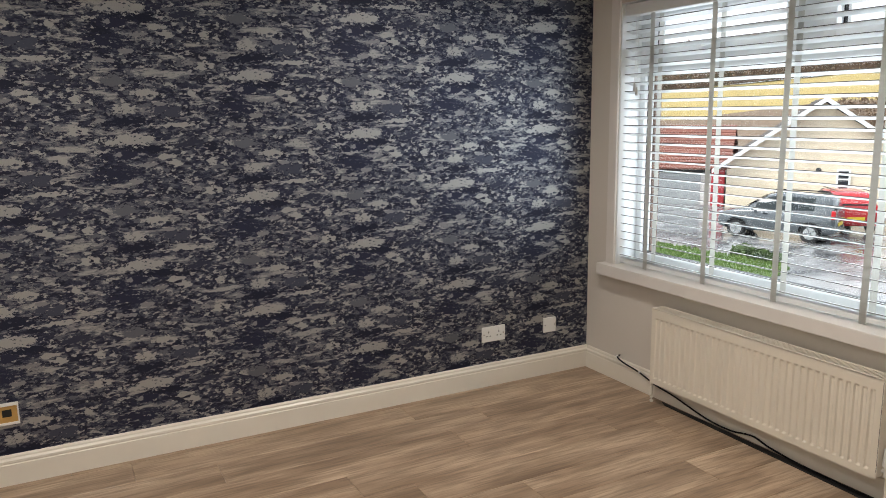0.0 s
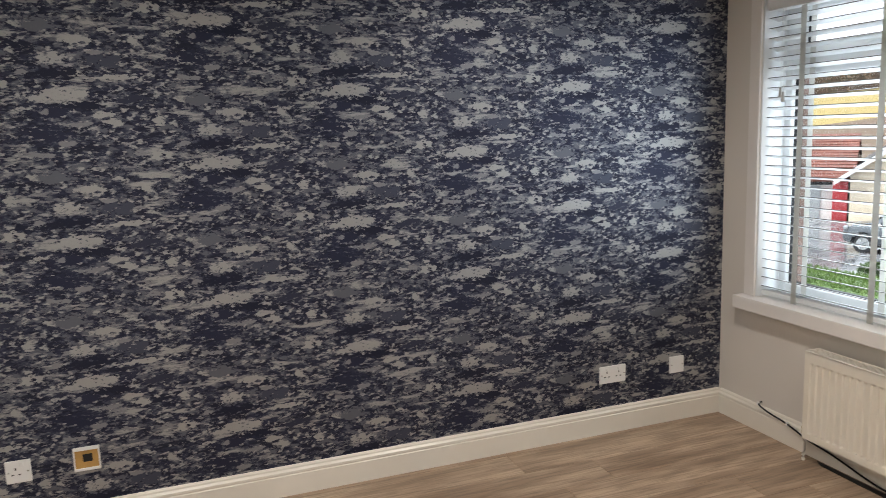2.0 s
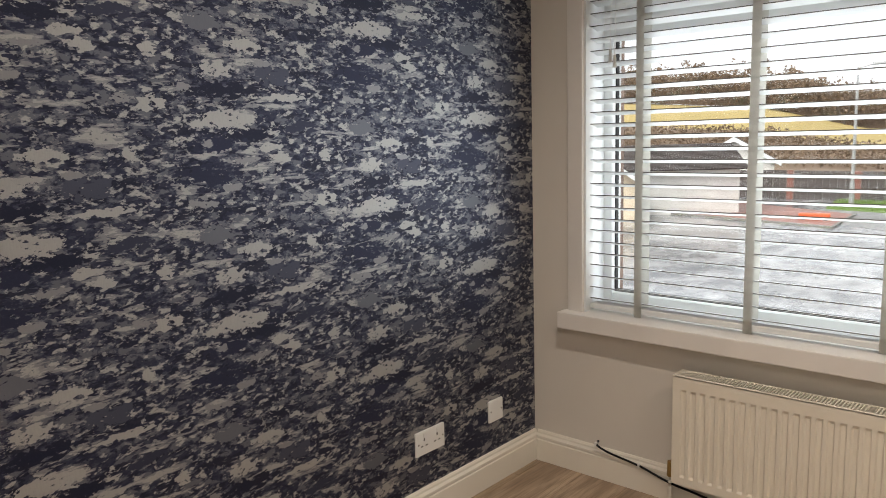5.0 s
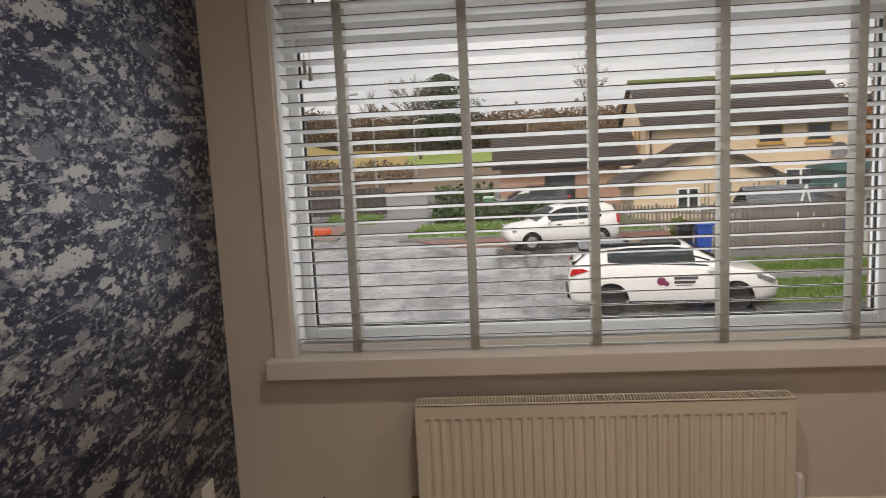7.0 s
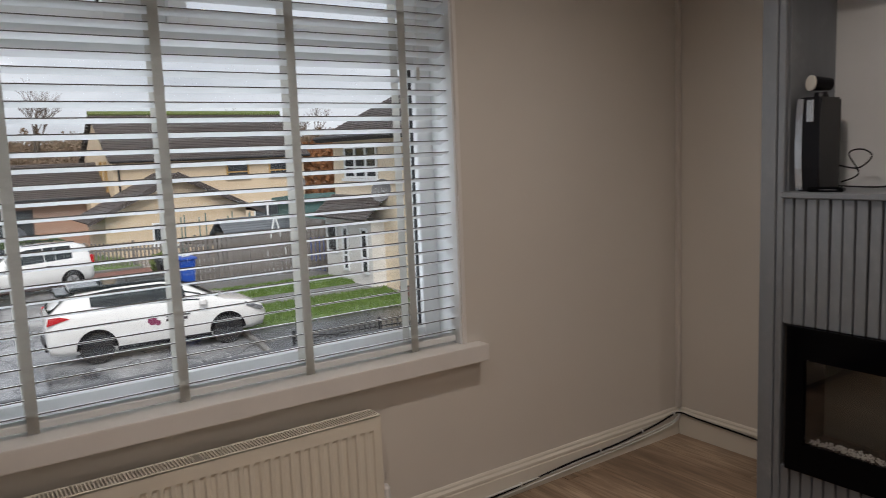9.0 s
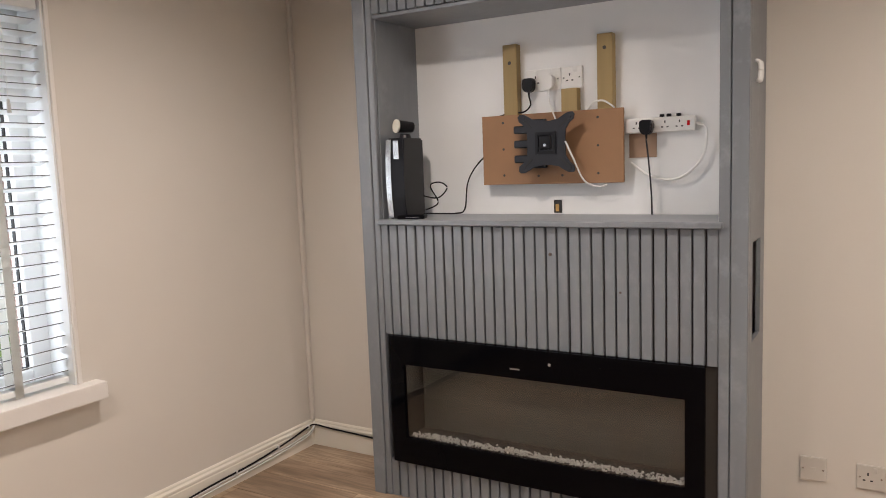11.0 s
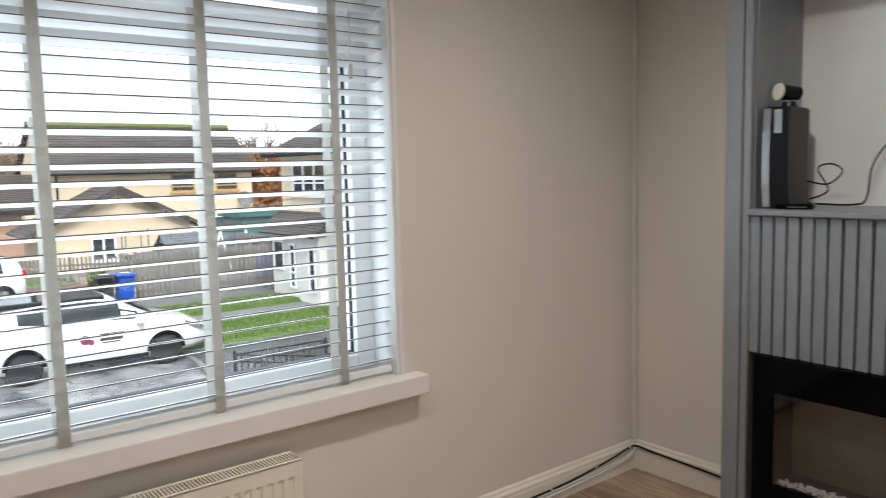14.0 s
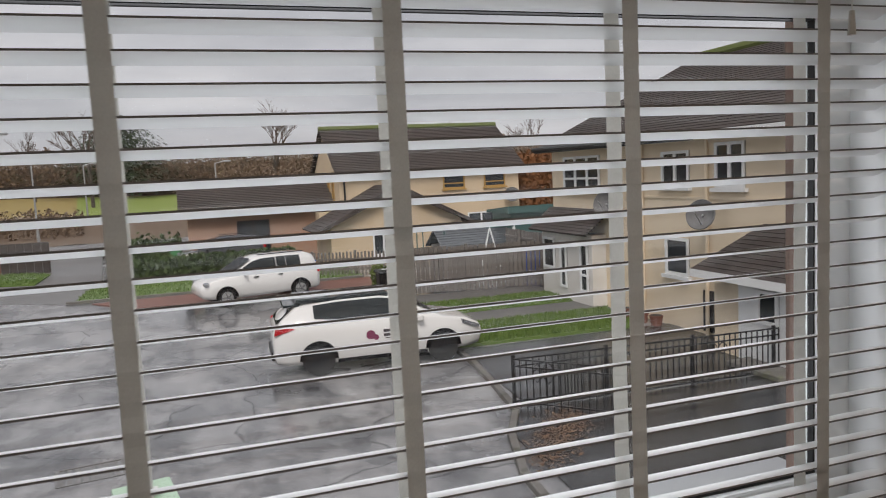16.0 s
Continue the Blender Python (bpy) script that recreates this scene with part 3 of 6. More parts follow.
wall_e = tagged(link("wall_east", wall_with_holes(SOUTH - 0.4, 0.0, -0.02, H + 0.1, W, W + 0.12, [(DOOR_Y0, DOOR_Y1, -0.02, 2.03)], "y"), M_WALL), "warm white painted wall beside the media unit", "wall", kind="structure")
tagged(link("wall_south", wall_with_holes(0.0, 2.4, -0.02, H + 0.1, SOUTH - 0.4, SOUTH, [], "x"), M_LITWALL), "cream-white painted back wall, lightened for strong light", "wall", kind="structure")
tagged(link("wall_recess", wall_with_holes(2.4, W, -0.02, H + 0.1, SOUTH - 0.4, SOUTH - 0.28, [], "x"), M_WALL), "warm white painted wall behind the door", "wall", kind="structure")
tagged(link("ceiling", box(-0.25, SOUTH - 0.4, H, W + 0.25, 0.24, H + 0.09), M_CEIL), "plain white painted ceiling", "ceiling", kind="structure")
tagged(link("wall_hall", box(W + 1.1, SOUTH - 1.4, -0.02, W + 1.2, -1.2, H), M_WALL), "pale wall of the hall beyond the door", "wall", kind="structure")
tagged(link("hall_floor", box(W + 0.12, SOUTH - 1.4, -0.02, W + 1.1, -1.2, 0.0), M_LAMINATE), "oak laminate floor of the hall", "floor", kind="structure")
tagged(link("hall_ceiling", box(W + 0.12, SOUTH - 1.4, H, W + 1.2, -1.2, H + 0.05), M_CEIL), "white ceiling of the hall", "ceiling", kind="structure")
for k, (a, b) in enumerate(((SOUTH - 1.4, SOUTH - 1.3), (-1.3, -1.2))):
    tagged(link("wall_hall_end", box(W + 0.12, a, 0, W + 1.1, b, H), M_WALL), "pale end wall of the hall", "wall", kind="structure")

floor = tagged(link("floor", box(0, SOUTH - 0.28, -0.06, W + 0.12, 0.0, -0.012), M_GASKET), "grey-brown oak laminate floor", "floor", kind="structure")


def skirting(name, pts, label):
    """A skirting board with a moulded top, along a line on the floor; the room lies to the left of the way."""
    prof = [(0.0, 0.0), (0.017, 0.0), (0.017, 0.088), (0.014, 0.093), (0.0165, 0.097), (0.0165, 0.106), (0.009, 0.114), (0.0085, 0.121), (0.004, 0.128), (0.0, 0.128)]
    bm = bmesh.new()
    (x0, y0), (x1, y1) = pts
    way = Vector((x1 - x0, y1 - y0, 0))
    side = Vector((-way.y, way.x, 0)).normalized()
    ends = []
    for p in (Vector((x0, y0, 0)), Vector((x1, y1, 0))):
        ends.append([bm.verts.new(p + side * u + Vector((0, 0, v))) for u, v in prof])
    for i in range(len(prof)):
        j = (i + 1) % len(prof)
        bm.faces.new((ends[0][i], ends[0][j], ends[1][j], ends[1][i]))
    bm.faces.new(ends[0])
    bm.faces.new(ends[1])
    return tagged(link(name, bm, M_GLOSS), label, "skirting board", kind="structure")


skirting("baseboard_west", ((0.0, -0.001), (0.0, SOUTH + 0.001)), "cream gloss moulded skirting below the wallpaper")
skirting("baseboard_north", ((W - 0.001, 0.0), (0.018, 0.0)), "cream gloss moulded skirting under the window")
skirting("baseboard_east", ((W, -0.64), (W, -0.018)), "cream gloss moulded skirting in the alcove")
skirting("baseboard_door", ((W, DOOR_Y1 + 0.075), (W, -2.125)), "cream gloss moulded skirting by the door")
skirting("baseboard_south", ((0.018, SOUTH), (2.4, SOUTH)), "cream gloss moulded skirting along the back wall")

# door frame and open door
door = thing("door_1", (W, DOOR_Y1, 0), 0, "white painted doorway with plain casing and an open door", "door", kind="structure")
for nm, bx in (("casing", (-0.014, 0.002, 0, 0.0, 0.07, 2.1)), ("casing", (-0.014, DOOR_Y0 - DOOR_Y1 - 0.07, 0, 0.0, DOOR_Y0 - DOOR_Y1 - 0.002, 2.1)), ("casing", (-0.014, DOOR_Y0 - DOOR_Y1 - 0.002, 2.03, 0.0, 0.002, 2.1)),
               ("jamb", (0.0, -0.025, 0, 0.12, -0.001, 2.028)), ("jamb", (0.0, DOOR_Y0 - DOOR_Y1 + 0.001, 0, 0.12, DOOR_Y0 - DOOR_Y1 + 0.025, 2.028))):
    part(nm, box(*bx, 0.003), M_DOOR, door)
leaf = part("door_leaf", box(0.13, -0.745, 0.008, 0.83, -0.71, 1.99, 0.003), M_DOOR, door, "white painted flush door leaf, open")
part("door_handle", tube([(0.76, -0.70, 1.0), (0.76, -0.66, 1.0), (0.70, -0.655, 1.0), (0.65, -0.655, 1.0)], 0.009), M_CHROME, leaf, "chrome lever handle")

# ---- window ----
win = thing("window_1", (0, 0, 0), 0, "white plastic window with two top lights over one wide pane", "window", kind="structure")
FY0, FY1 = 0.135, 0.205
P0, P1, PZ0, PZ1, TZ0, TZ1 = 0.276, 2.182, 0.712, 1.678, 1.80, 1.965
for bx in ((WX0, FY0, WZ0, P0, FY1, WZ1), (P1, FY0, WZ0, WX1, FY1, WZ1), (P0, FY0, WZ0, P1, FY1, PZ0), (P0, FY0, PZ1, P1, FY1, TZ0 - 0.035), (P0, FY0, TZ1 + 0.03, P1, FY1, WZ1), (1.195, FY0, TZ0 - 0.035, 1.315, FY1, TZ1 + 0.03)):
    part("window_frame", box(*bx, 0.004), M_UPVC, win)
for a, b in ((P0, 1.195), (1.315, P1)):
    sash = bmesh.new()
    z0, z1 = TZ0 - 0.035, TZ1 + 0.03
    for bx in ((a, 0.12, z0, a + 0.06, 0.21, z1), (b - 0.06, 0.12, z0, b, 0.21, z1), (a + 0.06, 0.12, z0, b - 0.06, 0.21, z0 + 0.045), (a + 0.06, 0.12, z1 - 0.04, b - 0.06, 0.21, z1)):
        box(*bx, 0.004, sash)
    s = part("top_light", sash, M_UPVC, win, "white top-hung opening light")
    part("pane", box(a + 0.06, 0.166, z0 + 0.045, b - 0.06, 0.170, z1 - 0.04), M_PANE, s).visible_shadow = False
    gk = bmesh.new()
    for bx in ((a + 0.06, 0.16, z0 + 0.045, a + 0.066, 0.178, z1 - 0.04), (b - 0.066, 0.16, z0 + 0.045, b - 0.06, 0.178, z1 - 0.04)):
        box(*bx, 0, gk)
    part("gasket", gk, M_GASKET, s)
    mid = (a + b) / 2
    part("latch", tube([(mid - 0.05, 0.112, z0 + 0.02), (mid - 0.02, 0.10, z0 + 0.024), (mid + 0.05, 0.10, z0 + 0.03)], 0.007), M_WHITEPL, s)
gk = bmesh.new()
for bx in ((P0, 0.158, PZ0, P0 + 0.005, 0.178, PZ1), (P1 - 0.004, 0.160, PZ0, P1, 0.176, PZ1), (P0 + 0.005, 0.155, PZ0, P1 - 0.004, 0.18, PZ0 + 0.007), (P0 + 0.005, 0.155, PZ1 - 0.007, P1 - 0.004, 0.18, PZ1)):
    box(*bx, 0, gk)
part("gasket", gk, M_GASKET, win, "thin black rubber glazing seal")
part("pane", box(P0 + 0.004, 0.166, PZ0 + 0.004, P1 - 0.004, 0.170, PZ1 - 0.004), M_PANE, win).visible_shadow = False
part("outer_sill", box(WX0 - 0.05, 0.21, WZ0 - 0.05, WX1 + 0.05, 0.42, WZ0 - 0.01, 0.006), M_UPVC, win)
part("brick_reveal", box(2.196, 0.207, WZ0 - 0.008, 2.256, 0.244, WZ1), M_BRICK, win, "brown brick outer reveal")
part("reveal_lining", box(WX0 - 0.0, 0.001, WZ0, WX0 + 0.008, FY0, WZ1), M_UPVC, win)
part("reveal_lining", box(WX1 - 0.008, 0.001, WZ0, WX1, FY0, WZ1), M_UPVC, win)
part("reveal_lining", box(WX0 + 0.008, 0.001, WZ1 - 0.006, WX1 - 0.008, FY0, WZ1), M_UPVC, win)
part("casing", box(0.168, -0.012, WZ0, WX0, 0.0, WZ1 + 0.06, 0.002), M_SILL, win, "flat painted casing board")
part("casing", box(WX1, -0.008, WZ0, WX1 + 0.016, 0.0, WZ1 + 0.06, 0.002), M_SILL, win)
tagged(link("window_sill", box(0.148, -0.061, 0.588, 2.336, FY0, WZ0, 0.005, seg=2), M_SILL), "deep white gloss painted window board", "window sill", kind="structure")

# ---- venetian blind ----
blind = thing("venetian_blind", (0, 0, 0), 0, "white wide-slat venetian blind, open, with stone-grey ladder tapes", "blind")
BX0, BX1, BY, PITCH = 0.246, 2.243, 0.047, 0.0438
part("headrail", box(BX0 - 0.003, 0.012, 1.963, BX1 + 0.003, 0.082, 2.022, 0.003), M_SLAT, blind)
part("bottom_rail", box(BX0, BY - 0.026, 0.664, BX1, BY + 0.026, 0.686, 0.005, seg=2), M_SLAT, blind)
slat_bm = bmesh.new()
rows_ = []
for k in range(7):
    s = -0.025 + 0.05 * k / 6
    rows_.append((s, 0.0016 * (1 - (s / 0.025) ** 2)))
rings = []
for x in (BX0, BX1):
    top = [slat_bm.verts.new((x, s, h + 0.0017)) for s, h in rows_]
    low = [slat_bm.verts.new((x, s, h - 0.0017)) for s, h in reversed(rows_)]
    rings.append(top + low)
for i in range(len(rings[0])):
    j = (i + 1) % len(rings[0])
    # the room-side edge face takes the darker, painted-shade material
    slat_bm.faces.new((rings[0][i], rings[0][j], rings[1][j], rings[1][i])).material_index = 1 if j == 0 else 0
slat_bm.faces.new(rings[0])
slat_bm.faces.new(rings[1])
rng = random.Random(4)
first = None
for k in range(29):
    z = 0.6985 + PITCH * k
    m = pose(0, BY, z, SLAT_TILT + rng.uniform(-1.2, 1.2), rng.uniform(-0.05, 0.05), 0)
    if first is None:
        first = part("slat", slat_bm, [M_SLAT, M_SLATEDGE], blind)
        first.matrix_local = m
    else:
        child_of(first.data, "slat", blind, m)
for x in (0.446, 0.842, 1.244, 1.651, 2.06):
    for y, wd in ((BY - 0.0285, 0.0148), (BY + 0.0285, 0.0148)):
        bm = bmesh.new()
        prev = None
        for k in range(0, 62):
            z = 0.655 + k * 0.0214
            dy = 0.0012 * (k % 2)
            row = [bm.verts.new((x + s * wd, y + dy * (1 if y > BY else -1), z)) for s in (-1, 1)]
            if prev:
                bm.faces.new((prev[0], prev[1], row[1], row[0]))
            prev = row
        bmesh.ops.solidify(bm, geom=list(bm.faces), thickness=0.0012)
        part("ladder_tape", bm, M_TAPE, blind, "stone-grey woven ladder tape")
for x, z in ((0.335, 1.62), (0.352, 1.60), (2.117, 1.655)):
    c = part("pull_cord", tube([(x, 0.012, 1.965), (x + 0.002, 0.010, (z + 1.96) / 2), (x, 0.010, z)], 0.0012, 6, 4), M_WHITEPL, blind)
    part("tassel", cyl((x, 0.010, z - 0.042), (x, 0.010, z + 0.002), 0.0075, 0.005, 10), M_TAPE, c, "small grey tassel")

# ---- radiator ----
RX0, RX1, RZ0, RZ1, RYF, RYB = 0.645, 1.832, 0.118, 0.506, -0.106, -0.036
rad = thing("radiator", (0, 0, 0), 0, "cream ribbed panel radiator fixed under the window", "radiator")
bm = bmesh.new()
n_rib = 35
xs = [RX0]
for k in range(n_rib):
    c = RX0 + 0.02 + (RX1 - RX0 - 0.04) * (k + 0.5) / n_rib
    xs += [c - 0.011, c - 0.006, c + 0.006, c + 0.011]
xs.append(RX1)
zs = [RZ0, RZ0 + 0.028, RZ0 + 0.036, RZ1 - 0.054, RZ1 - 0.044, RZ1]
grid = []
for i, x in enumerate(xs):
    inner = 0 < i < len(xs) - 1 and (i - 1) % 4 in (1, 2)
    col = []
    for j, z in enumerate(zs):
        deep = inner and j in (2, 3)
        col.append(bm.verts.new((x, RYF + (0.006 if deep else 0.0), z)))
    grid.append(col)
for a, b in zip(grid, grid[1:]):
    for j in range(len(zs) - 1):
        bm.faces.new((a[j], b[j], b[j + 1], a[j + 1]))
part("front_panel", bm, M_RADIATOR, rad)
part("back_panel", box(RX0 + 0.004, RYB, RZ0, RX1 - 0.004, RYB + 0.006, RZ1 - 0.006), M_RADIATOR, rad)
for x0, x1 in ((RX0 - 0.004, RX0), (RX1, RX1 + 0.004)):
    part("side_panel", box(x0, RYF + 0.002, RZ0 + 0.01, x1, RYB + 0.006, RZ1 + 0.002, 0.001), M_RADIATOR, rad)
grille = bmesh.new()
box(RX0, RYF, RZ1 - 0.004, RX1, RYF + 0.008, RZ1 + 0.003, 0.001, grille)
box(RX0, RYB - 0.002, RZ1 - 0.004, RX1, RYB + 0.006, RZ1 + 0.003, 0.001, grille)
box((RX0 + RX1) / 2 - 0.01, RYF + 0.008, RZ1 - 0.003, (RX0 + RX1) / 2 + 0.01, RYB - 0.002, RZ1 + 0.002, 0, grille)
for k in range(118):
    x = RX0 + 0.006 + (RX1 - RX0 - 0.012) * k / 117
    box(x - 0.0022, RYF + 0.008, RZ1 - 0.002, x + 0.0022, RYB - 0.002, RZ1 + 0.002, 0, grille)
part("top_grille", grille, M_RADIATOR, rad)
# fins as one solid block, darkened for the shade between the panels
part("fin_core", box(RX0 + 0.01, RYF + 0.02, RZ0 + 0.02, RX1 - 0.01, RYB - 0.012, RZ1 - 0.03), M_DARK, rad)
for x in (RX0 - 0.022, RX1 + 0.024):
    part("tail_pipe", tube([(x, -0.07, 0.0), (x, -0.07, 0.06), (x, -0.07, 0.135)], 0.0078, 10, 4), M_GLOSS, rad)
valve = bmesh.new()
cyl((RX0 - 0.022, -0.07, 0.125), (RX0 - 0.022, -0.07, 0.18), 0.012, 0.010, 12, valve)
cyl((RX0 - 0.03, -0.07, 0.148), (RX0 + 0.002, -0.07, 0.148), 0.010, None, 10, valve)
part("lockshield_valve", valve, M_BRASS, rad, "small brass lockshield valve")
trv = bmesh.new()
cyl((RX1 + 0.024, -0.07, 0.172), (RX1 + 0.024, -0.07, 0.235), 0.021, 0.018, 16, trv)
cyl((RX1 + 0.024, -0.07, 0.235), (RX1 + 0.024, -0.07, 0.245), 0.018, 0.012, 16, trv)
cyl((RX1 + 0.0, -0.07, 0.15), (RX1 + 0.03, -0.07, 0.15), 0.010, None, 10, trv)
cyl((RX1 + 0.024, -0.07, 0.13), (RX1 + 0.024, -0.07, 0.172), 0.014, None, 12, trv)
part("thermostatic_valve", trv, M_WHITEPL, rad, "white thermostatic valve head")
for x in (RX0 + 0.25, RX1 - 0.25):
    part("wall_bracket", box(x - 0.012, RYB + 0.006, RZ0 + 0.06, x + 0.012, -0.0005, RZ1 - 0.1), M_RADIATOR, rad)

# ---- media wall ----
MX, MY0, MY1 = 3.177, -2.122, -0.625   # front face, south and north ends
NZ0, NZ1 = 1.176, 1.972                # niche
media = thing("media_wall", (0, 0, 0), 0, "floor-to-ceiling grey painted timber media wall with slatted front and open niche", "media wall")
NY0, NY1 = -2.03, -0.712
for y0, y1, nm in ((MY1 - 0.058, MY1, "side_board"), (MY0, MY0 + 0.052, "side_board")):
    part(nm, box(MX - 0.012, y0, 0.0, MX + 0.02, y1, H - 0.001, 0.003), M_GREY, media)
for y0, y1 in ((MY1 - 0.087, MY1 - 0.061), (MY0 + 0.055, MY0 + 0.09)):
    part("edge_batten", box(MX - 0.006, y0, 0.0, MX + 0.016, y1, H - 0.001, 0.003), M_GREY, media)
part("side_panel", wall_with_holes(MX + 0.02, W - 0.001, 0.0, H - 0.001, MY0, MY0 + 0.014, [(3.25, 3.42, 0.775, 1.105)], "x"), M_GREY, media, "grey side panel with a rectangular cut-out")
part("side_panel", box(MX + 0.02, MY1 - 0.014, 0, W - 0.001, MY1, H - 0.001), M_GREY, media)
# dark sheet added behind the cut-out in place of the unlit inside
part("cut_out_shade", box(3.24, MY0 + 0.05, 0.76, 3.43, MY0 + 0.06, 1.12), M_DARK, media)
part("niche_back", box(3.492, NY0, NZ0 - 0.01, 3.502, NY1, NZ1 + 0.02), M_NICHE, media, "white painted niche back with scuffs")
part("niche_side", box(MX + 0.02, NY1 - 0.004, NZ0, 3.492, NY1 + 0.012, NZ1), M_GREY, media)
part("niche_side", box(MX + 0.02, NY0 - 0.012, NZ0, 3.492, NY0 + 0.004, NZ1), M_NICHE, media)
part("niche_top", box(MX + 0.004, NY0 - 0.012, NZ1, 3.492, NY1 + 0.012, NZ1 + 0.014, 0.002), M_GREY, media)
part("shelf_edge", box(MX - 0.022, NY0 - 0.016, NZ0 - 0.022, MX + 0.02, NY1 + 0.004, NZ0, 0.004), M_GREY, media, "rounded grey shelf nosing")
part("shelf", box(MX + 0.02, NY0, NZ0 - 0.02, 3.492, NY1, NZ0 - 0.001), M_GREY, media)
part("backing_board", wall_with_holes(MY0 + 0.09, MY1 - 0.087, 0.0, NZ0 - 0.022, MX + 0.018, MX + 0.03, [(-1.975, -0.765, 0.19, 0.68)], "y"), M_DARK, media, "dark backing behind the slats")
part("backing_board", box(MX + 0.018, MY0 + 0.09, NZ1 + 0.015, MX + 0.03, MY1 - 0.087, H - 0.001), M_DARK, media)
FZ0, FZ1, FY_0, FY_1 = 0.167, 0.70, -1.994, -0.744
PITCH_M, FIRST_GAP, N_SLAT = 0.0428, -0.751, 29
rng = random.Random(11)


def slats(z0, z1):
    base = None
    for k in range(N_SLAT):
        m = pose(rng.uniform(-0.0015, 0.0015), FIRST_GAP - (k + 0.5) * PITCH_M + rng.uniform(-0.0007, 0.0007), 0, 0, 0, rng.uniform(-1.2, 1.2))
        if base is None:
            base = part("slat", box(-0.010, -PITCH_M / 2 + 0.0036, z0, 0.010, PITCH_M / 2 - 0.0036, z1, 0.0022), M_GREY, media)
            base.matrix_local = Matrix.Translation((MX + 0.006, 0, 0)) @ m
        else:
            child_of(base.data, "slat", media, Matrix.Translation((MX + 0.006, 0, 0)) @ m)
    for y0, y1 in ((FIRST_GAP + 0.004, -0.715), (-2.03, FIRST_GAP - N_SLAT * PITCH_M - 0.004)):
        part("slat", box(MX - 0.004, y0, z0, MX + 0.016, y1, z1, 0.0022), M_GREY, media)


slats(FZ1 + 0.001, NZ0 - 0.023)
slats(0.002, FZ0 - 0.001)
slats(NZ1 + 0.016, H - 0.002)

for y, z, r in ((-1.44, 1.055, 0.006), (-1.71, 0.93, 0.004)):
    k = round((FIRST_GAP - y) / PITCH_M - 0.5)
    yk = FIRST_GAP - (k + 0.5) * PITCH_M
    part("knot", cyl((MX - 0.0068, yk + 0.004, z), (MX - 0.003, yk + 0.004, z), r, None, 9), M_KNOT, media, "brown knot showing through the paint")

# electric fire
fire = thing("electric_fire", (0, 0, 0), 0, "wide black glass-fronted electric fire with crystal ember bed, switched off", "fireplace")
gz0, gz1, gy0, gy1 = 0.275, 0.585, -1.93, -0.81
bm = wall_with_holes(FY_0, FY_1, FZ0, FZ1, MX - 0.024, MX - 0.006, [(gy0, gy1, gz0, gz1)], "y")
part("glass_surround", bm, M_BLACKGLOSS, fire, "glossy black glass surround")
shell = bmesh.new()
for bx in ((MX - 0.005, gy0 - 0.02, gz0 - 0.02, MX + 0.15, gy1 + 0.02, gz0), (MX - 0.005, gy0 - 0.02, gz1, MX + 0.15, gy1 + 0.02, gz1 + 0.02), (MX - 0.005, gy0 - 0.02, gz0, MX + 0.15, gy0, gz1), (MX - 0.005, gy1, gz0, MX + 0.15, gy1 + 0.02, gz1)):
    box(*bx, 0, shell)
part("housing", shell, M_BLACK, fire)
part("back_panel", box(MX + 0.12, gy0, gz0, MX + 0.13, gy1, gz1), M_EMBERBED, fire, "dark grey flame screen")
part("front_glass", box(MX - 0.016, gy0 + 0.001, gz0 + 0.001, MX - 0.013, gy1 - 0.001, gz1 - 0.001), M_FIREGLASS, fire)
for a, b in ((-0.80, -1.06), (-1.09, -1.55), (-1.58, -1.93)):
    part("vent_slot", box(MX - 0.0255, b, 0.645, MX - 0.0242, a, 0.66), M_BLACKGLOSS, fire)
part("badge", box(MX - 0.0262, -1.33, 0.618, MX - 0.0245, -1.29, 0.624), M_SILVER, fire)
part("switch", cyl((MX - 0.027, -1.45, 0.652), (MX - 0.024, -1.45, 0.652), 0.006), M_SILVER, fire)
rng = random.Random(3)
crystals = bmesh.new()
for k in range(950):
    own = bmesh.new()
    r = rng.uniform(0.0026, 0.0056)
    bmesh.ops.create_icosphere(own, subdivisions=1, radius=r)
    for v in own.verts:
        v.co *= rng.uniform(0.75, 1.2)
    own.transform(pose(MX + rng.uniform(-0.002, 0.035), rng.uniform(gy0 + 0.01, gy1 - 0.01), gz0 + r * 0.8 + (0.008 if k % 4 == 0 else 0), rng.uniform(0, 90), rng.uniform(0, 90), 0))
    into(crystals, own)
part("crystal_bed", crystals, M_CRYSTAL, fire, "row of clear crystal pieces")


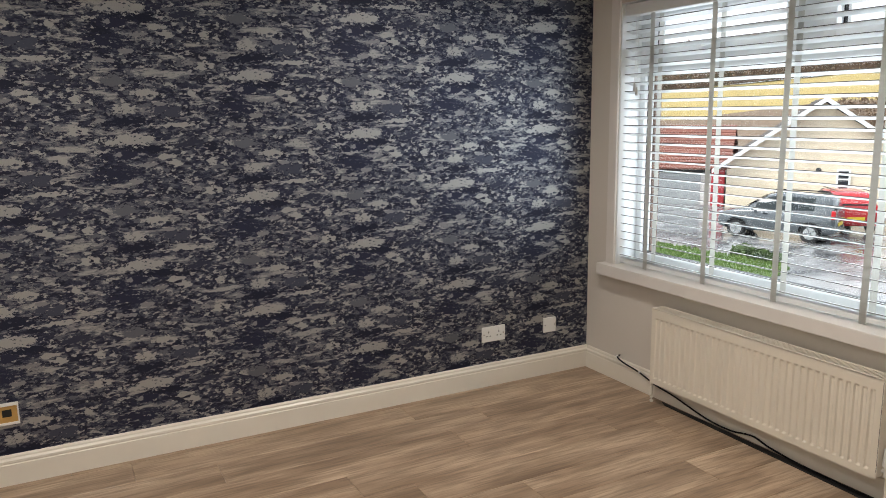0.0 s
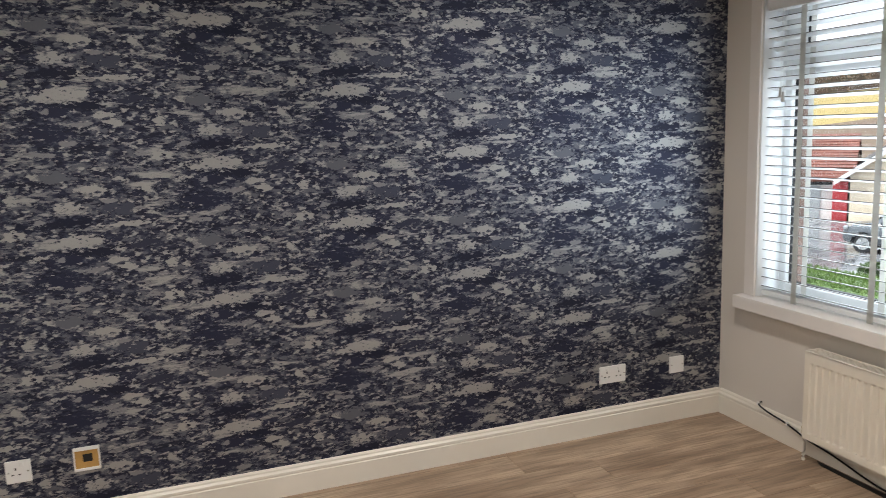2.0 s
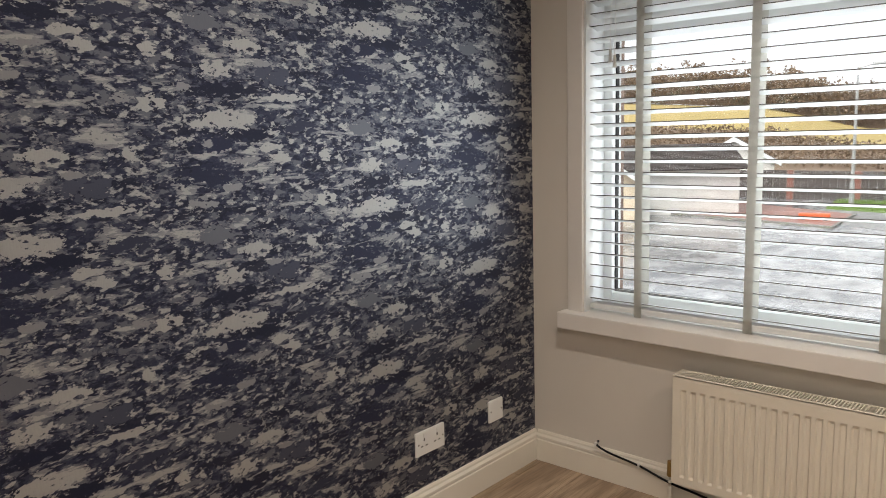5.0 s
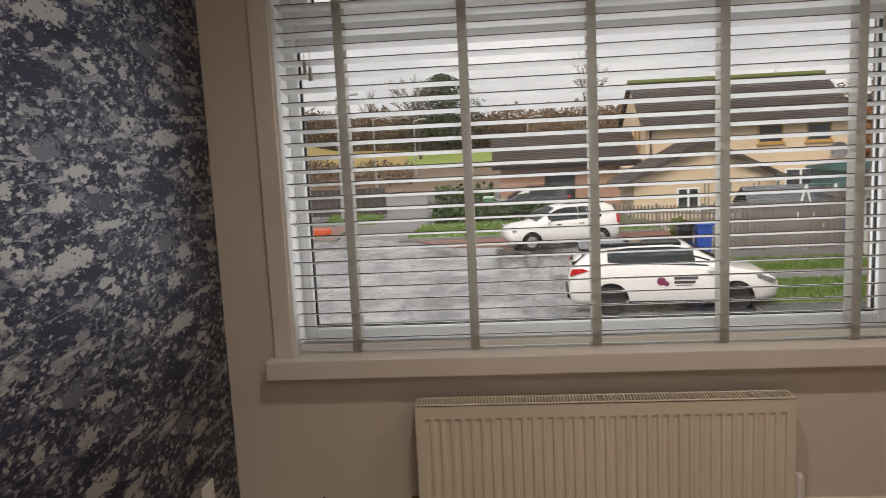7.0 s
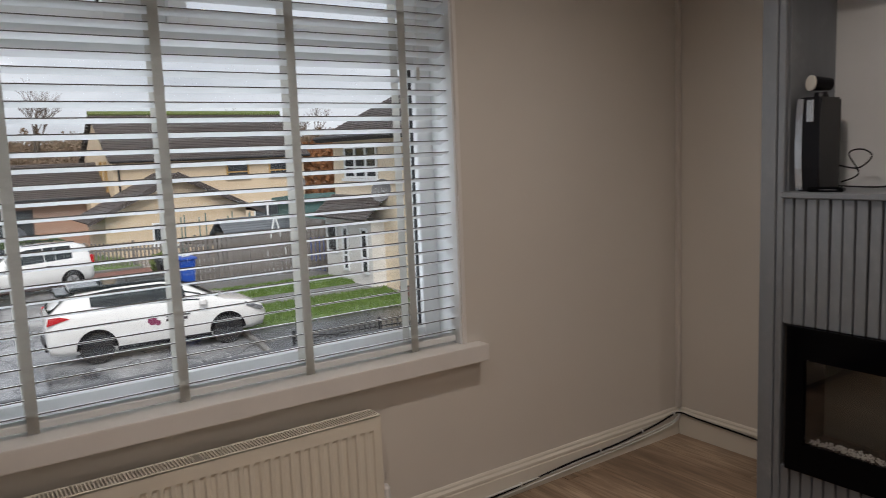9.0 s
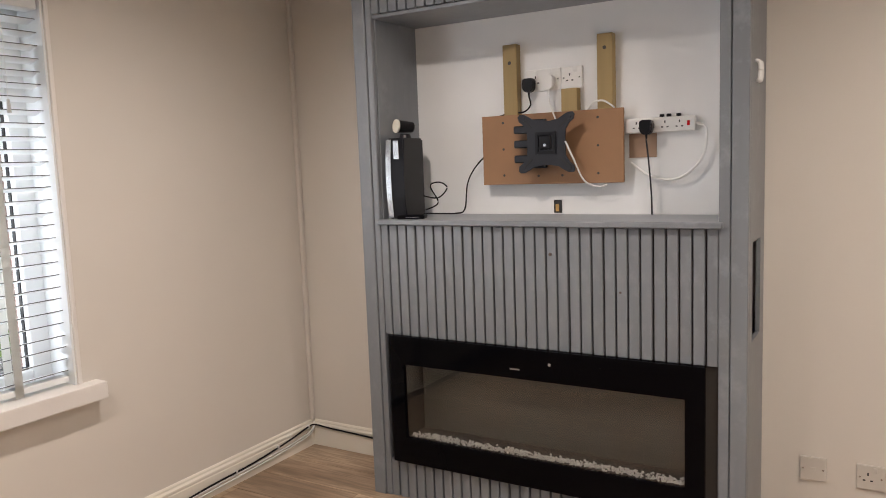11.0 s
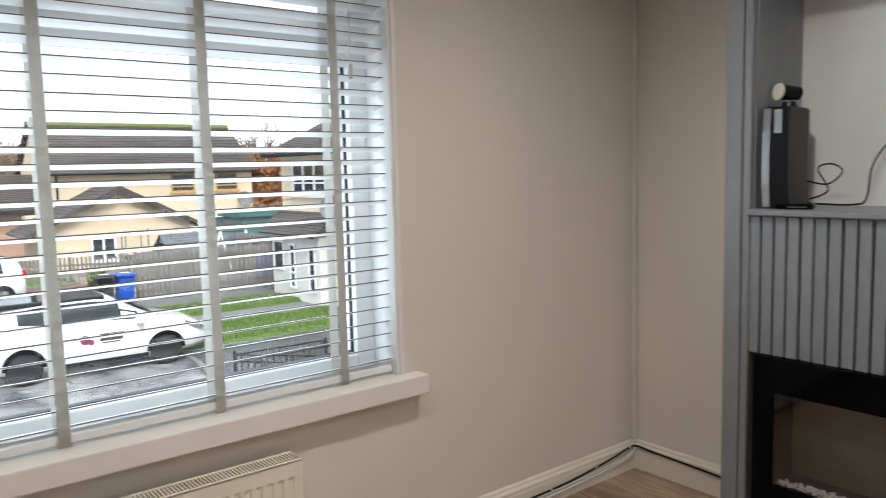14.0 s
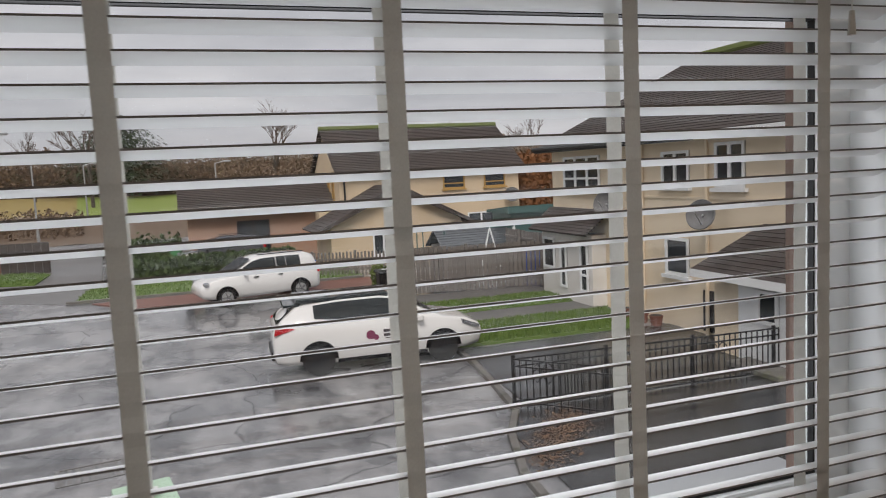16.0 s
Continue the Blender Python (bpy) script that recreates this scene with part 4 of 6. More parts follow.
# ---- plates and sockets ----
def plate(name, loc, rz, gangs, style, label):
    """A moulded wall plate facing local -y; gangs of 86 mm, or 146 mm for a double."""
    # east wall plates are white too; their shade is in the plastic's colour
    shell = M_SHADEPL if loc[0] == W else M_WHITEPL
    wd = 0.146 if gangs == 2 else 0.086
    t = thing(name, loc, rz, label, "socket" if style == "socket" else ("light switch" if style == "switch" else "wall plate"), "wall plates")
    part("faceplate", box(-wd / 2, -0.009, -0.043, wd / 2, 0.0, 0.043, 0.004, seg=2), shell, t)
    if style == "socket":
        for g in range(gangs):
            cx = (-0.033 + 0.066 * g) if gangs == 2 else -0.008
            holes = bmesh.new()
            for dx, dz, hw, hh in ((0, 0.012, 0.0024, 0.005), (-0.011, -0.010, 0.004, 0.0024), (0.011, -0.010, 0.004, 0.0024)):
                box(cx + dx - hw, -0.0096, dz - hh, cx + dx + hw, -0.0088, dz + hh, 0, holes)
            part("pin_holes", holes, M_GASKET, t)
            part("rocker", box(cx + (0.022 if gangs == 1 else 0.0) - 0.006, -0.013, 0.021, cx + (0.022 if gangs == 1 else 0.0) + 0.006, -0.0089, 0.037, 0.0015), shell, t)
    elif style == "switch":
        for cx in (-0.017, 0.017):
            part("rocker", box(cx - 0.0115, -0.0125, -0.015, cx + 0.0115, -0.0089, 0.015, 0.002), shell, t)
    elif style == "outlet":
        part("outlet", box(-0.009, -0.0105, -0.007, 0.009, -0.0089, 0.007, 0.001), M_SHADEPL, t)
    for cx in (-wd / 2 + 0.011, wd / 2 - 0.011):
        part("screw", cyl((cx, -0.0102, 0), (cx, -0.0088, 0), 0.0032, None, 10), M_SILVER, t)
    return t


plate("double_socket", (0, -0.645, 0.292), 90, 2, "socket", "white double plug socket on the wallpapered wall")
plate("blank_plate", (0, -0.272, 0.288), 90, 1, "blank", "white single blanking plate on the wallpapered wall")
plate("single_socket", (0, -3.193, 0.296), 90, 1, "socket", "white single plug socket near the back corner")
plate("telephone_plate", (W, -2.292, 0.28), -90, 1, "outlet", "white telephone outlet plate on the pale wall")
plate("single_socket", (W, -2.468, 0.28), -90, 1, "socket", "white single plug socket beside the telephone outlet")
plate("light_switch", (W, -2.652, 1.371), -90, 1, "switch", "white double rocker light switch by the door")
plate("double_socket", (3.492, -1.31, 1.705), -90, 2, "socket", "white double plug socket inside the niche")
plate("single_socket", (3.492, -1.428, 1.705), -90, 1, "socket", "white single plug socket beside the double one")

backbox = thing("open_socket_box", (0, -2.962, 0.304), 90, "open socket recess with bare timber edge and white rim", "wall plate")
rim = bmesh.new()
for bx in ((-0.046, -0.012, -0.046, 0.046, 0, -0.036), (-0.046, -0.012, 0.034, 0.046, 0, 0.046), (-0.046, -0.012, -0.036, -0.041, 0, 0.034), (0.041, -0.012, -0.036, 0.046, 0, 0.034)):
    box(*bx, 0.001, rim)
part("rim", rim, M_WHITEPL, backbox)
part("timber_lining", wall_with_holes(-0.041, 0.041, -0.036, 0.034, -0.006, 0.0, [(-0.014, 0.02, -0.014, 0.018)], "x"), M_RAWWOOD, backbox, "bare orange timber lining")
part("hole", box(-0.014, -0.0022, -0.014, 0.02, -0.0006, 0.018), M_GASKET, backbox)

# ---- things in the niche ----
NB = 3.492
board = thing("hardboard_panel", (NB, 0, 0), 0, "brown hardboard panel screwed to timbers in the niche", "panel")
part("sheet", box(-0.052, -1.643, 1.298, -0.040, -1.055, 1.575, 0.001), M_MDF, board)
for y, z in ((-1.15, 1.335), (-1.15, 1.44), (-1.15, 1.545), (-1.545, 1.335), (-1.545, 1.44), (-1.545, 1.545), (-1.30, 1.33), (-1.40, 1.33)):
    part("screw_head", cyl((-0.0535, y, z), (-0.0515, y, z), 0.005, None, 8), M_DARK, board)
for y0, y1, z1, hz in ((-1.21, -1.15, 1.852, 1.78), (-1.60, -1.54, 1.852, 1.80), (-1.46, -1.395, 1.662, 0)):
    st = tagged(link("timber_batten", box(NB - 0.040, y0, 1.30, NB, y1, z1, 0.002), M_PINE), "green-tinged treated pine batten on the niche wall", "batten", "battens behind the panel")
    if hz:
        part("bolt_head", cyl((NB - 0.042, (y0 + y1) / 2, hz), (NB - 0.0395, (y0 + y1) / 2, hz), 0.007, None, 10), M_DARK, st)

mount = thing("tv_mount", (NB - 0.052, -1.360, 1.456), 0, "dark grey steel television wall mount with folded arm", "tv mount")
quarter = [(0.078, 0.022), (0.080, 0.050), (0.096, 0.074), (0.112, 0.086), (0.116, 0.104), (0.108, 0.113), (0.090, 0.112), (0.070, 0.102), (0.052, 0.090), (0.020, 0.084)]
out = quarter + [(-a, b) for a, b in reversed(quarter)] + [(-a, -b) for a, b in quarter] + [(a, -b) for a, b in reversed(quarter)]
bm = prism(out, -0.064, -0.058, "x")
part("plate", bm, M_STEEL, mount, "spider-shaped steel mounting plate")
for sy in (-1, 1):
    for sz in (-1, 1):
        part("slot", box(-0.0655, -0.024, -0.004, -0.0635, 0.024, 0.004), M_GASKET, mount).matrix_local = pose(0, sy * 0.074, sz * 0.074, 45 * sy * sz, 0, 0)
        part("lug", cyl((-0.068, sy * 0.094, sz * 0.094), (-0.056, sy * 0.094, sz * 0.094), 0.009, None, 10), M_STEEL, mount)
part("bracket_frame", wall_with_holes(-0.042, 0.042, -0.042, 0.042, -0.069, -0.0645, [(-0.03, 0.03, -0.03, 0.03)], "y"), M_BLACK, mount)
part("pivot", box(-0.074, -0.022, -0.024, -0.044, 0.026, 0.03, 0.004), M_BLACK, mount)
part("pivot_bolt", cyl((-0.078, 0, -0.008), (-0.073, 0, -0.008), 0.007, None, 6), M_SILVER, mount)
for z in (-0.058, 0.0, 0.056):
    part("arm", box(-0.050, -0.04, z - 0.015, -0.018, 0.142, z + 0.015, 0.004), M_STEEL, mount)
part("wall_plate", box(-0.02, 0.02, -0.095, 0.0, 0.085, 0.095, 0.003), M_STEEL, mount)

strip = thing("extension_lead", (NB, 0, 0), 0, "white four-way extension strip fixed in the niche", "extension lead")
part("body", box(-0.030, -1.895, 1.478, 0.0, -1.640, 1.532, 0.006, seg=2), M_WHITEPL, strip)
for k in range(4):
    y = -1.685 - k * 0.052
    holes = bmesh.new()
    for dy, dz, hw, hh in ((0, 0.009, 0.0022, 0.0045), (-0.010, -0.009, 0.0035, 0.0022), (0.010, -0.009, 0.0035, 0.0022)):
        box(-0.0308, y + dy - hw, 1.505 + dz - hh, -0.0298, y + dy + hw, 1.505 + dz + hh, 0, holes)
    part("pin_holes", holes, M_GASKET, strip)
part("neon_switch", box(-0.0325, -1.878, 1.497, -0.0298, -1.868, 1.515, 0.001), M_REDLENS, strip)
for y in (-1.775, -1.80, -1.835):
    part("adaptor_prong", box(-0.02, y - 0.008, 1.532, -0.008, y + 0.008, 1.543, 0.002), M_BLACK, strip)
part("card_tab", box(-0.004, -1.752, 1.388, 0.0, -1.650, 1.477), M_PATCH, strip)


def plug(y, z, material, label, x=-0.010):
    t = thing("mains_plug", (NB + x, y, z), 0, label, "plug", "plugs in the niche")
    bm = prism([(-0.024, 0.016), (-0.018, 0.026), (0.018, 0.026), (0.024, 0.016), (0.022, -0.016), (0.010, -0.028), (-0.010, -0.028), (-0.022, -0.016)], -0.034, 0.0, "x")
    bmesh.ops.bevel(bm, geom=list(bm.edges), offset=0.003, segments=2, affect="EDGES")
    part("body", bm, material, t)
    part("cord_grip", cyl((-0.018, 0, -0.026), (-0.018, 0, -0.045), 0.005, 0.0035, 10), material, t)


plug(-1.255, 1.688, M_BLACK, "black mains plug in the double socket")
plug(-1.338, 1.692, M_WHITEPL, "white mains plug in the double socket")
plug(-1.727, 1.498, M_BLACK, "black mains plug in the extension strip", -0.031)


def cord(name, pts, r, material, label):
    return tagged(link(name, tube(pts, r), material, smooth=True), label, "cable")


cord("power_cable", [(NB - 0.028, -1.255, 1.645), (NB - 0.03, -1.262, 1.61), (NB - 0.035, -1.235, 1.585), (NB - 0.03, -1.17, 1.583), (NB - 0.02, -1.10, 1.57)], 0.0032, M_BLACK, "black power cable looping behind the hardboard panel")
cord("power_cable", [(NB - 0.028, -1.338, 1.648), (NB - 0.05, -1.352, 1.61), (NB - 0.07, -1.372, 1.575), (NB - 0.075, -1.385, 1.545)], 0.003, M_WHITEPL, "white power cable dropping behind the mount")
cord("white_lead", [(NB - 0.118, -1.44, 1.46), (NB - 0.112, -1.47, 1.39), (NB - 0.085, -1.50, 1.31), (NB - 0.06, -1.545, 1.285), (NB - 0.058, -1.58, 1.292)], 0.0034, M_WHITEPL, "thick white lead hanging over the hardboard panel")
cord("white_lead", [(NB - 0.035, -1.50, 1.577), (NB - 0.055, -1.53, 1.60), (NB - 0.055, -1.57, 1.604), (NB - 0.035, -1.605, 1.577)], 0.0034, M_WHITEPL, "white lead coiled over the panel's top edge")
cord("power_cable", [(NB - 0.052, -1.727, 1.452), (NB - 0.045, -1.735, 1.36), (NB - 0.04, -1.742, 1.25), (NB - 0.045, -1.745, 1.178)], 0.0032, M_STEEL, "dark grey power cable hanging to the shelf")
cord("power_cable", [(NB - 0.015, -1.895, 1.505), (NB - 0.03, -1.935, 1.48), (NB - 0.03, -1.92, 1.38), (NB - 0.03, -1.84, 1.31), (NB - 0.02, -1.74, 1.315), (NB - 0.018, -1.66, 1.37)], 0.0046, M_WHITEPL, "white power cable looping under the extension strip")
cord("console_cable", [(NB - 0.03, -1.056, 1.42), (NB - 0.03, -1.0, 1.365), (NB - 0.03, -0.965, 1.30), (NB - 0.04, -0.955, 1.20), (NB - 0.06, -0.92, 1.181), (NB - 0.12, -0.80, 1.186)], 0.0032, M_BLACK, "black cable running from the panel down to the shelf")
cord("console_cable", [(NB - 0.12, -0.80, 1.26), (NB - 0.10, -0.86, 1.25), (NB - 0.09, -0.90, 1.29), (NB - 0.10, -0.87, 1.315), (NB - 0.11, -0.83, 1.30), (NB - 0.10, -0.86, 1.23), (NB - 0.12, -0.81, 1.20)], 0.0028, M_BLACK, "loose loop of thin black cable by the console")
tagged(link("cable_hole", box(NB - 0.0025, -1.376, 1.180, NB - 0.0005, -1.342, 1.232), M_GASKET), "rough cable hole cut in the niche back", "hole")
tagged(link("cable_stub", box(NB - 0.006, -1.364, 1.186, NB - 0.0026, -1.350, 1.215, 0.001), M_RAWWOOD), "scrap of bare wood in the cable hole", "wood scrap")

console = thing("game_console", (3.30, -0.765, NZ0), 8, "glossy black upright games console with silver edge on the shelf", "games console")
bm = prism([(-0.092, 0.0), (-0.100, 0.08), (-0.103, 0.17), (-0.100, 0.26), (-0.092, 0.325), (0.095, 0.325), (0.095, 0.0)], -0.040, 0.040, "y")
bmesh.ops.bevel(bm, geom=[e for e in bm.edges], offset=0.006, segments=2, affect="EDGES")
part("body", bm, M_BLACK, console)
bm = prism([(-0.097, 0.004), (-0.106, 0.08), (-0.110, 0.17), (-0.106, 0.25), (-0.097, 0.32), (-0.093, 0.32), (-0.101, 0.17), (-0.093, 0.004)], 0.016, 0.039, "y")
part("silver_trim", bm, M_SILVER, console, "curved silver front trim")
part("side_badge", box(-0.1055, -0.020, 0.24, -0.1015, 0.004, 0.315, 0.001), M_SILVER, console)

webcam = thing("console_camera", (3.29, -0.775, NZ0 + 0.325), 0, "small black camera with white round face on the console", "camera")
part("stand", cyl((0, 0, 0), (0, 0, 0.018), 0.026, 0.02, 14), M_BLACK, webcam)
part("body", cyl((-0.03, 0.018, 0.05), (0.035, -0.012, 0.045), 0.026, 0.022, 18), M_BLACK, webcam)
part("white_face", cyl((-0.036, 0.021, 0.0505), (-0.030, 0.018, 0.050), 0.0275, 0.0275, 20), M_GLOSS, webcam, "cream round lens face")
dongle = thing("black_adaptor", (3.22, -0.84, NZ0), 20, "small flat black adaptor lying on the shelf", "adaptor")
part("body", box(-0.035, -0.055, 0, 0.035, 0.055, 0.016, 0.004, seg=2), M_BLACKGLOSS, dongle)
part("stripe", box(-0.0355, -0.035, 0.006, -0.0345, 0.02, 0.009), M_SILVER, dongle)
bracket = thing("cable_bracket", (3.30, MY0, 1.65), 0, "small white plastic cable clips on the media wall side", "cable clip")
for x in (-0.028, 0.0, 0.028):
    part("clip", tube([(x - 0.008, -0.002, 0.03), (x, -0.010, 0.028), (x + 0.003, -0.012, 0.0), (x, -0.010, -0.026), (x + 0.008, -0.002, -0.03)], 0.005), M_WHITEPL, bracket)

# ---- cables along the walls ----
yk = -0.0195
cord("aerial_cable", [(0.297, -0.001, 0.147), (0.305, yk - 0.006, 0.14), (0.36, yk - 0.006, 0.122), (0.48, yk - 0.004, 0.104), (0.60, yk - 0.006, 0.075), (0.74, yk - 0.008, 0.058), (0.95, -0.03, 0.02), (1.10, -0.032, 0.016), (1.22, -0.03, 0.035), (1.32, -0.035, 0.02), (1.5, -0.04, 0.008), (1.8, -0.04, 0.008),
                       (2.1, -0.03, 0.02), (2.5, yk - 0.005, 0.036), (2.8, yk - 0.005, 0.055), (3.05, yk - 0.005, 0.062), (3.3, yk - 0.005, 0.085), (3.43, yk - 0.006, 0.106), (3.478, -0.035, 0.108), (W - 0.024, -0.12, 0.102), (W - 0.023, -0.35, 0.094), (W - 0.023, -0.63, 0.082)], 0.0042, M_BLACK, "black aerial cable clipped along the skirting boards")
tagged(link("floor_gap", prism([(0.66, -0.030), (0.70, -0.052), (1.2, -0.062), (1.8, -0.072), (2.3, -0.066), (2.36, -0.030)], 0.0005, 0.0035, "z"), M_GASKET), "dark open gap where the laminate stops short of the skirting", "floor gap", kind="structure")
for k, dz in enumerate((0.0, -0.018)):
    cord("white_cable", [(2.0, yk - 0.005, 0.012 + 0.02 * (1 - k)), (2.4, yk - 0.005, 0.018 + 0.02 * (1 - k)), (2.8, yk - 0.005, 0.03 + 0.016 * (1 - k)), (3.1, yk - 0.005, 0.038 + 0.014 * (1 - k)), (3.3, yk - 0.005, 0.048 + 0.012 * (1 - k)), (3.43, yk - 0.006, 0.062 + 0.012 * (1 - k)), (3.472, yk - 0.01, 0.09 + 0.008 * (1 - k)), (3.482, yk - 0.008, 0.125)], 0.0038, M_WHITEPL, "white cable clipped along the skirting board")
for x, z in ((0.30, 0.142), (0.48, 0.104), (2.5, 0.038), (2.95, 0.058), (3.22, 0.078), (3.44, 0.106)):
    tagged(link("cable_clip", box(x - 0.004, yk - 0.012, z - 0.008, x + 0.004, yk + 0.002, z + 0.009, 0.002), M_WHITEPL), "small white cable clip nailed to the skirting", "cable clip", "cable clips")
tagged(link("corner_trunking", box(W - 0.026, -0.020, 0.129, W - 0.004, -0.001, H - 0.001, 0.003), M_WALL), "slim white cable trunking up the corner", "trunking")

# ---- ceiling lamps ----
for lx, ly in DOWNLIGHTS:
    t = thing("downlight", (lx, ly, H), 0, "small round recessed ceiling downlight, lit", "ceiling light", "ceiling downlights")
    ring = bmesh.new()
    bmesh.ops.create_circle(ring, segments=24, radius=0.045)
    inner = bmesh.ops.extrude_edge_only(ring, edges=list(ring.edges))
    for v in inner["geom"]:
        if isinstance(v, bmesh.types.BMVert):
            v.co = (v.co.x * 0.72, v.co.y * 0.72, -0.006)
    part("bezel", ring, M_CHROME, t)
    part("lens", cyl((0, 0, -0.004), (0, 0, -0.001), 0.032, None, 20), M_LAMP, t)

# ---- floor boards ----
PW, PL = 0.192, 1.285
rng = random.Random(7)
plank_mesh = {}
row = 0
x = 0.045 - PW
while x < W + 0.05:
    x0, x1 = max(x, 0.0), min(x + PW, W + 0.118)
    y = SOUTH - 0.28 - rng.uniform(0, PL)
    if row == 1:
        y = -2.518 - PL
    if row == 2:
        y = -2.19 - PL
    while y < 0:
        y0, y1 = max(y, SOUTH - 0.278), min(y + PL, 0.0)
        if y1 - y0 > 0.02 and x1 - x0 > 0.01:
            key = (round(x1 - x0, 4), round(y1 - y0, 4))
            if key not in plank_mesh:
                bm = box(-key[0] / 2 + 0.0006, -key[1] / 2 + 0.0006, -0.011, key[0] / 2 - 0.0006, key[1] / 2 - 0.0006, 0.0, 0.0012)
                ob = part("plank", bm, M_LAMINATE, floor)
                plank_mesh[key] = ob.data
            else:
                ob = child_of(plank_mesh[key], "plank", floor)
            ob.matrix_local = pose((x0 + x1) / 2, (y0 + y1) / 2, 0.0)
        y += PL
    x += PW
    row += 1
# ---- the street: ground, verges, drives ----
tagged(link("ground", box(-400, 0.30, GROUND - 0.3, 400, 900, GROUND), M_ASPHALT), "wet grey asphalt of the street and turning head", "road", kind="structure")


def slab(name, pts, height, material, label, category, kind="structure"):
    bm = prism(pts, GROUND - 0.05, GROUND + height, "z")
    return tagged(link(name, bm, material), label, category, kind=kind)


slab("driveway", [(6.15, 10.2), (11.98, 9.9), (11.98, 14.45), (6.5, 14.5)], 0.03, M_TARMAC, "dark wet tarmac driveway", "driveway")
slab("pavement", [(4.7, 0.6), (12.0, 0.6), (12.0, 9.75), (5.9, 10.1), (5.35, 9.0)], 0.025, M_TARMAC, "dark tarmac forecourt below the window", "pavement")
slab("pavement_path", [(6.7, 17.15), (11.9, 17.0), (11.9, 18.4), (7.0, 18.5)], 0.05, M_PAVE, "grey paved garden path", "path")
slab("pavement_far", [(-6.5, 30.5), (-3.2, 28.0), (-2.6, 33.0), (-5.0, 60.0), (-9, 60.0)], 0.012, M_PAVE, "pale paved road leading away", "road")
slab("drive_red", [(-1.0, 25.6), (1.3, 25.4), (8.0, 25.6), (8.0, 28.0), (-2.4, 27.6)], 0.03, M_REDPAVE, "red monoblock driveway", "driveway")
slab("drive_red_left", [(-13.5, 31.0), (-6.2, 29.0), (-6.6, 34.0), (-13.5, 38.0)], 0.03, M_REDPAVE, "red monoblock driveway beyond the junction", "driveway")
slab("court", [(7.2, 20.5), (12.0, 20.4), (12.0, 22.0), (7.2, 22.4)], 0.03, M_PAVE, "grey paved strip by the board fence", "path")


def lawn(name, pts, label, seed, count):
    t = thing(name, (0, 0, 0), 0, label, "lawn")
    bm = prism(pts, GROUND - 0.02, GROUND + 0.07, "z")
    part("turf", bm, M_GRASS, t)
    rng = random.Random(seed)
    xs_, ys_ = [p[0] for p in pts], [p[1] for p in pts]
    bm = bmesh.new()

    def inside(x, y):
        c = False
        for (xa, ya), (xb, yb) in zip(pts, pts[1:] + pts[:1]):
            if (ya > y) != (yb > y) and x < (xb - xa) * (y - ya) / (yb - ya) + xa:
                c = not c
        return c

    for k in range(count):
        x, y = rng.uniform(min(xs_), max(xs_)), rng.uniform(min(ys_), max(ys_))
        if not inside(x, y):
            continue
        a, h, wd = rng.uniform(0, math.tau), rng.uniform(0.05, 0.13), 0.03
        dx, dy = math.cos(a) * wd, math.sin(a) * wd
        z = GROUND + 0.065
        bm.faces.new([bm.verts.new(p) for p in ((x - dx, y - dy, z), (x + dx, y + dy, z), (x + rng.uniform(-0.05, 0.05), y + rng.uniform(-0.05, 0.05), z + h))])
    tagged(part("grass_blades", bm, M_GRASS, t), kind="stuff")


lawn("lawn", [(6.55, 14.75), (11.2, 14.6), (11.7, 16.9), (6.9, 17.05)], "trimmed green front lawn beside the drive", 1, 6000)
lawn("lawn", [(7.1, 18.6), (11.6, 18.5), (11.6, 20.3), (7.2, 20.4)], "small green lawn by the porch", 2, 4000)
lawn("grass_verge", [(-3.0, 28.3), (1.2, 28.1), (7.5, 28.4), (7.5, 33.3), (-2.8, 33.5)], "green grass verge at the junction", 3, 5000)
lawn("grass_verge", [(-13.8, 12.0), (-8.4, 12.0), (-9.2, 13.9), (-13.8, 13.6)], "green front lawn across the street", 4, 4000)
lawn("grass_verge", [(-8.2, 36.0), (-5.4, 35.0), (-5.4, 39.0), (-9.0, 42.0)], "grass corner by the far road", 5, 3000)

kerb = thing("kerb", (0, 0, 0), 0, "pale concrete kerb stones round the forecourt", "kerb", kind="structure")
kerb_mesh = None


def kerb_run(pts):
    global kerb_mesh
    for (xa, ya), (xb, yb) in zip(pts, pts[1:]):
        d = math.hypot(xb - xa, yb - ya)
        nk = max(1, round(d / 0.9))
        for k in range(nk):
            f = (k + 0.5) / nk
            m = pose(xa + (xb - xa) * f, ya + (yb - ya) * f, GROUND, 0, 0, math.degrees(math.atan2(yb - ya, xb - xa)))
            if kerb_mesh is None:
                ob = part("kerb_stone", box(-0.445, -0.06, -0.05, 0.445, 0.06, 0.09, 0.012), M_KERB, kerb)
                kerb_mesh = ob.data
            else:
                ob = child_of(kerb_mesh, "kerb_stone", kerb)
            ob.matrix_local = m


kerb_run([(4.65, 0.7), (4.68, 6.0), (4.85, 7.6), (5.3, 9.0), (5.85, 10.05), (6.1, 11.5), (6.35, 13.2), (6.45, 14.6), (6.65, 16.9), (6.95, 19.0), (7.1, 22.3)])
kerb_run([(-3.3, 28.2), (1.2, 28.0), (7.5, 28.25)])
kerb_run([(-13.6, 30.8), (-6.1, 28.8), (-6.5, 34.0)])

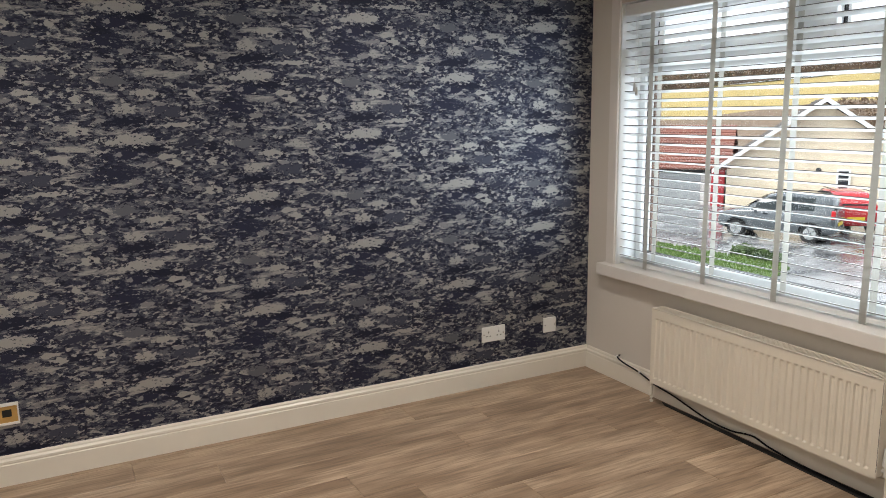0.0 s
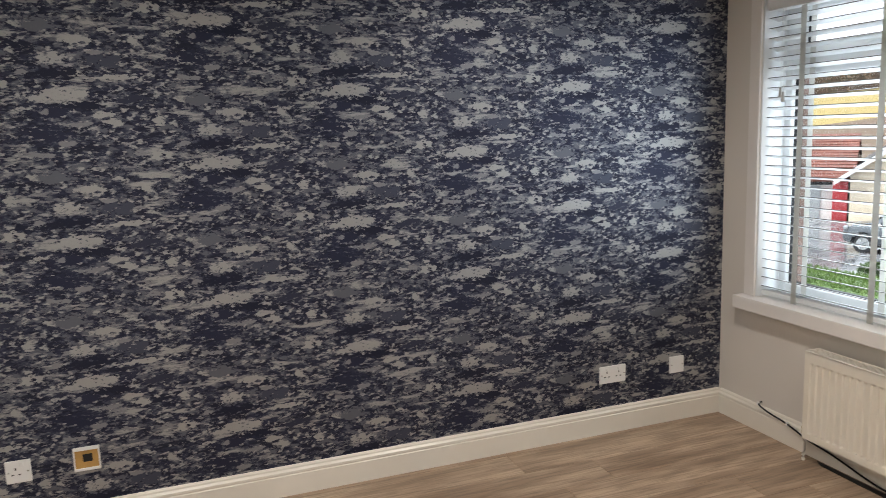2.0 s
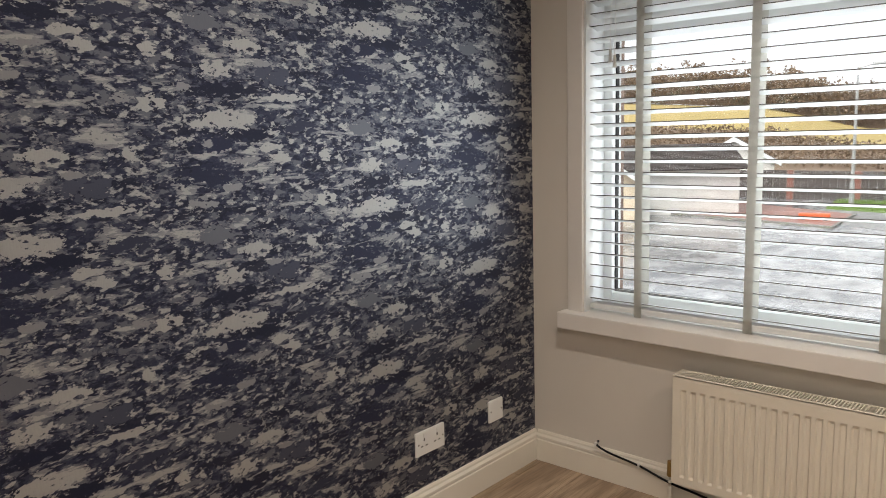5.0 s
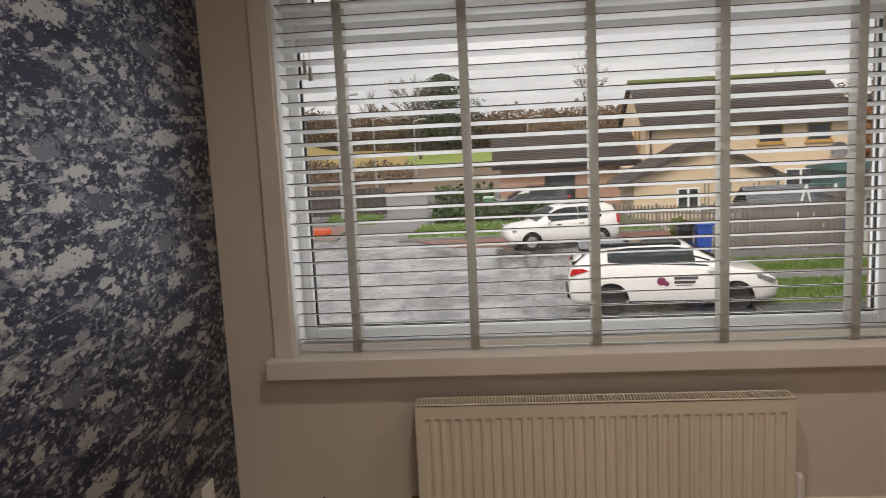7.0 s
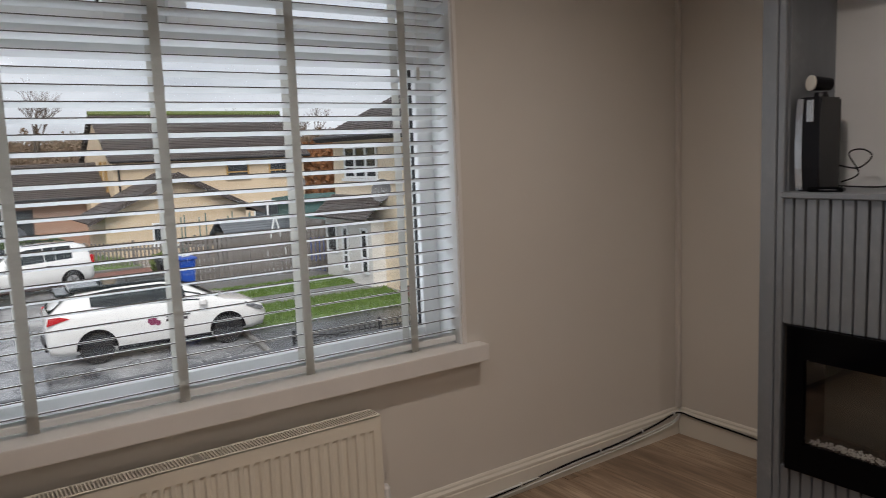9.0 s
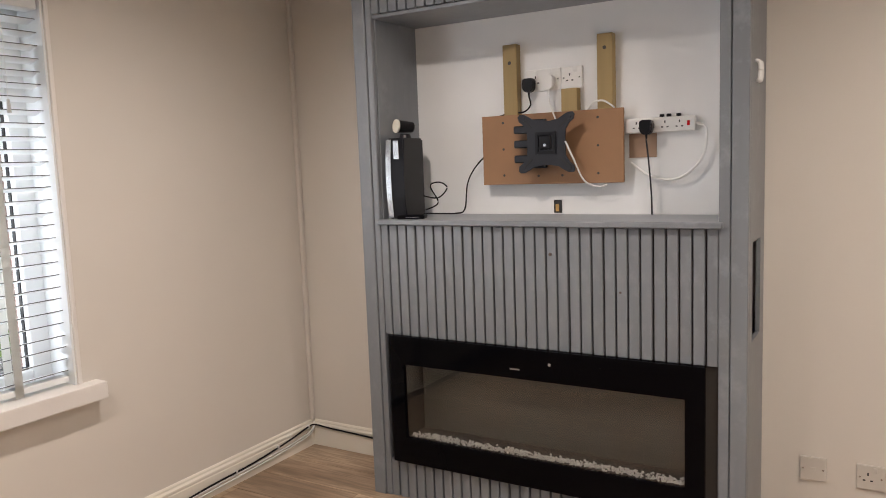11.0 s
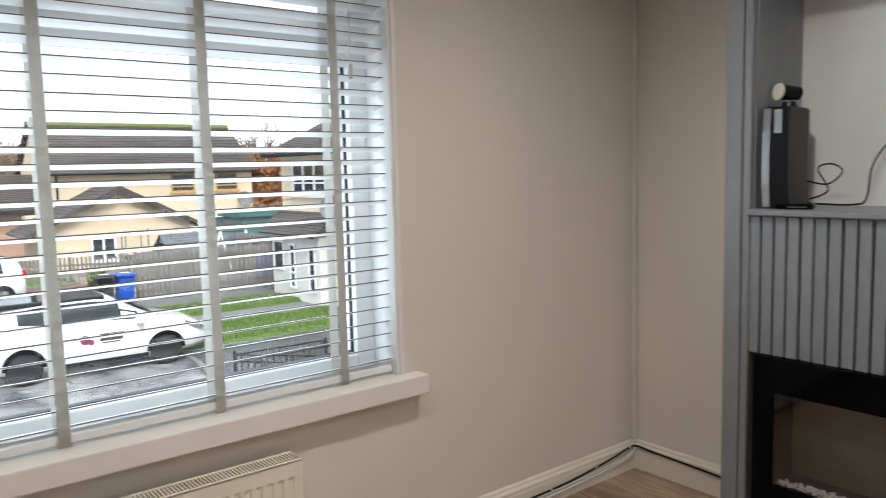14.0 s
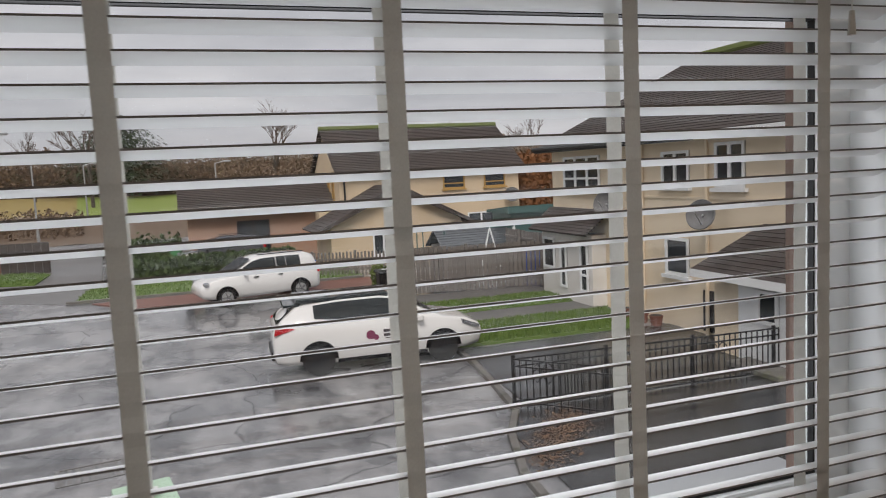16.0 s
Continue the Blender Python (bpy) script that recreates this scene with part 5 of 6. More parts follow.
rng = random.Random(21)
bm = bmesh.new()
for k in range(1800):
    f = rng.random()
    x, y = 4.95 + 1.5 * f + rng.gauss(0, 0.16), 8.0 + 1.8 * f + rng.gauss(0, 0.25)
    own = pose(x + 0.25, y - 0.2, GROUND + 0.032 + rng.uniform(0, 0.02), rng.uniform(-30, 30), rng.uniform(-30, 30), rng.uniform(0, 360))
    s = rng.uniform(0.012, 0.03)
    bm.faces.new([bm.verts.new(own @ Vector(p)) for p in ((-s, 0, 0), (0, -s * 0.6, 0), (s, 0, 0), (0, s * 0.6, 0))])
tagged(link("fallen_leaves", bm, M_LEAVES), "brown fallen leaves gathered along the kerb", "leaves", kind="stuff")
grate = thing("drain_cover", (-0.62, 10.35, GROUND), 8, "square cast-iron drain cover set in the asphalt", "drain cover")
part("frame", wall_with_holes(-0.45, 0.45, -0.35, 0.35, 0.0, 0.008, [(-0.41, 0.41, -0.31, 0.31)], "x"), M_PAVE, grate).matrix_local = pose(0, 0, 0.002, 90, 0, 0)
for k in range(8):
    part("bar", box(-0.40 + k * 0.1, -0.30, 0.001, -0.335 + k * 0.1, 0.30, 0.006), M_PAVE, grate)

# ---- far country: hill field, woods, trees ----
rng = random.Random(31)


HORIZON = ((-80, -0.036, -0.012), (2, -0.036, -0.011), (12, -0.027, -0.006), (18, -0.006, 0.023), (33, 0.012, 0.042), (45, -0.012, 0.026), (85, -0.02, 0.02))
EYE = 1.4


def slope_at(a):
    """The rise of the field's near and far edge, seen from the room, at a bearing in degrees."""
    for (a0, n0, f0), (a1, n1, f1) in zip(HORIZON, HORIZON[1:]):
        if a <= a1:
            f = max(0.0, (a - a0) / (a1 - a0))
            return n0 + (n1 - n0) * f, f0 + (f1 - f0) * f
    return HORIZON[-1][1:]


def far_z(a, r):
    near, far = slope_at(a)
    z80, z120 = EYE + 80 * near, EYE + 120 * far
    if r <= 80:
        return GROUND + (z80 - GROUND) * max(0.0, (r - 60) / 20)
    return z80 + (z120 - z80) * (r - 80) / 40 if r < 120 else z120 + (r - 120) * 0.02


def far_ground(name, yaw0, yaw1, r0, r1, lift, material, label, category):
    bm = bmesh.new()
    cols_ = []
    steps = 96
    for i in range(steps + 1):
        a = yaw0 + (yaw1 - yaw0) * i / steps
        col = []
        for j in range(13):
            r = r0 + (r1 - r0) * j / 12
            z = far_z(a, r) + lift + 0.12 * noise.noise((a * 0.4, r * 0.1, 1.7))
            col.append(bm.verts.new((-math.sin(radians(a)) * r, math.cos(radians(a)) * r, z)))
        cols_.append(col)
    for a, b in zip(cols_, cols_[1:]):
        for j in range(12):
            bm.faces.new((a[j], b[j], b[j + 1], a[j + 1]))
    return tagged(link(name, bm, material, smooth=True), label, category, kind="structure")


far_ground("ground_hill", -75, 85, 78, 220, 0.0, M_FIELD, "rough yellow-brown field rising behind the houses", "field")
far_ground("ground_pasture", -6.0, 6.5, 79, 116, 0.16, M_FIELDGREEN, "strip of green pasture in front of the woods", "field")
def wood_bank():
    """The shaded mass of the wood behind its outer twigs: a bank with an uneven crest."""
    bm = bmesh.new()
    prev = None
    for i in range(541):
        a = -46 + i * 0.2
        crest = 5.2 + 1.6 * noise.noise((a * 0.35, 3.0, 8.0)) + 0.8 * noise.noise((a * 2.1, 5.0, 1.0)) + 0.5 * noise.noise((a * 7.0, 1.0, 2.0))
        row = []
        for j in range(7):
            r = 121 + j * 2.6
            z = far_z(a, r) + crest * math.sin(j / 6 * math.pi / 2) + 0.35 * noise.noise((a * 5.0, j * 1.7, 6.0))
            row.append(bm.verts.new((-math.sin(radians(a)) * r, math.cos(radians(a)) * r, z)))
        if prev:
            for j in range(6):
                bm.faces.new((prev[j], row[j], row[j + 1], prev[j + 1]))
        prev = row
    return tagged(link("wood_bank", bm, M_WOODBANK), "dense brown winter wood filling the hillside", "woods", kind="stuff")


wood_bank()
far_ground("ground_scrub", -75, 85, 60, 79.5, 0.02, M_BRACKEN, "brown winter scrub at the foot of the field", "scrub")


def thicket(bm, rng, count, yaw0, yaw1, r0, r1, hmin, hmax, smin, smax):
    """A feathery mass of twig tufts whose top line wanders."""
    for k in range(count):
        a, r = rng.uniform(yaw0, yaw1), rng.uniform(r0, r1)
        lump = 0.5 + 0.5 * noise.noise((a * 1.3, r * 0.05, 4.0)) + 0.25 * noise.noise((a * 5.0, 2.0, 9.0))
        h = hmin + (hmax - hmin) * min(1.0, max(0.0, lump))
        z = far_z(a, r) + h * rng.random() ** 0.8
        s = rng.uniform(smin, smax)
        m = pose(-math.sin(radians(a)) * r, math.cos(radians(a)) * r, z, rng.uniform(0, 360), rng.uniform(0, 360), rng.uniform(0, 360))
        bm.faces.new([bm.verts.new(m @ Vector(p)) for p in ((-s, -s * 0.4, 0), (s * 0.3, -s * 0.5, 0), (s, s * 0.2, 0), (-s * 0.2, s * 0.6, 0))])


bm = bmesh.new()
thicket(bm, rng, 52000, -45, 62, 120, 140, 3.8, 8.2, 0.14, 0.36)
tagged(link("far_woods", bm, M_BRACKEN), "band of brown leafless winter woodland on the horizon", "woods", kind="stuff")
bm = bmesh.new()
thicket(bm, rng, 11000, 6, 34, 64, 78, 0.4, 1.5, 0.07, 0.2)
thicket(bm, rng, 11000, -26, -3, 70, 90, 3.0, 6.5, 0.1, 0.26)
tagged(link("far_scrub", bm, M_BRACKEN), "brown winter bushes at the field edge", "bushes", kind="stuff")


def bare_tree(loc, height, seed, label, spread=0.5):
    t = thing("bare_tree", loc, 0, label, "tree")
    rng = random.Random(seed)
    trunk, crown = bmesh.new(), bmesh.new()

    def grow(p, way, length, r, depth, bm):
        q = p + way * length
        cyl(p, q, r, r * 0.65, 6 if depth < 2 else 4, bm if depth < 2 else crown)
        if depth >= 5:
            return
        for k in range(3 if depth < 4 else 4):
            axis = Vector((rng.uniform(-1, 1), rng.uniform(-1, 1), rng.uniform(-0.3, 0.5)))
            grow(p + way * length * rng.uniform(0.55, 1.0), (way + axis * spread).normalized(), length * rng.uniform(0.55, 0.78), r * 0.55, depth + 1, bm)

    grow(Vector((0, 0, 0)), Vector((0, 0, 1)), height * 0.36, height * 0.018, 0, trunk)
    part("trunk", trunk, M_BARK, t)
    part("crown", crown, M_TWIG, t, "fine bare twigs")


for k, (yaw, r, h) in enumerate(((6.0, 92, 15), (9.5, 110, 12), (-6.6, 90, 15.5), (-19.5, 95, 12), (-23.0, 80, 10), (-25.5, 92, 11.5), (13.5, 120, 12))):
    a = radians(yaw)
    bare_tree((0.9 - math.sin(a) * r, math.cos(a) * r, -2.2), h, 40 + k, "tall leafless winter tree far behind the houses")


def conifer(loc, height, width, seed):
    t = thing("conifer_tree", loc, 0, "dark green spreading conifer beyond the road", "tree")
    rng = random.Random(seed)
    part("trunk", cyl((0, 0, 0), (0, 0, height * 0.88), height * 0.022, 0.04, 8), M_BARK, t)
    bm = bmesh.new()
    for k in range(6000):
        f = rng.random() ** 0.85
        z = height * (0.10 + 0.84 * f)
        a_ = rng.uniform(0, math.tau)
        reach = (0.7 + width * 0.5 * (1 - f ** 1.7) ** 0.75) * rng.uniform(0.2, 1.12) * (1 + 0.16 * math.sin(z * 3.1 + 1.5 * math.sin(a_ * 3)))
        a = a_
        s = rng.uniform(0.2, 0.5)
        p = Vector((math.cos(a) * reach, math.sin(a) * reach, z - reach * 0.12))
        out_ = Vector((math.cos(a), math.sin(a), rng.uniform(-0.4, 0.3)))
        side = Vector((-math.sin(a), math.cos(a), 0))
        bm.faces.new([bm.verts.new(q) for q in (p - side * s * 0.5, p + out_ * s - Vector((0, 0, 0.15)), p + side * s * 0.5, p + Vector((0, 0, s * 0.35)))])
    part("crown", bm, M_CONIFER, t, "layered dark needle sprays")


conifer((-7.4, 115.0, 0.1), 12.4, 17.0, 5)


def hedge(name, x0, y0, x1, y1, h, material, label, seed, rag=0.12):
    rng = random.Random(seed)
    bm = bmesh.new()
    box(x0 + 0.1, y0 + 0.1, GROUND, x1 - 0.1, y1 - 0.1, GROUND + h - 0.12, 0.1, bm)
    nleaf = int(900 * max(1, (x1 - x0) * h / 4))
    for k in range(min(nleaf, 5000)):
        x, y, z = rng.uniform(x0, x1), rng.uniform(y0, y1), GROUND + rng.uniform(0.0, h)
        if rng.random() < 0.6:
            y = y0 + rng.gauss(0.05, rag * 0.5)
        else:
            z = GROUND + h + rng.gauss(-0.06, rag * 0.5)
        s = rng.uniform(0.04, 0.12)
        m = pose(x, y, z, rng.uniform(0, 360), rng.uniform(0, 360), rng.uniform(0, 360))
        bm.faces.new([bm.verts.new(m @ Vector(p)) for p in ((-s, -s, 0), (s, -s, 0), (s, s, 0), (-s, s, 0))])
    return tagged(link(name, bm, material), label, "hedge")


hedge("hedge", -2.3, 33.6, 5.6, 34.4, 0.85, M_HEDGE, "clipped green garden hedge along the verge", 1)
hedge("hedge", -2.6, 39.0, 0.6, 41.0, 1.15, M_HEDGE, "dark green rounded garden bushes", 2, 0.4)
hedge("beech_hedge", 18.2, 36.5, 22.5, 38.5, 4.4, M_BEECH, "tall copper-brown beech hedge between the houses", 3, 0.5)
hedge("shrub", -11.2, 14.1, -9.9, 14.5, 0.18, M_HEDGE, "low garden shrubs across the street", 4, 0.12)
hedge("shrub", 6.6, 22.6, 6.95, 22.95, 0.9, M_MOSS, "small yellow-green potted shrub by the fence", 5, 0.15)


# ---- houses ----
def roof_slope(a, b, c, d, material, parent, courses=14, step=0.035):
    """Overlapping tile courses on the slope a-b (eave) to d-c (ridge); every course stands a little proud of the one above."""
    a, b, c, d = (Vector(p) for p in (a, b, c, d))
    nrm = (b - a).cross(d - a).normalized()
    if nrm.z < 0:
        nrm = -nrm
    bm = bmesh.new()
    for k in range(courses):
        f0, f1 = k / courses, (k + 1) / courses
        p0, p1, p2, p3 = a.lerp(d, f0), b.lerp(c, f0), b.lerp(c, f1), a.lerp(d, f1)
        lift = nrm * step
        quad = [bm.verts.new(p) for p in (p0 + lift, p1 + lift, p2, p3)]
        low = [bm.verts.new(p) for p in (p0 - nrm * 0.06, p1 - nrm * 0.06)]
        bm.faces.new(quad)
        bm.faces.new((low[0], low[1], quad[1], quad[0]))
    return part("roof_slope", bm, material, parent)


def window_on(parent, u0, u1, z0, z1, plane, axis, out, frame_mat=None, bars=(0.5,), trans=None, sill=True):
    """A house window on a wall plane: dark glass, proud frame, mullions and sill. out: which way the wall faces."""
    frame_mat = frame_mat or M_UPVC

    def b(ua, ub, za, zb, d0, d1):
        lo, hi = sorted((plane + out * d0, plane + out * d1))
        return (ua, lo, za, ub, hi, zb) if axis == "x" else (lo, ua, za, hi, ub, zb)

    w_ = part("window", box(*b(u0, u1, z0, z1, -0.02, 0.012)), M_WINDARK, parent, "dark house window")
    fr = bmesh.new()
    t = 0.07
    for bx in (b(u0, u1, z0, z0 + t, 0.0, 0.05), b(u0, u1, z1 - t, z1, 0.0, 0.05), b(u0, u0 + t, z0 + t, z1 - t, 0.0, 0.05), b(u1 - t, u1, z0 + t, z1 - t, 0.0, 0.05)):
        box(*bx, 0, fr)
    for f in bars:
        c = u0 + (u1 - u0) * f
        box(*b(c - 0.045, c + 0.045, z0 + t, z1 - t, 0.0, 0.048), 0, fr)
    if trans:
        c = z0 + (z1 - z0) * trans
        box(*b(u0 + t, u1 - t, c - 0.03, c + 0.03, 0.0, 0.046), 0, fr)
    part("frame", fr, frame_mat, w_)
    if sill:
        part("sill", box(*b(u0 - 0.08, u1 + 0.08, z0 - 0.09, z0 - 0.005, 0.0, 0.11)), frame_mat, w_)


G = GROUND
# the two-storey house with a gabled front annexe
ha = thing("house", (0, 0, 0), 0, "buff rendered two-storey house with mossy dark roof and gabled annexe", "house", "houses of the street")
X0, X1, Y0, Y1, EV, RD = 8.25, 18.0, 36.0, 43.0, 1.75, 3.95
bm = prism([(Y0, G), (Y1, G), (Y1, EV), ((Y0 + Y1) / 2, RD - 0.1), (Y0, EV)], X0, X1, "x")
part("wall", bm, M_BUFF, ha)
roof_slope((X0 - 0.25, Y0 - 0.4, EV - 0.15), (X1 + 0.25, Y0 - 0.4, EV - 0.15), (X1 + 0.25, (Y0 + Y1) / 2, RD + 0.05), (X0 - 0.25, (Y0 + Y1) / 2, RD + 0.05), M_ROOF, ha, 28, 0.018)
roof_slope((X0 - 0.25, Y1 + 0.4, EV - 0.15), (X1 + 0.25, Y1 + 0.4, EV - 0.15), (X1 + 0.25, (Y0 + Y1) / 2, RD + 0.05), (X0 - 0.25, (Y0 + Y1) / 2, RD + 0.05), M_ROOF, ha, 18, 0.018)
part("ridge", cyl((X0 - 0.25, (Y0 + Y1) / 2, RD + 0.05), (X1 + 0.25, (Y0 + Y1) / 2, RD + 0.05), 0.16, None, 8), M_MOSS, ha, "mossy green ridge tiles")
part("gutter", cyl((X0 - 0.2, Y0 - 0.43, EV - 0.2), (X1 + 0.2, Y0 - 0.43, EV - 0.2), 0.07, None, 8), M_IRON, ha)
part("downpipe", cyl((X0 + 0.25, Y0 - 0.08, G), (X0 + 0.25, Y0 - 0.08, EV - 0.2), 0.05, None, 8), M_IRON, ha)
for u0, u1 in ((13.7, 14.9), (16.0, 17.2)):
    window_on(ha, u0, u1, 0.55, 1.45, Y0, "x", -1, M_RAWWOOD, (), 0.3)
window_on(ha, 37.3, 37.8, 0.2, 1.6, X0, "y", -1, M_RAWWOOD, (), 0.5)
window_on(ha, 38.4, 38.9, 0.2, 1.6, X0, "y", -1, M_RAWWOOD, (), 0.5)
window_on(ha, 15.0, 17.3, -1.9, -0.75, Y0, "x", -1, M_UPVC, (0.33, 0.66))
an = [(7.0, G), (13.2, G), (13.2, -0.75), (10.1, 0.72), (7.0, -0.75)]
part("annexe_wall", prism(an, 32.2, Y0 - 0.01, "y"), M_BUFF, ha)
roof_slope((6.3, 31.8, -1.0), (6.3, Y0, -1.0), (10.1, Y0, 0.95), (10.1, 31.8, 0.95), M_ROOF, ha, 18, 0.018)
roof_slope((13.9, 31.8, -1.0), (13.9, Y0, -1.0), (10.1, Y0, 0.95), (10.1, 31.8, 0.95), M_ROOF, ha, 18, 0.018)
part("barge_board", prism([(6.25, -1.12), (6.25, -0.97), (10.1, 1.0), (13.95, -0.97), (13.95, -1.12), (10.1, 0.68)], 31.76, 31.84, "y"), M_ROOF, ha)
window_on(ha, 8.9, 9.9, -2.2, -1.2, 32.2, "x", -1, M_UPVC, (0.5,))


def dish(loc, r, face, material):
    t = thing("satellite_dish", loc, 0, "grey mesh satellite dish fixed to a house wall", "satellite dish", "satellite dishes")
    bm = bmesh.new()
    bmesh.ops.create_uvsphere(bm, u_segments=20, v_segments=10, radius=r)
    bmesh.ops.delete(bm, geom=[v for v in bm.verts if v.co.z > -r * 0.55], context="VERTS")
    bm.transform(Matrix.Translation((0, 0, r * 0.8)))
    bmesh.ops.solidify(bm, geom=list(bm.faces), thickness=0.02)
    bm.transform(Vector(face).to_track_quat("Z", "Y").to_matrix().to_4x4())
    part("reflector", bm, material, t)
    f = Vector(face).normalized()
    part("feed_arm", cyl((0, 0, -r * 0.6), tuple(f * r * 0.9), 0.015, None, 6), M_GALV, t)
    part("wall_arm", cyl((0, 0, 0), tuple(-f * 0.45), 0.025, None, 6), M_GALV, t)


dish((17.4, Y0 - 0.42, 0.05), 0.5, (-0.3, -1, 0.35), M_DISH)

# bungalow with brick front
hb = thing("bungalow", (0, 0, 0), 0, "low pink-brick bungalow with long dark tiled roof", "house", "houses of the street")
part("wall", prism([(37.5, G), (43, G), (43, 0.15), (40.2, 1.35), (37.5, 0.15)], 1.0, 7.9, "x"), M_PINKBRICK, hb)
roof_slope((0.6, 37.0, -0.05), (8.3, 37.0, -0.05), (8.3, 40.2, 1.6), (0.6, 40.2, 1.6), M_ROOF, hb, 20, 0.018)
roof_slope((0.6, 43.4, -0.05), (8.3, 43.4, -0.05), (8.3, 40.2, 1.6), (0.6, 40.2, 1.6), M_ROOF, hb, 14, 0.018)
part("fascia", box(0.6, 36.95, -0.22, 8.3, 37.05, -0.02), M_IRON, hb)
window_on(hb, 3.3, 4.9, -2.3, -0.5, 37.5, "x", -1, M_ROOF, (0.5,))
part("porch", box(7.2, 36.2, G, 8.2, 37.45, -0.3, 0.02), M_BUFF, hb)

# cream semi-detached houses on the right of the drive
hc = thing("semi_detached_house", (0, 0, 0), 0, "cream rendered two-storey semi-detached house with brown tiled hipped roof", "house", "houses of the street")
FX, CY0, CY1, CE, CR = 12.0, 1.5, 20.4, 1.98, 4.35
part("wall", box(FX, CY0, G, FX + 7, CY1, CE), M_CREAM, hc)
roof_slope((FX - 0.4, CY0, CE), (FX - 0.4, CY1 + 0.4, CE), (FX + 3.4, CY1 - 2.6, CR), (FX + 3.4, CY0, CR), M_ROOF, hc, 36, 0.014)
roof_slope((FX - 0.4, CY1 + 0.4, CE), (FX + 7.4, CY1 + 0.4, CE), (FX + 3.5, CY1 - 2.6, CR), (FX + 3.4, CY1 - 2.6, CR), M_ROOF, hc, 36, 0.014)
part("soffit", box(FX - 0.4, CY0, CE - 0.03, FX + 7.4, CY1 + 0.4, CE - 0.005), M_WHITEWALL, hc)
part("ridge", cyl((FX + 3.4, CY0, CR), (FX + 3.4, CY1 - 2.6, CR), 0.16, None, 8), M_MOSS, hc, "mossy ridge tiles")
part("gutter", cyl((FX - 0.45, 12.9, CE - 0.02), (FX - 0.45, CY1 + 0.4, CE - 0.02), 0.07, None, 8), M_IRON, hc)
part("fascia", box(FX - 0.46, CY0, CE - 0.12, FX - 0.40, 12.9, CE + 0.05), M_UPVC, hc, "white plastic fascia board")
part("fascia", box(FX - 0.43, 12.9, CE - 0.14, FX - 0.40, CY1 + 0.4, CE + 0.02), M_IRON, hc)
window_on(hc, 13.55, 14.6, 0.80, 1.64, FX, "y", -1, M_UPVC, (0.5,))
window_on(hc, 11.72, 12.65, 0.78, 1.76, FX, "y", -1, M_UPVC, (0.5,))
window_on(hc, 17.5, 19.6, 0.68, 1.68, FX, "y", -1, M_UPVC, (0.33, 0.66), 0.35)
window_on(hc, 13.6, 14.5, -1.32, -0.42, FX, "y", -1, M_UPVC, ())
window_on(hc, 8.4, 9.4, 0.80, 1.6, FX, "y", -1, M_UPVC, (0.5,))
part("string_course", box(FX - 0.03, CY0, 0.52, FX, CY1, 0.57), M_CREAM, hc)
for y in (15.4, 12.9):
    part("downpipe", cyl((FX - 0.07, y, G), (FX - 0.07, y, CE - 0.1), 0.045, None, 8), M_CREAM, hc)
part("side_door", box(FX - 0.03, 12.75, G + 0.1, FX + 0.02, 13.1, -1.55), M_IRON, hc)
# first porch
p1 = part("porch_wall", box(11.55, 17.3, G, FX, 20.35, -0.55), M_WHITEWALL, hc)
roof_slope((11.2, 17.0, -0.5), (11.2, 20.6, -0.5), (FX, 20.6, 0.15), (FX, 17.0, 0.15), M_ROOF, hc, 9, 0.015)
window_on(hc, 17.5, 17.95, -2.2, -0.8, 11.55, "y", -1, M_UPVC, (), 0.35, False)
window_on(hc, 18.75, 19.15, -2.2, -0.8, 11.55, "y", -1, M_UPVC, (), 0.35, False)
window_on(hc, 19.5, 20.25, -1.7, -0.75, 11.55, "y", -1, M_UPVC, (), None, False)
# second porch
part("porch_wall", box(11.2, 8.4, G, FX, 11.75, -0.85), M_CREAM, hc)
roof_slope((10.8, 8.2, -0.85), (10.8, 12.0, -0.85), (FX, 11.2, 0.05), (FX, 8.2, 0.05), M_ROOF, hc, 12, 0.015)
part("porch_fascia", box(10.78, 8.2, -1.0, 10.84, 12.0, -0.84), M_UPVC, hc)
part("porch_panel", box(11.165, 8.45, G + 0.02, 11.205, 11.0, -0.9, 0.006), M_UPVC, hc, "white panelled porch front")
part("porch_door", box(11.12, 9.62, G + 0.12, 11.164, 10.62, -0.95, 0.01), M_UPVC, hc, "white front door")
window_on(hc, 9.85, 10.4, -1.75, -1.1, 11.12, "y", -1, M_UPVC, (), None, False)
part("doorstep", box(10.6, 9.3, G, 11.19, 10.7, G + 0.12, 0.02), M_KERB, hc)
dish((FX - 0.45, 12.55, 0.20), 0.42, (-1, -0.5, 0.3), M_DISH)
dish((FX - 0.45, 16.5, 0.35), 0.42, (-1, -0.5, 0.3), M_DISH)
for y in (15.0, 15.6, 14.4):
    t = thing("flower_pot", (11.6, y, GROUND), 0, "terracotta plant pot by the house wall", "plant pot", "pots by the wall")
    part("pot", cyl((0, 0, 0), (0, 0, 0.28), 0.12, 0.17, 14), M_REDPAVE, t)
    part("soil", cyl((0, 0, 0.26), (0, 0, 0.285), 0.14, None, 14), M_BARK, t)

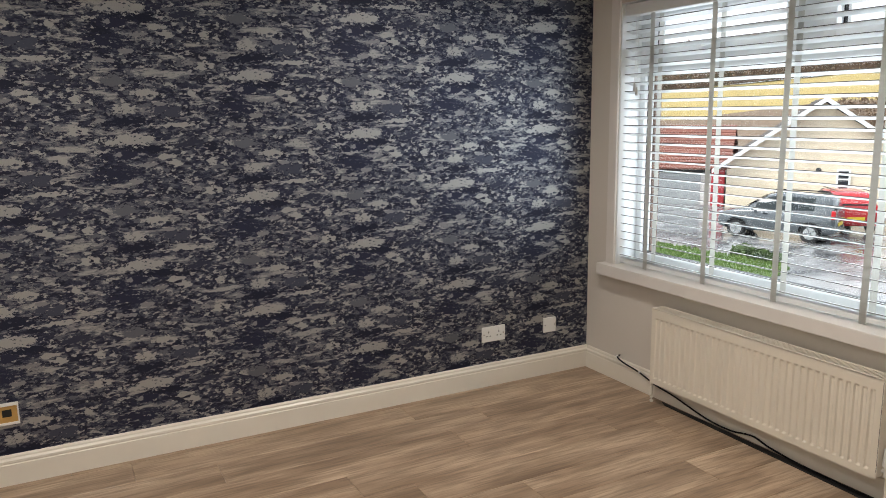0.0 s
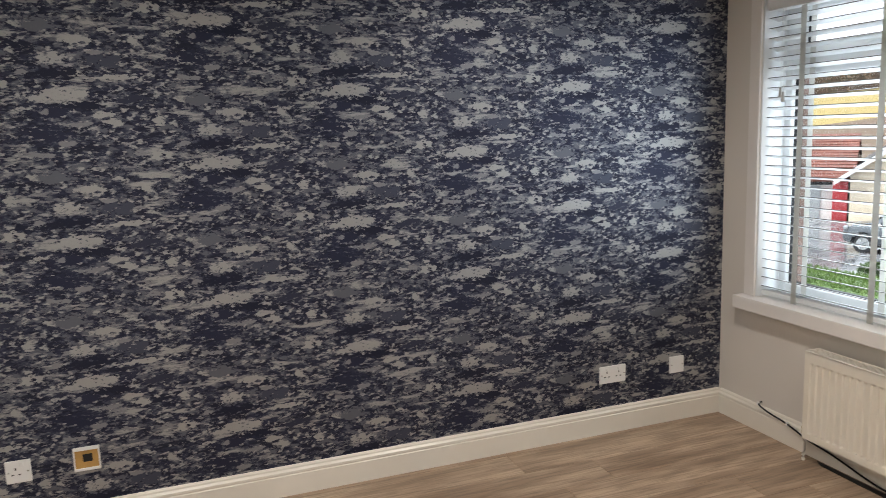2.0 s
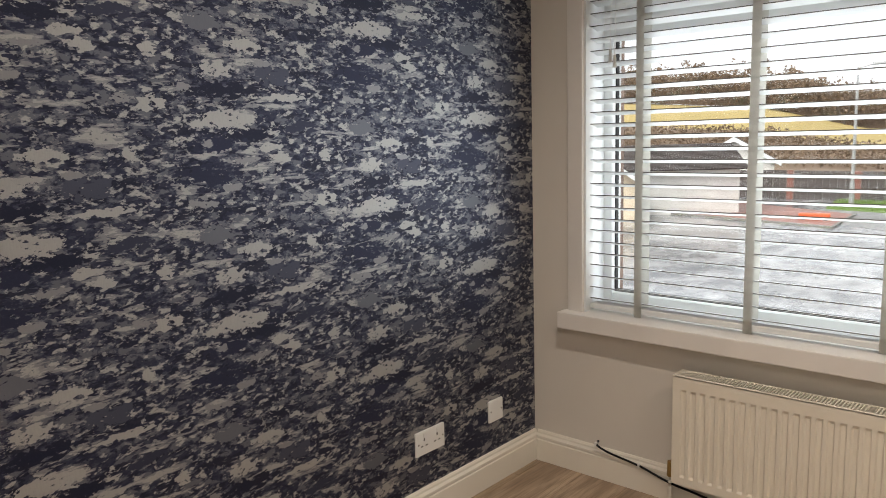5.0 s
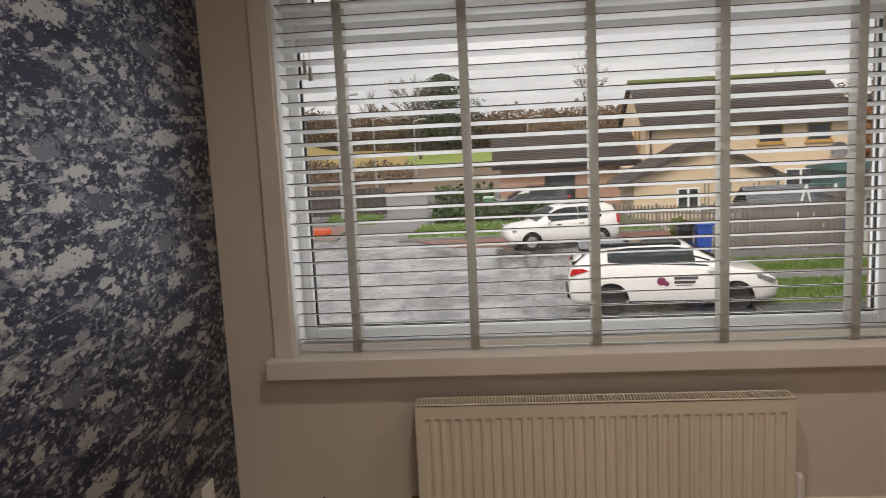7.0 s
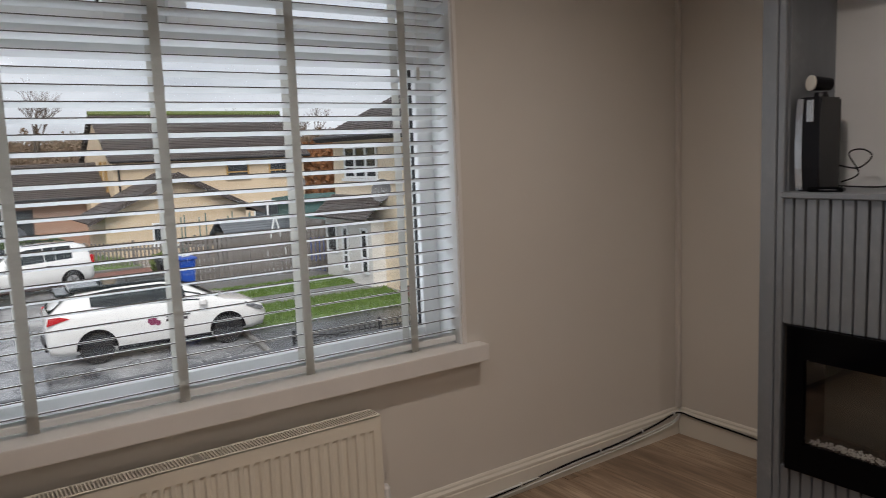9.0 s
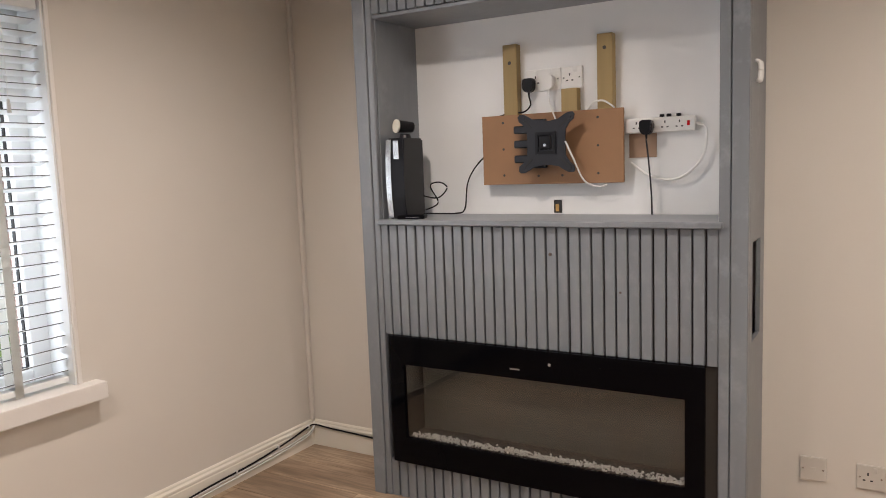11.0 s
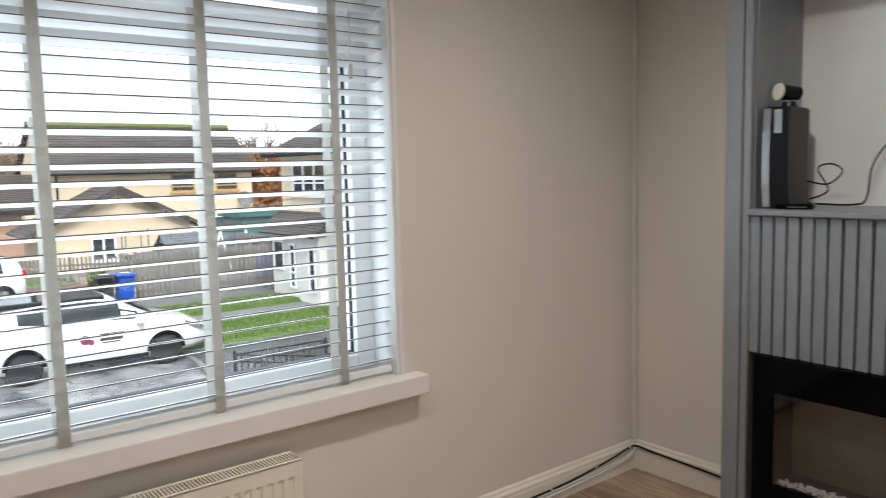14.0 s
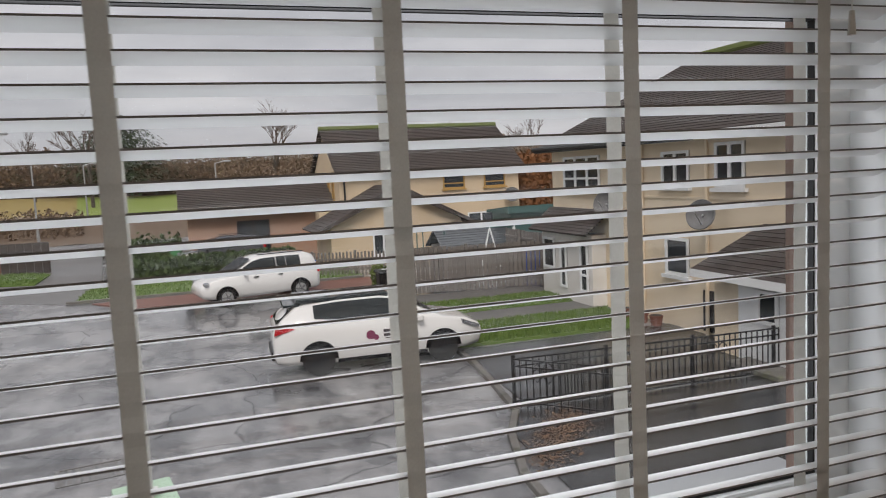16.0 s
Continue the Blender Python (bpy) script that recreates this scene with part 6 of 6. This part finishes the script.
# gabled cottage and red-roofed garage across the street
hd = thing("gabled_cottage", (-16.25, 24.7, 0), math.degrees(math.atan2(0.62, 0.78)), "cream rendered cottage with a broad gable and white barge boards", "house", "houses of the street")
part("wall", prism([(-3.55, G), (3.7, G), (3.7, -0.85), (0, 1.66), (-3.55, -0.75)], 0, 10, "y"), M_CREAM, hd)
roof_slope((-4.05, -0.35, -1.05), (-4.05, 10.3, -1.05), (0, 10.3, 1.85), (0, -0.35, 1.85), M_ROOF, hd, 22, 0.018)
roof_slope((4.05, -0.35, -1.05), (4.05, 10.3, -1.05), (0, 10.3, 1.85), (0, -0.35, 1.85), M_ROOF, hd, 22, 0.018)
part("barge_board", prism([(-4.1, -1.16), (-4.1, -0.98), (0, 1.90), (4.1, -0.98), (4.1, -1.16), (0, 1.70)], -0.42, -0.34, "y"), M_UPVC, hd, "white barge boards")
window_on(hd, 0.55, 1.05, -2.1, -0.95, 0.0, "x", -1, M_UPVC, (), 0.66)
part("vent", cyl((-0.1, -0.03, -1.0), (-0.1, 0.02, -1.0), 0.11, None, 10), M_IRON, hd)
part("rear_block", box(3.7, 3.0, G, 9.0, 7.5, -0.45), M_WHITEWALL, hd)
roof_slope((3.2, 2.6, -0.5), (9.3, 2.6, -0.5), (9.3, 5.2, 0.6), (3.2, 5.2, 0.6), M_ROOF, hd, 22, 0.018)
garage = thing("garage", (-16.25, 24.7, 0), math.degrees(math.atan2(0.62, 0.78)), "low garage with red pantile roof, pale door and red end pillar", "garage", "houses of the street")
part("wall", box(-9.0, 0.4, G, -3.75, 6.0, -1.0), M_WHITEWALL, garage)
part("pillar", box(-4.15, 0.0, G, -3.62, 0.5, -1.05, 0.02), M_REDDOOR, garage, "red painted end pillar")
part("garage_door", box(-7.0, 0.36, G, -4.6, 0.42, -1.25, 0.01), M_GALV, garage, "pale grey up-and-over door")
part("lintel", box(-9.0, 0.30, -1.2, -4.2, 0.4, -1.0), M_IRON, garage)
roof_slope((-9.2, 0.0, -1.0), (-3.4, 0.0, -1.0), (-3.4, 3.4, 0.75), (-9.2, 3.4, 0.75), M_REDROOF, garage, 16, 0.03)
roof_slope((-9.2, 6.6, -1.0), (-3.4, 6.6, -1.0), (-3.4, 3.4, 0.75), (-9.2, 3.4, 0.75), M_REDROOF, garage, 5, 0.06)
hw = thing("white_cottage", (-14.7, 41.5, 0), 20, "small white cottage with dark roof at the junction", "house", "houses of the street")
part("wall", prism([(-2.2, G), (2.2, G), (2.2, -0.6), (0, 0.6), (-2.2, -0.6)], 0, 7, "y"), M_WHITEWALL, hw)
roof_slope((-2.5, -0.3, -0.75), (-2.5, 7.2, -0.75), (0, 7.2, 0.75), (0, -0.3, 0.75), M_ROOF, hw, 14, 0.018)
roof_slope((2.5, -0.3, -0.75), (2.5, 7.2, -0.75), (0, 7.2, 0.75), (0, -0.3, 0.75), M_ROOF, hw, 14, 0.018)
part("barge_board", prism([(-2.55, -0.9), (-2.55, -0.7), (0, 0.8), (2.55, -0.7), (2.55, -0.9), (0, 0.55)], -0.36, -0.30, "y"), M_UPVC, hw)

# ---- fences and railings ----
def board_fence(xa, ya, xb, yb, h, label, board=0.12, gap=0.03):
    d, ang = math.hypot(xb - xa, yb - ya), math.degrees(math.atan2(yb - ya, xb - xa))
    t = thing("board_fence", (xa, ya, GROUND), ang, label, "fence", "garden fences")
    rng = random.Random(int(xa * 10))
    first_ = None
    k = 0
    while (k + 1) * (board + gap) < d:
        m = pose(k * (board + gap), 0, rng.uniform(-0.02, 0.02), 0, rng.uniform(-0.6, 0.6), 0)
        if first_ is None:
            first_ = part("board", box(0, -0.012, 0.04, board, 0.012, h, 0.004), M_FENCE, t)
            first_.matrix_local = m
        else:
            child_of(first_.data, "board", t, m)
        k += 1
    for z in (0.3, h - 0.3):
        part("rail", box(0, 0.013, z - 0.04, d, 0.05, z + 0.04), M_FENCE, t)
    for q in range(int(d / 1.8) + 1):
        part("post", box(q * 1.8, 0.05, 0, q * 1.8 + 0.09, 0.14, h + 0.05), M_FENCE, t)


board_fence(7.9, 22.7, 13.4, 21.6, 1.55, "weathered grey vertical board fence behind the lawn")
board_fence(5.6, 29.5, 9.6, 27.6, 1.0, "low weathered picket fence round a front garden", 0.08, 0.07)
board_fence(13.2, 22.2, 13.4, 27.5, 1.6, "weathered grey board fence running back")
pl = thing("plum_fence", (-9.4, 40.5, GROUND), -4, "dark plum-stained timber screen fence", "fence", "garden fences")
for k in range(24):
    part("board", box(-5.0 + k * 0.37, 0, 0.0, -4.65 + k * 0.37, 0.04, 1.55, 0.005), M_REDROOF if k % 9 == 8 else M_ROOF, pl)


def railing(xa, ya, xb, yb, h, label):
    d, ang = math.hypot(xb - xa, yb - ya), math.degrees(math.atan2(yb - ya, xb - xa))
    t = thing("iron_railing", (xa, ya, GROUND + 0.03), ang, label, "railing", "iron railings")
    for z in (0.1, h - 0.12, h):
        part("rail", box(0, -0.012, z - 0.012, d, 0.012, z + 0.012), M_IRON, t)
    nb = int(d / 0.115)
    bar = None
    for k in range(nb + 1):
        m = pose(k * d / nb, 0, 0)
        if bar is None:
            bar = part("bar", box(-0.009, -0.009, 0.0, 0.009, 0.009, h), M_IRON, t)
        else:
            child_of(bar.data, "bar", t, m)
    for k in range(int(d / 1.7) + 1):
        x = min(k * 1.7, d)
        part("post", box(x - 0.025, -0.025, 0, x + 0.025, 0.025, h + 0.06), M_IRON, t)
        for s in (0.42, 0.62):
            if x + s < d:
                part("scroll", tube([(x + s, 0.0, h - 0.36), (x + s + 0.09, 0.0, h - 0.24), (x + s, 0.0, h - 0.14), (x + s - 0.09, 0, h - 0.24), (x + s, 0, h - 0.36)], 0.009, 5, 5), M_IRON, t)


railing(5.9, 10.2, 11.1, 9.85, 0.82, "black iron railing with scrolls along the drive")
railing(5.9, 10.2, 7.1, 8.9, 0.82, "black iron railing turning along the forecourt")


# ---- lamp posts, bins, clutter ----
def lamp_post(loc, h, label):
    t = thing("lamp_post", loc, 0, label, "street lamp", "lamp posts")
    part("pole", cyl((0, 0, 0), (0, 0, h), 0.09, 0.05, 10), M_GALV, t)
    part("base", cyl((0, 0, 0), (0, 0, 1.1), 0.12, 0.11, 10), M_GALV, t)
    part("bracket", cyl((0, 0, h - 0.05), (0.7, 0, h + 0.12), 0.035, None, 8), M_GALV, t)
    part("lantern", box(0.6, -0.12, h + 0.05, 1.2, 0.12, h + 0.18, 0.03), M_GALV, t)


lamp_post((-7.6, 38.0, GROUND), 6.6, "tall pale street lamp at the junction")
lamp_post((-9.6, 62.0, GROUND), 6.2, "pale street lamp further along the road")
lamp_post((-7.2, 72.0, GROUND), 6.2, "pale street lamp beside the field")
lamp_post((3.4, 60.0, GROUND), 5.6, "pale street lamp behind the bungalow")


def bin_(loc, rz, material, label):
    t = thing("wheelie_bin", loc, rz, label, "bin", "wheelie bins")
    bm = box(-0.24, -0.28, 0.08, 0.24, 0.28, 0.95)
    for v in bm.verts:
        if v.co.z < 0.5:
            v.co.x *= 0.82
            v.co.y = v.co.y * 0.8 + 0.02
    bmesh.ops.bevel(bm, geom=list(bm.edges), offset=0.03, segments=2, affect="EDGES")
    part("body", bm, material, t)
    lid = box(-0.28, -0.33, 0.95, 0.28, 0.32, 1.02, 0.025, seg=2)
    for v in lid.verts:
        if v.co.z > 0.99:
            v.co.z += 0.05 * (1 - (v.co.y / 0.33) ** 2)
    ld = part("lid", lid, M_BINLID if material is M_BINGREEN else material, t)
    part("label_patch", box(-0.12, -0.18, 1.055, 0.12, 0.02, 1.065), M_WHITEPL, ld)
    part("handle", cyl((-0.2, 0.33, 0.96), (0.2, 0.33, 0.96), 0.018, None, 8), material, t)
    for x in (-0.2, 0.2):
        part("wheel", cyl((x - 0.03, 0.22, 0.1), (x + 0.03, 0.22, 0.1), 0.1, None, 14), M_TYRE, t)


bin_((0.35, 6.6, GROUND), 10, M_BINGREEN, "green wheelie bin with pale sticker standing in the street")
bin_((-0.92, 6.5, GROUND), -6, M_BINGREEN, "green wheelie bin standing near another in the street")
bin_((7.35, 21.9, GROUND), 0, M_BINBLUE, "bright blue wheelie bin by the board fence")
bin_((6.75, 21.9, GROUND), 0, M_BLACK, "black wheelie bin next to the blue one")
bin_((5.0, 26.8, GROUND), 15, M_BINBLUE, "blue wheelie bin behind the parked white car")
bin_((0.35, 37.0, GROUND), 0, M_BINGREEN, "green wheelie bin by the garden bushes")
bin_((12.9, 24.0, GROUND), 0, M_BINBLUE, "blue wheelie bin behind the fence")
shed = thing("garden_shed", (15.2, 29.0, GROUND), 0, "small green painted garden shed with felt roof", "shed")
part("wall", box(-1.3, -1.0, 0, 1.3, 1.0, 2.2), M_GREENSHED, shed)
part("roof", prism([(-1.2, 2.15), (1.2, 2.15), (1.2, 2.25), (-1.2, 2.45)], -1.5, 1.5, "x"), M_GREENSHED, shed)
swing = thing("swing_frame", (12.2, 27.5, GROUND), 0, "white tubular garden swing frame behind the fence", "swing")
for x in (0.5, 1.6):
    for dx in (-0.42, 0.42):
        part("leg", cyl((x + dx, 0, 0.0), (x, 0, 1.68), 0.035, None, 8), M_UPVC, swing)
part("crossbar", cyl((0.35, 0, 1.66), (1.75, 0, 1.66), 0.03, None, 8), M_GREENSHED, swing)
cover = thing("garden_cover", (13.4, 28.6, GROUND), 0, "dark slate-grey pitched garden store roof behind the fence", "store")
part("wall", box(-2.6, -0.9, 0, 2.6, 0.9, 1.0), M_FENCE, cover)
roof_slope((-2.8, -1.1, 0.92), (2.8, -1.1, 0.92), (2.8, 0, 1.62), (-2.8, 0, 1.62), M_CARGREY, cover, 8, 0.012)
roof_slope((-2.8, 1.1, 0.92), (2.8, 1.1, 0.92), (2.8, 0, 1.62), (-2.8, 0, 1.62), M_CARGREY, cover, 8, 0.012)
tram = thing("trampoline", (11.0, 29.8, GROUND), 0, "round garden trampoline with dark safety net", "trampoline")
for k in range(8):
    a = k * math.tau / 8
    part("pole", cyl((1.5 * math.cos(a), 1.5 * math.sin(a), 0), (1.5 * math.cos(a), 1.5 * math.sin(a), 1.75), 0.025, None, 6), M_GREENSHED, tram)
part("bed", cyl((0, 0, 0.62), (0, 0, 0.68), 1.5, None, 24), M_BLACK, tram)
barrier = thing("road_barrier", (-7.4, 31.2, GROUND), 12, "orange plastic road barrier lying at the kerb", "barrier")
part("panel", box(-0.6, -0.18, 0.02, 0.6, 0.18, 0.3, 0.05, seg=2), M_ORANGE, barrier)
part("foot", box(-0.5, -0.3, 0, -0.35, 0.3, 0.06, 0.02), M_BLACK, barrier)
part("foot", box(0.35, -0.3, 0, 0.5, 0.3, 0.06, 0.02), M_BLACK, barrier)


# ---- cars ----
def car(name, loc, rz, paint, stations, wheels, wheel_r, label, glass_rows, extras=None):
    """A car facing local +x. Stations from tail to nose: x, half width, sill z, belt z, top z, half width at the top."""
    t = thing(name, loc, rz, label, "car", "parked cars")
    body, glass = bmesh.new(), bmesh.new()
    sect = []
    for x, hw_, z0, zb, zt, tw in stations:
        roof = zt - zb > 0.06
        ring = [(hw_ * 0.90, z0), (hw_ * 0.985, z0 + 0.10), (hw_, z0 + (zb - z0) * 0.55), (hw_ * 0.965, zb - 0.03), (hw_ * 0.93, zb)]
        ring += [(tw + (hw_ * 0.93 - tw) * 0.45, zb + (zt - zb) * 0.55), (tw, zt - 0.06), (tw * 0.75, zt - 0.012), (0, zt)] if roof else [(tw, zb + 0.012), (tw * 0.85, zb + 0.02), (tw * 0.5, zb + 0.03), (0, zt)]
        full = [(y, z) for y, z in ring] + [(-y, z) for y, z in reversed(ring[:-1])]
        sect.append([body.verts.new((x, y, z)) for y, z in full])
    nr = len(sect[0])
    for a, b in zip(sect, sect[1:]):
        for k in range(nr - 1):
            body.faces.new((a[k], a[k + 1], b[k + 1], b[k]))
        body.faces.new((a[nr - 1], a[0], b[0], b[nr - 1]))
    body.faces.new(sect[0])
    body.faces.new(sect[-1])
    # wheel housings
    bmesh.ops.recalc_face_normals(body, faces=body.faces)

    def gquad(i, j, f0, f1, inset=0.0):
        for s in (0, 1):
            idx = (lambda k: k if s == 0 else nr - 1 - k)
            a0, a1, b0, b1 = (Vector(sect[i][idx(4)].co), Vector(sect[i][idx(6)].co), Vector(sect[j][idx(4)].co), Vector(sect[j][idx(6)].co))
            am, bmid = Vector(sect[i][idx(5)].co), Vector(sect[j][idx(5)].co)
            off = Vector((0, 0.008 if s == 0 else -0.008, 0.002))
            up = 0.07
            pts = []
            for f in (f0, f1):
                lo, mi, hi = a0.lerp(b0, f), am.lerp(bmid, f), a1.lerp(b1, f)
                pts.append((lo.lerp(mi, up * 2) + off, mi + off, mi.lerp(hi, 0.86) + off))
            v = [[glass.verts.new(p) for p in row] for row in pts]
            for k in (0, 1):
                glass.faces.new((v[0][k], v[1][k], v[1][k + 1], v[0][k + 1]))

    for i, j, f0, f1 in glass_rows:
        gquad(i, j, f0, f1)
    shell = part("body", body, paint, t, smooth=False)
    for p in shell.data.polygons:
        p.use_smooth = True
    part("side_glass", glass, M_CARGLASS, t, "dark tinted side windows")
    return t, stations


def pane_across(t, xa, za, ya, xb, zb, yb, name="windscreen", lift=0.012):
    bm = bmesh.new()
    d = Vector((xb - xa, 0, zb - za)).normalized()
    n = Vector((-d.z, 0, d.x))
    if n.z < 0:
        n = -n
    v = [bm.verts.new(Vector(p) + n * lift) for p in ((xa, -ya, za), (xa, ya, za), (xb, yb, zb), (xb, -yb, zb))]
    bm.faces.new(v)
    bmesh.ops.solidify(bm, geom=list(bm.faces), thickness=0.006)
    part(name, bm, M_CARGLASS, t)


def wheels_on(t, xs, half, r, dark=False):
    for x in xs:
        for s in (-1, 1):
            bm = bmesh.new()
            cyl((x, s * (half - 0.19), r), (x, s * half, r), r, None, 28, bm)
            bmesh.ops.bevel(bm, geom=[e for e in bm.edges if len(e.link_faces) == 2 and e.calc_face_angle(0) > 1], offset=0.03, segments=2, affect="EDGES")
            w_ = part("wheel", bm, M_TYRE, t)
            rim_ = bmesh.new()
            cyl((x, s * (half - 0.02), r), (x, s * (half + 0.004), r), r * 0.66, r * 0.62, 24, rim_)
            part("rim", rim_, M_IRON if dark else M_GALV, w_)
            sp_ = bmesh.new()
            for k in range(5):
                a = k * math.tau / 5 + 0.3
                m = Matrix.Translation((x, s * (half + 0.008), r)) @ Matrix.Rotation(a, 4, "Y")
                box(-0.022, -0.008, 0.0, 0.022, 0.008, r * 0.6, 0, sp_, m)
            part("spokes", sp_, M_SILVER if not dark else M_STEEL, w_)
            arch = bmesh.new()
            for q in range(13):
                a0, a1 = math.pi * q / 13, math.pi * (q + 1) / 13
                ro, ri = r * 1.19, r * 0.9
                y = s * (half + 0.002)
                arch.faces.new([arch.verts.new((x + math.cos(a) * rr, y, r + math.sin(a) * rr)) for a, rr in ((a0, ri), (a0, ro), (a1, ro), (a1, ri))])
            bmesh.ops.solidify(arch, geom=list(arch.faces), thickness=0.01)
            part("wheel_arch", arch, M_BLACK, t)


HATCH = [(-2.22, 0.68, 0.42, 0.88, 0.92, 0.6), (-2.17, 0.84, 0.3, 1, 1.05, 0.66), (-2.02, 0.87, 0.26, 1.06, 1.22, 0.6), (-1.7, 0.885, 0.24, 1.18, 1.45, 0.58), (-0.9, 0.89, 0.22, 1.08, 1.53, 0.6), (0, 0.89, 0.22, 1.04, 1.54, 0.61), (0.35, 0.89, 0.22, 1.025, 1.49, 0.6), (0.95, 0.885, 0.22, 1.01, 1.19, 0.66), (1.32, 0.88, 0.24, 0.95, 0.99, 0.74), (1.85, 0.84, 0.26, 0.87, 0.91, 0.66), (2.14, 0.76, 0.3, 0.74, 0.77, 0.55), (2.25, 0.6, 0.42, 0.6, 0.62, 0.45)]
leafcar, _ = car("electric_hatchback", (4.66, 14.78, GROUND), -3.2, M_CARWHITE, HATCH, None, 0.32, "white electric hatchback with lettered doors parked facing the drive", [(3, 4, 0.4, 1.0), (4, 5, 0.0, 1.0), (5, 6, 0.0, 1.0), (6, 7, 0.0, 0.75)])
wheels_on(leafcar, (-1.33, 1.30), 0.897, 0.33, True)
pane_across(leafcar, 1.22, 1.03, 0.70, 0.42, 1.49, 0.56)
pane_across(leafcar, -2.13, 1.08, 0.60, -1.74, 1.42, 0.52, "rear_window")
part("roof_panel", box(-1.72, -0.57, 1.46, 0.22, 0.57, 1.556, 0.03, seg=2), M_CARGLASS, leafcar, "dark glossy roof")
part("rear_spoiler", box(-1.98, -0.55, 1.40, -1.62, 0.55, 1.45, 0.02), M_CARGLASS, leafcar)
for s in (-1, 1):
    part("tail_lamp", prism([(-2.2, 0.9), (-1.78, 1.0), (-1.95, 1.06), (-2.16, 1.04)], s * 0.80, s * 0.872, "y"), M_REDLENS, leafcar, "red tail lamp")
    part("headlamp", prism([(1.75, 0.78), (2.12, 0.66), (2.12, 0.72), (1.72, 0.88)], s * 0.74, s * 0.855, "y"), M_SILVER, leafcar, "clear headlamp")
    part("door_mirror", box(0.72, s * 0.96 - 0.09, 0.94, 0.86, s * 0.96 + 0.09, 1.08, 0.03), M_CARWHITE, leafcar)
    part("sill_trim", box(-0.95, s * 0.865 - 0.02, 0.23, 0.95, s * 0.865 + 0.02, 0.31, 0.01), M_BLACK, leafcar)
part("rear_bumper", box(-2.26, -0.62, 0.34, -2.16, 0.62, 0.52, 0.02), M_BLACK, leafcar)
part("logo", cyl((0.05 - 0.30, -0.886, 0.74), (0.05 - 0.30, -0.898, 0.74), 0.10, None, 7), M_MAGENTA, leafcar, "magenta round door emblem")
part("logo_petal", cyl((-0.14, -0.886, 0.68), (-0.14, -0.897, 0.68), 0.06, None, 7), M_MAGENTA, leafcar)
for k, (x0, x1, z) in enumerate(((0.02, 0.52, 0.80), (0.02, 0.46, 0.71), (0.06, 0.40, 0.645))):
    hgt = 0.028 if k < 2 else 0.008
    part("lettering_bar", box(x0, -0.899, z - hgt, x1, -0.887, z + hgt), M_INK, leafcar, "dark lettering on the door")

SANDERO = [(-2.0, 0.64, 0.45, 0.85, 0.88, 0.6), (-1.96, 0.80, 0.32, 0.98, 1.05, 0.66), (-1.82, 0.83, 0.28, 1.02, 1.44, 0.58), (-1.55, 0.84, 0.26, 1.01, 1.52, 0.60), (-0.8, 0.845, 0.25, 0.98, 1.54, 0.61), (0.0, 0.845, 0.25, 0.96, 1.53, 0.61), (0.3, 0.84, 0.25, 0.95, 1.46, 0.59),
           (0.82, 0.84, 0.25, 0.94, 1.18, 0.64), (1.15, 0.83, 0.26, 0.93, 0.98, 0.70), (1.7, 0.80, 0.28, 0.85, 0.90, 0.64), (1.96, 0.72, 0.32, 0.72, 0.75, 0.52), (2.05, 0.58, 0.42, 0.6, 0.62, 0.42)]


def small_car(loc, rz, paint, label, k=1.0, low=1.0):
    """A five-door hatchback; k scales its length and width, low its height."""
    stations = [(x * k, hw_ * k, z0, zb * low, zt * low, tw * k) for x, hw_, z0, zb, zt, tw in SANDERO]
    t, _ = car("hatchback_car", loc, rz, paint, stations, None, 0.31, label, [(3, 4, 0.3, 0.98), (4, 5, 0.0, 0.40), (4, 5, 0.43, 1.0), (5, 6, 0.0, 1.0), (6, 7, 0.0, 0.66)])
    wheels_on(t, (-1.24 * k, 1.28 * k), stations[4][1] + 0.008, 0.31 * low)
    pane_across(t, 1.06 * k, 1.03 * low, 0.66 * k, 0.36 * k, 1.45 * low, 0.54 * k)
    pane_across(t, -1.95 * k, 1.07 * low, 0.6 * k, -1.70 * k, 1.46 * low, 0.5 * k, "rear_window")
    for s in (-1, 1):
        part("tail_lamp", box(-2.0 * k, s * 0.74 * k - 0.07, 0.80 * low, -1.88 * k, s * 0.74 * k + 0.07, 1.08 * low, 0.02), M_REDLENS, t, "red tail lamp")
        part("headlamp", box(1.80 * k, s * 0.68 * k - 0.11, 0.70 * low, 1.96 * k, s * 0.68 * k + 0.11, 0.84 * low, 0.03), M_SILVER, t, "clear headlamp")
        part("door_mirror", box(0.62 * k, s * 0.92 * k - 0.08, 0.95 * low, 0.74 * k, s * 0.92 * k + 0.08, 1.07 * low, 0.03), paint, t)
        part("roof_rail", cyl((-1.5 * k, s * 0.55 * k, 1.56 * low), (0.1 * k, s * 0.55 * k, 1.56 * low), 0.016, None, 6), M_BLACK, t)
        for x in (-0.55, 0.28):
            part("door_handle", box((x - 0.08) * k, s * 0.843 * k - 0.018, 0.86 * low, (x + 0.08) * k, s * 0.843 * k + 0.018, 0.89 * low, 0.006), M_BLACK, t)
    part("number_plate", box(-2.02 * k, -0.26, 0.55 * low, -1.995 * k, 0.26, 0.66 * low), M_YELLOW, t, "yellow number plate")
    return t


small_car((3.05, 25.0, GROUND + 0.02), 194, M_CARWHITE, "white small hatchback parked on the red driveway")
small_car((2.4, 35.9, GROUND), 182, M_CARDARK, "dark grey small car parked before the bungalow")
small_car((-12.75, 17.95, GROUND), 202, M_CARGREY, "grey sport utility car parked across the street", 0.88, 0.95)
small_car((-13.0, 21.2, GROUND), 142, M_CARRED, "red small hatchback parked behind the grey car", 0.88, 0.9)
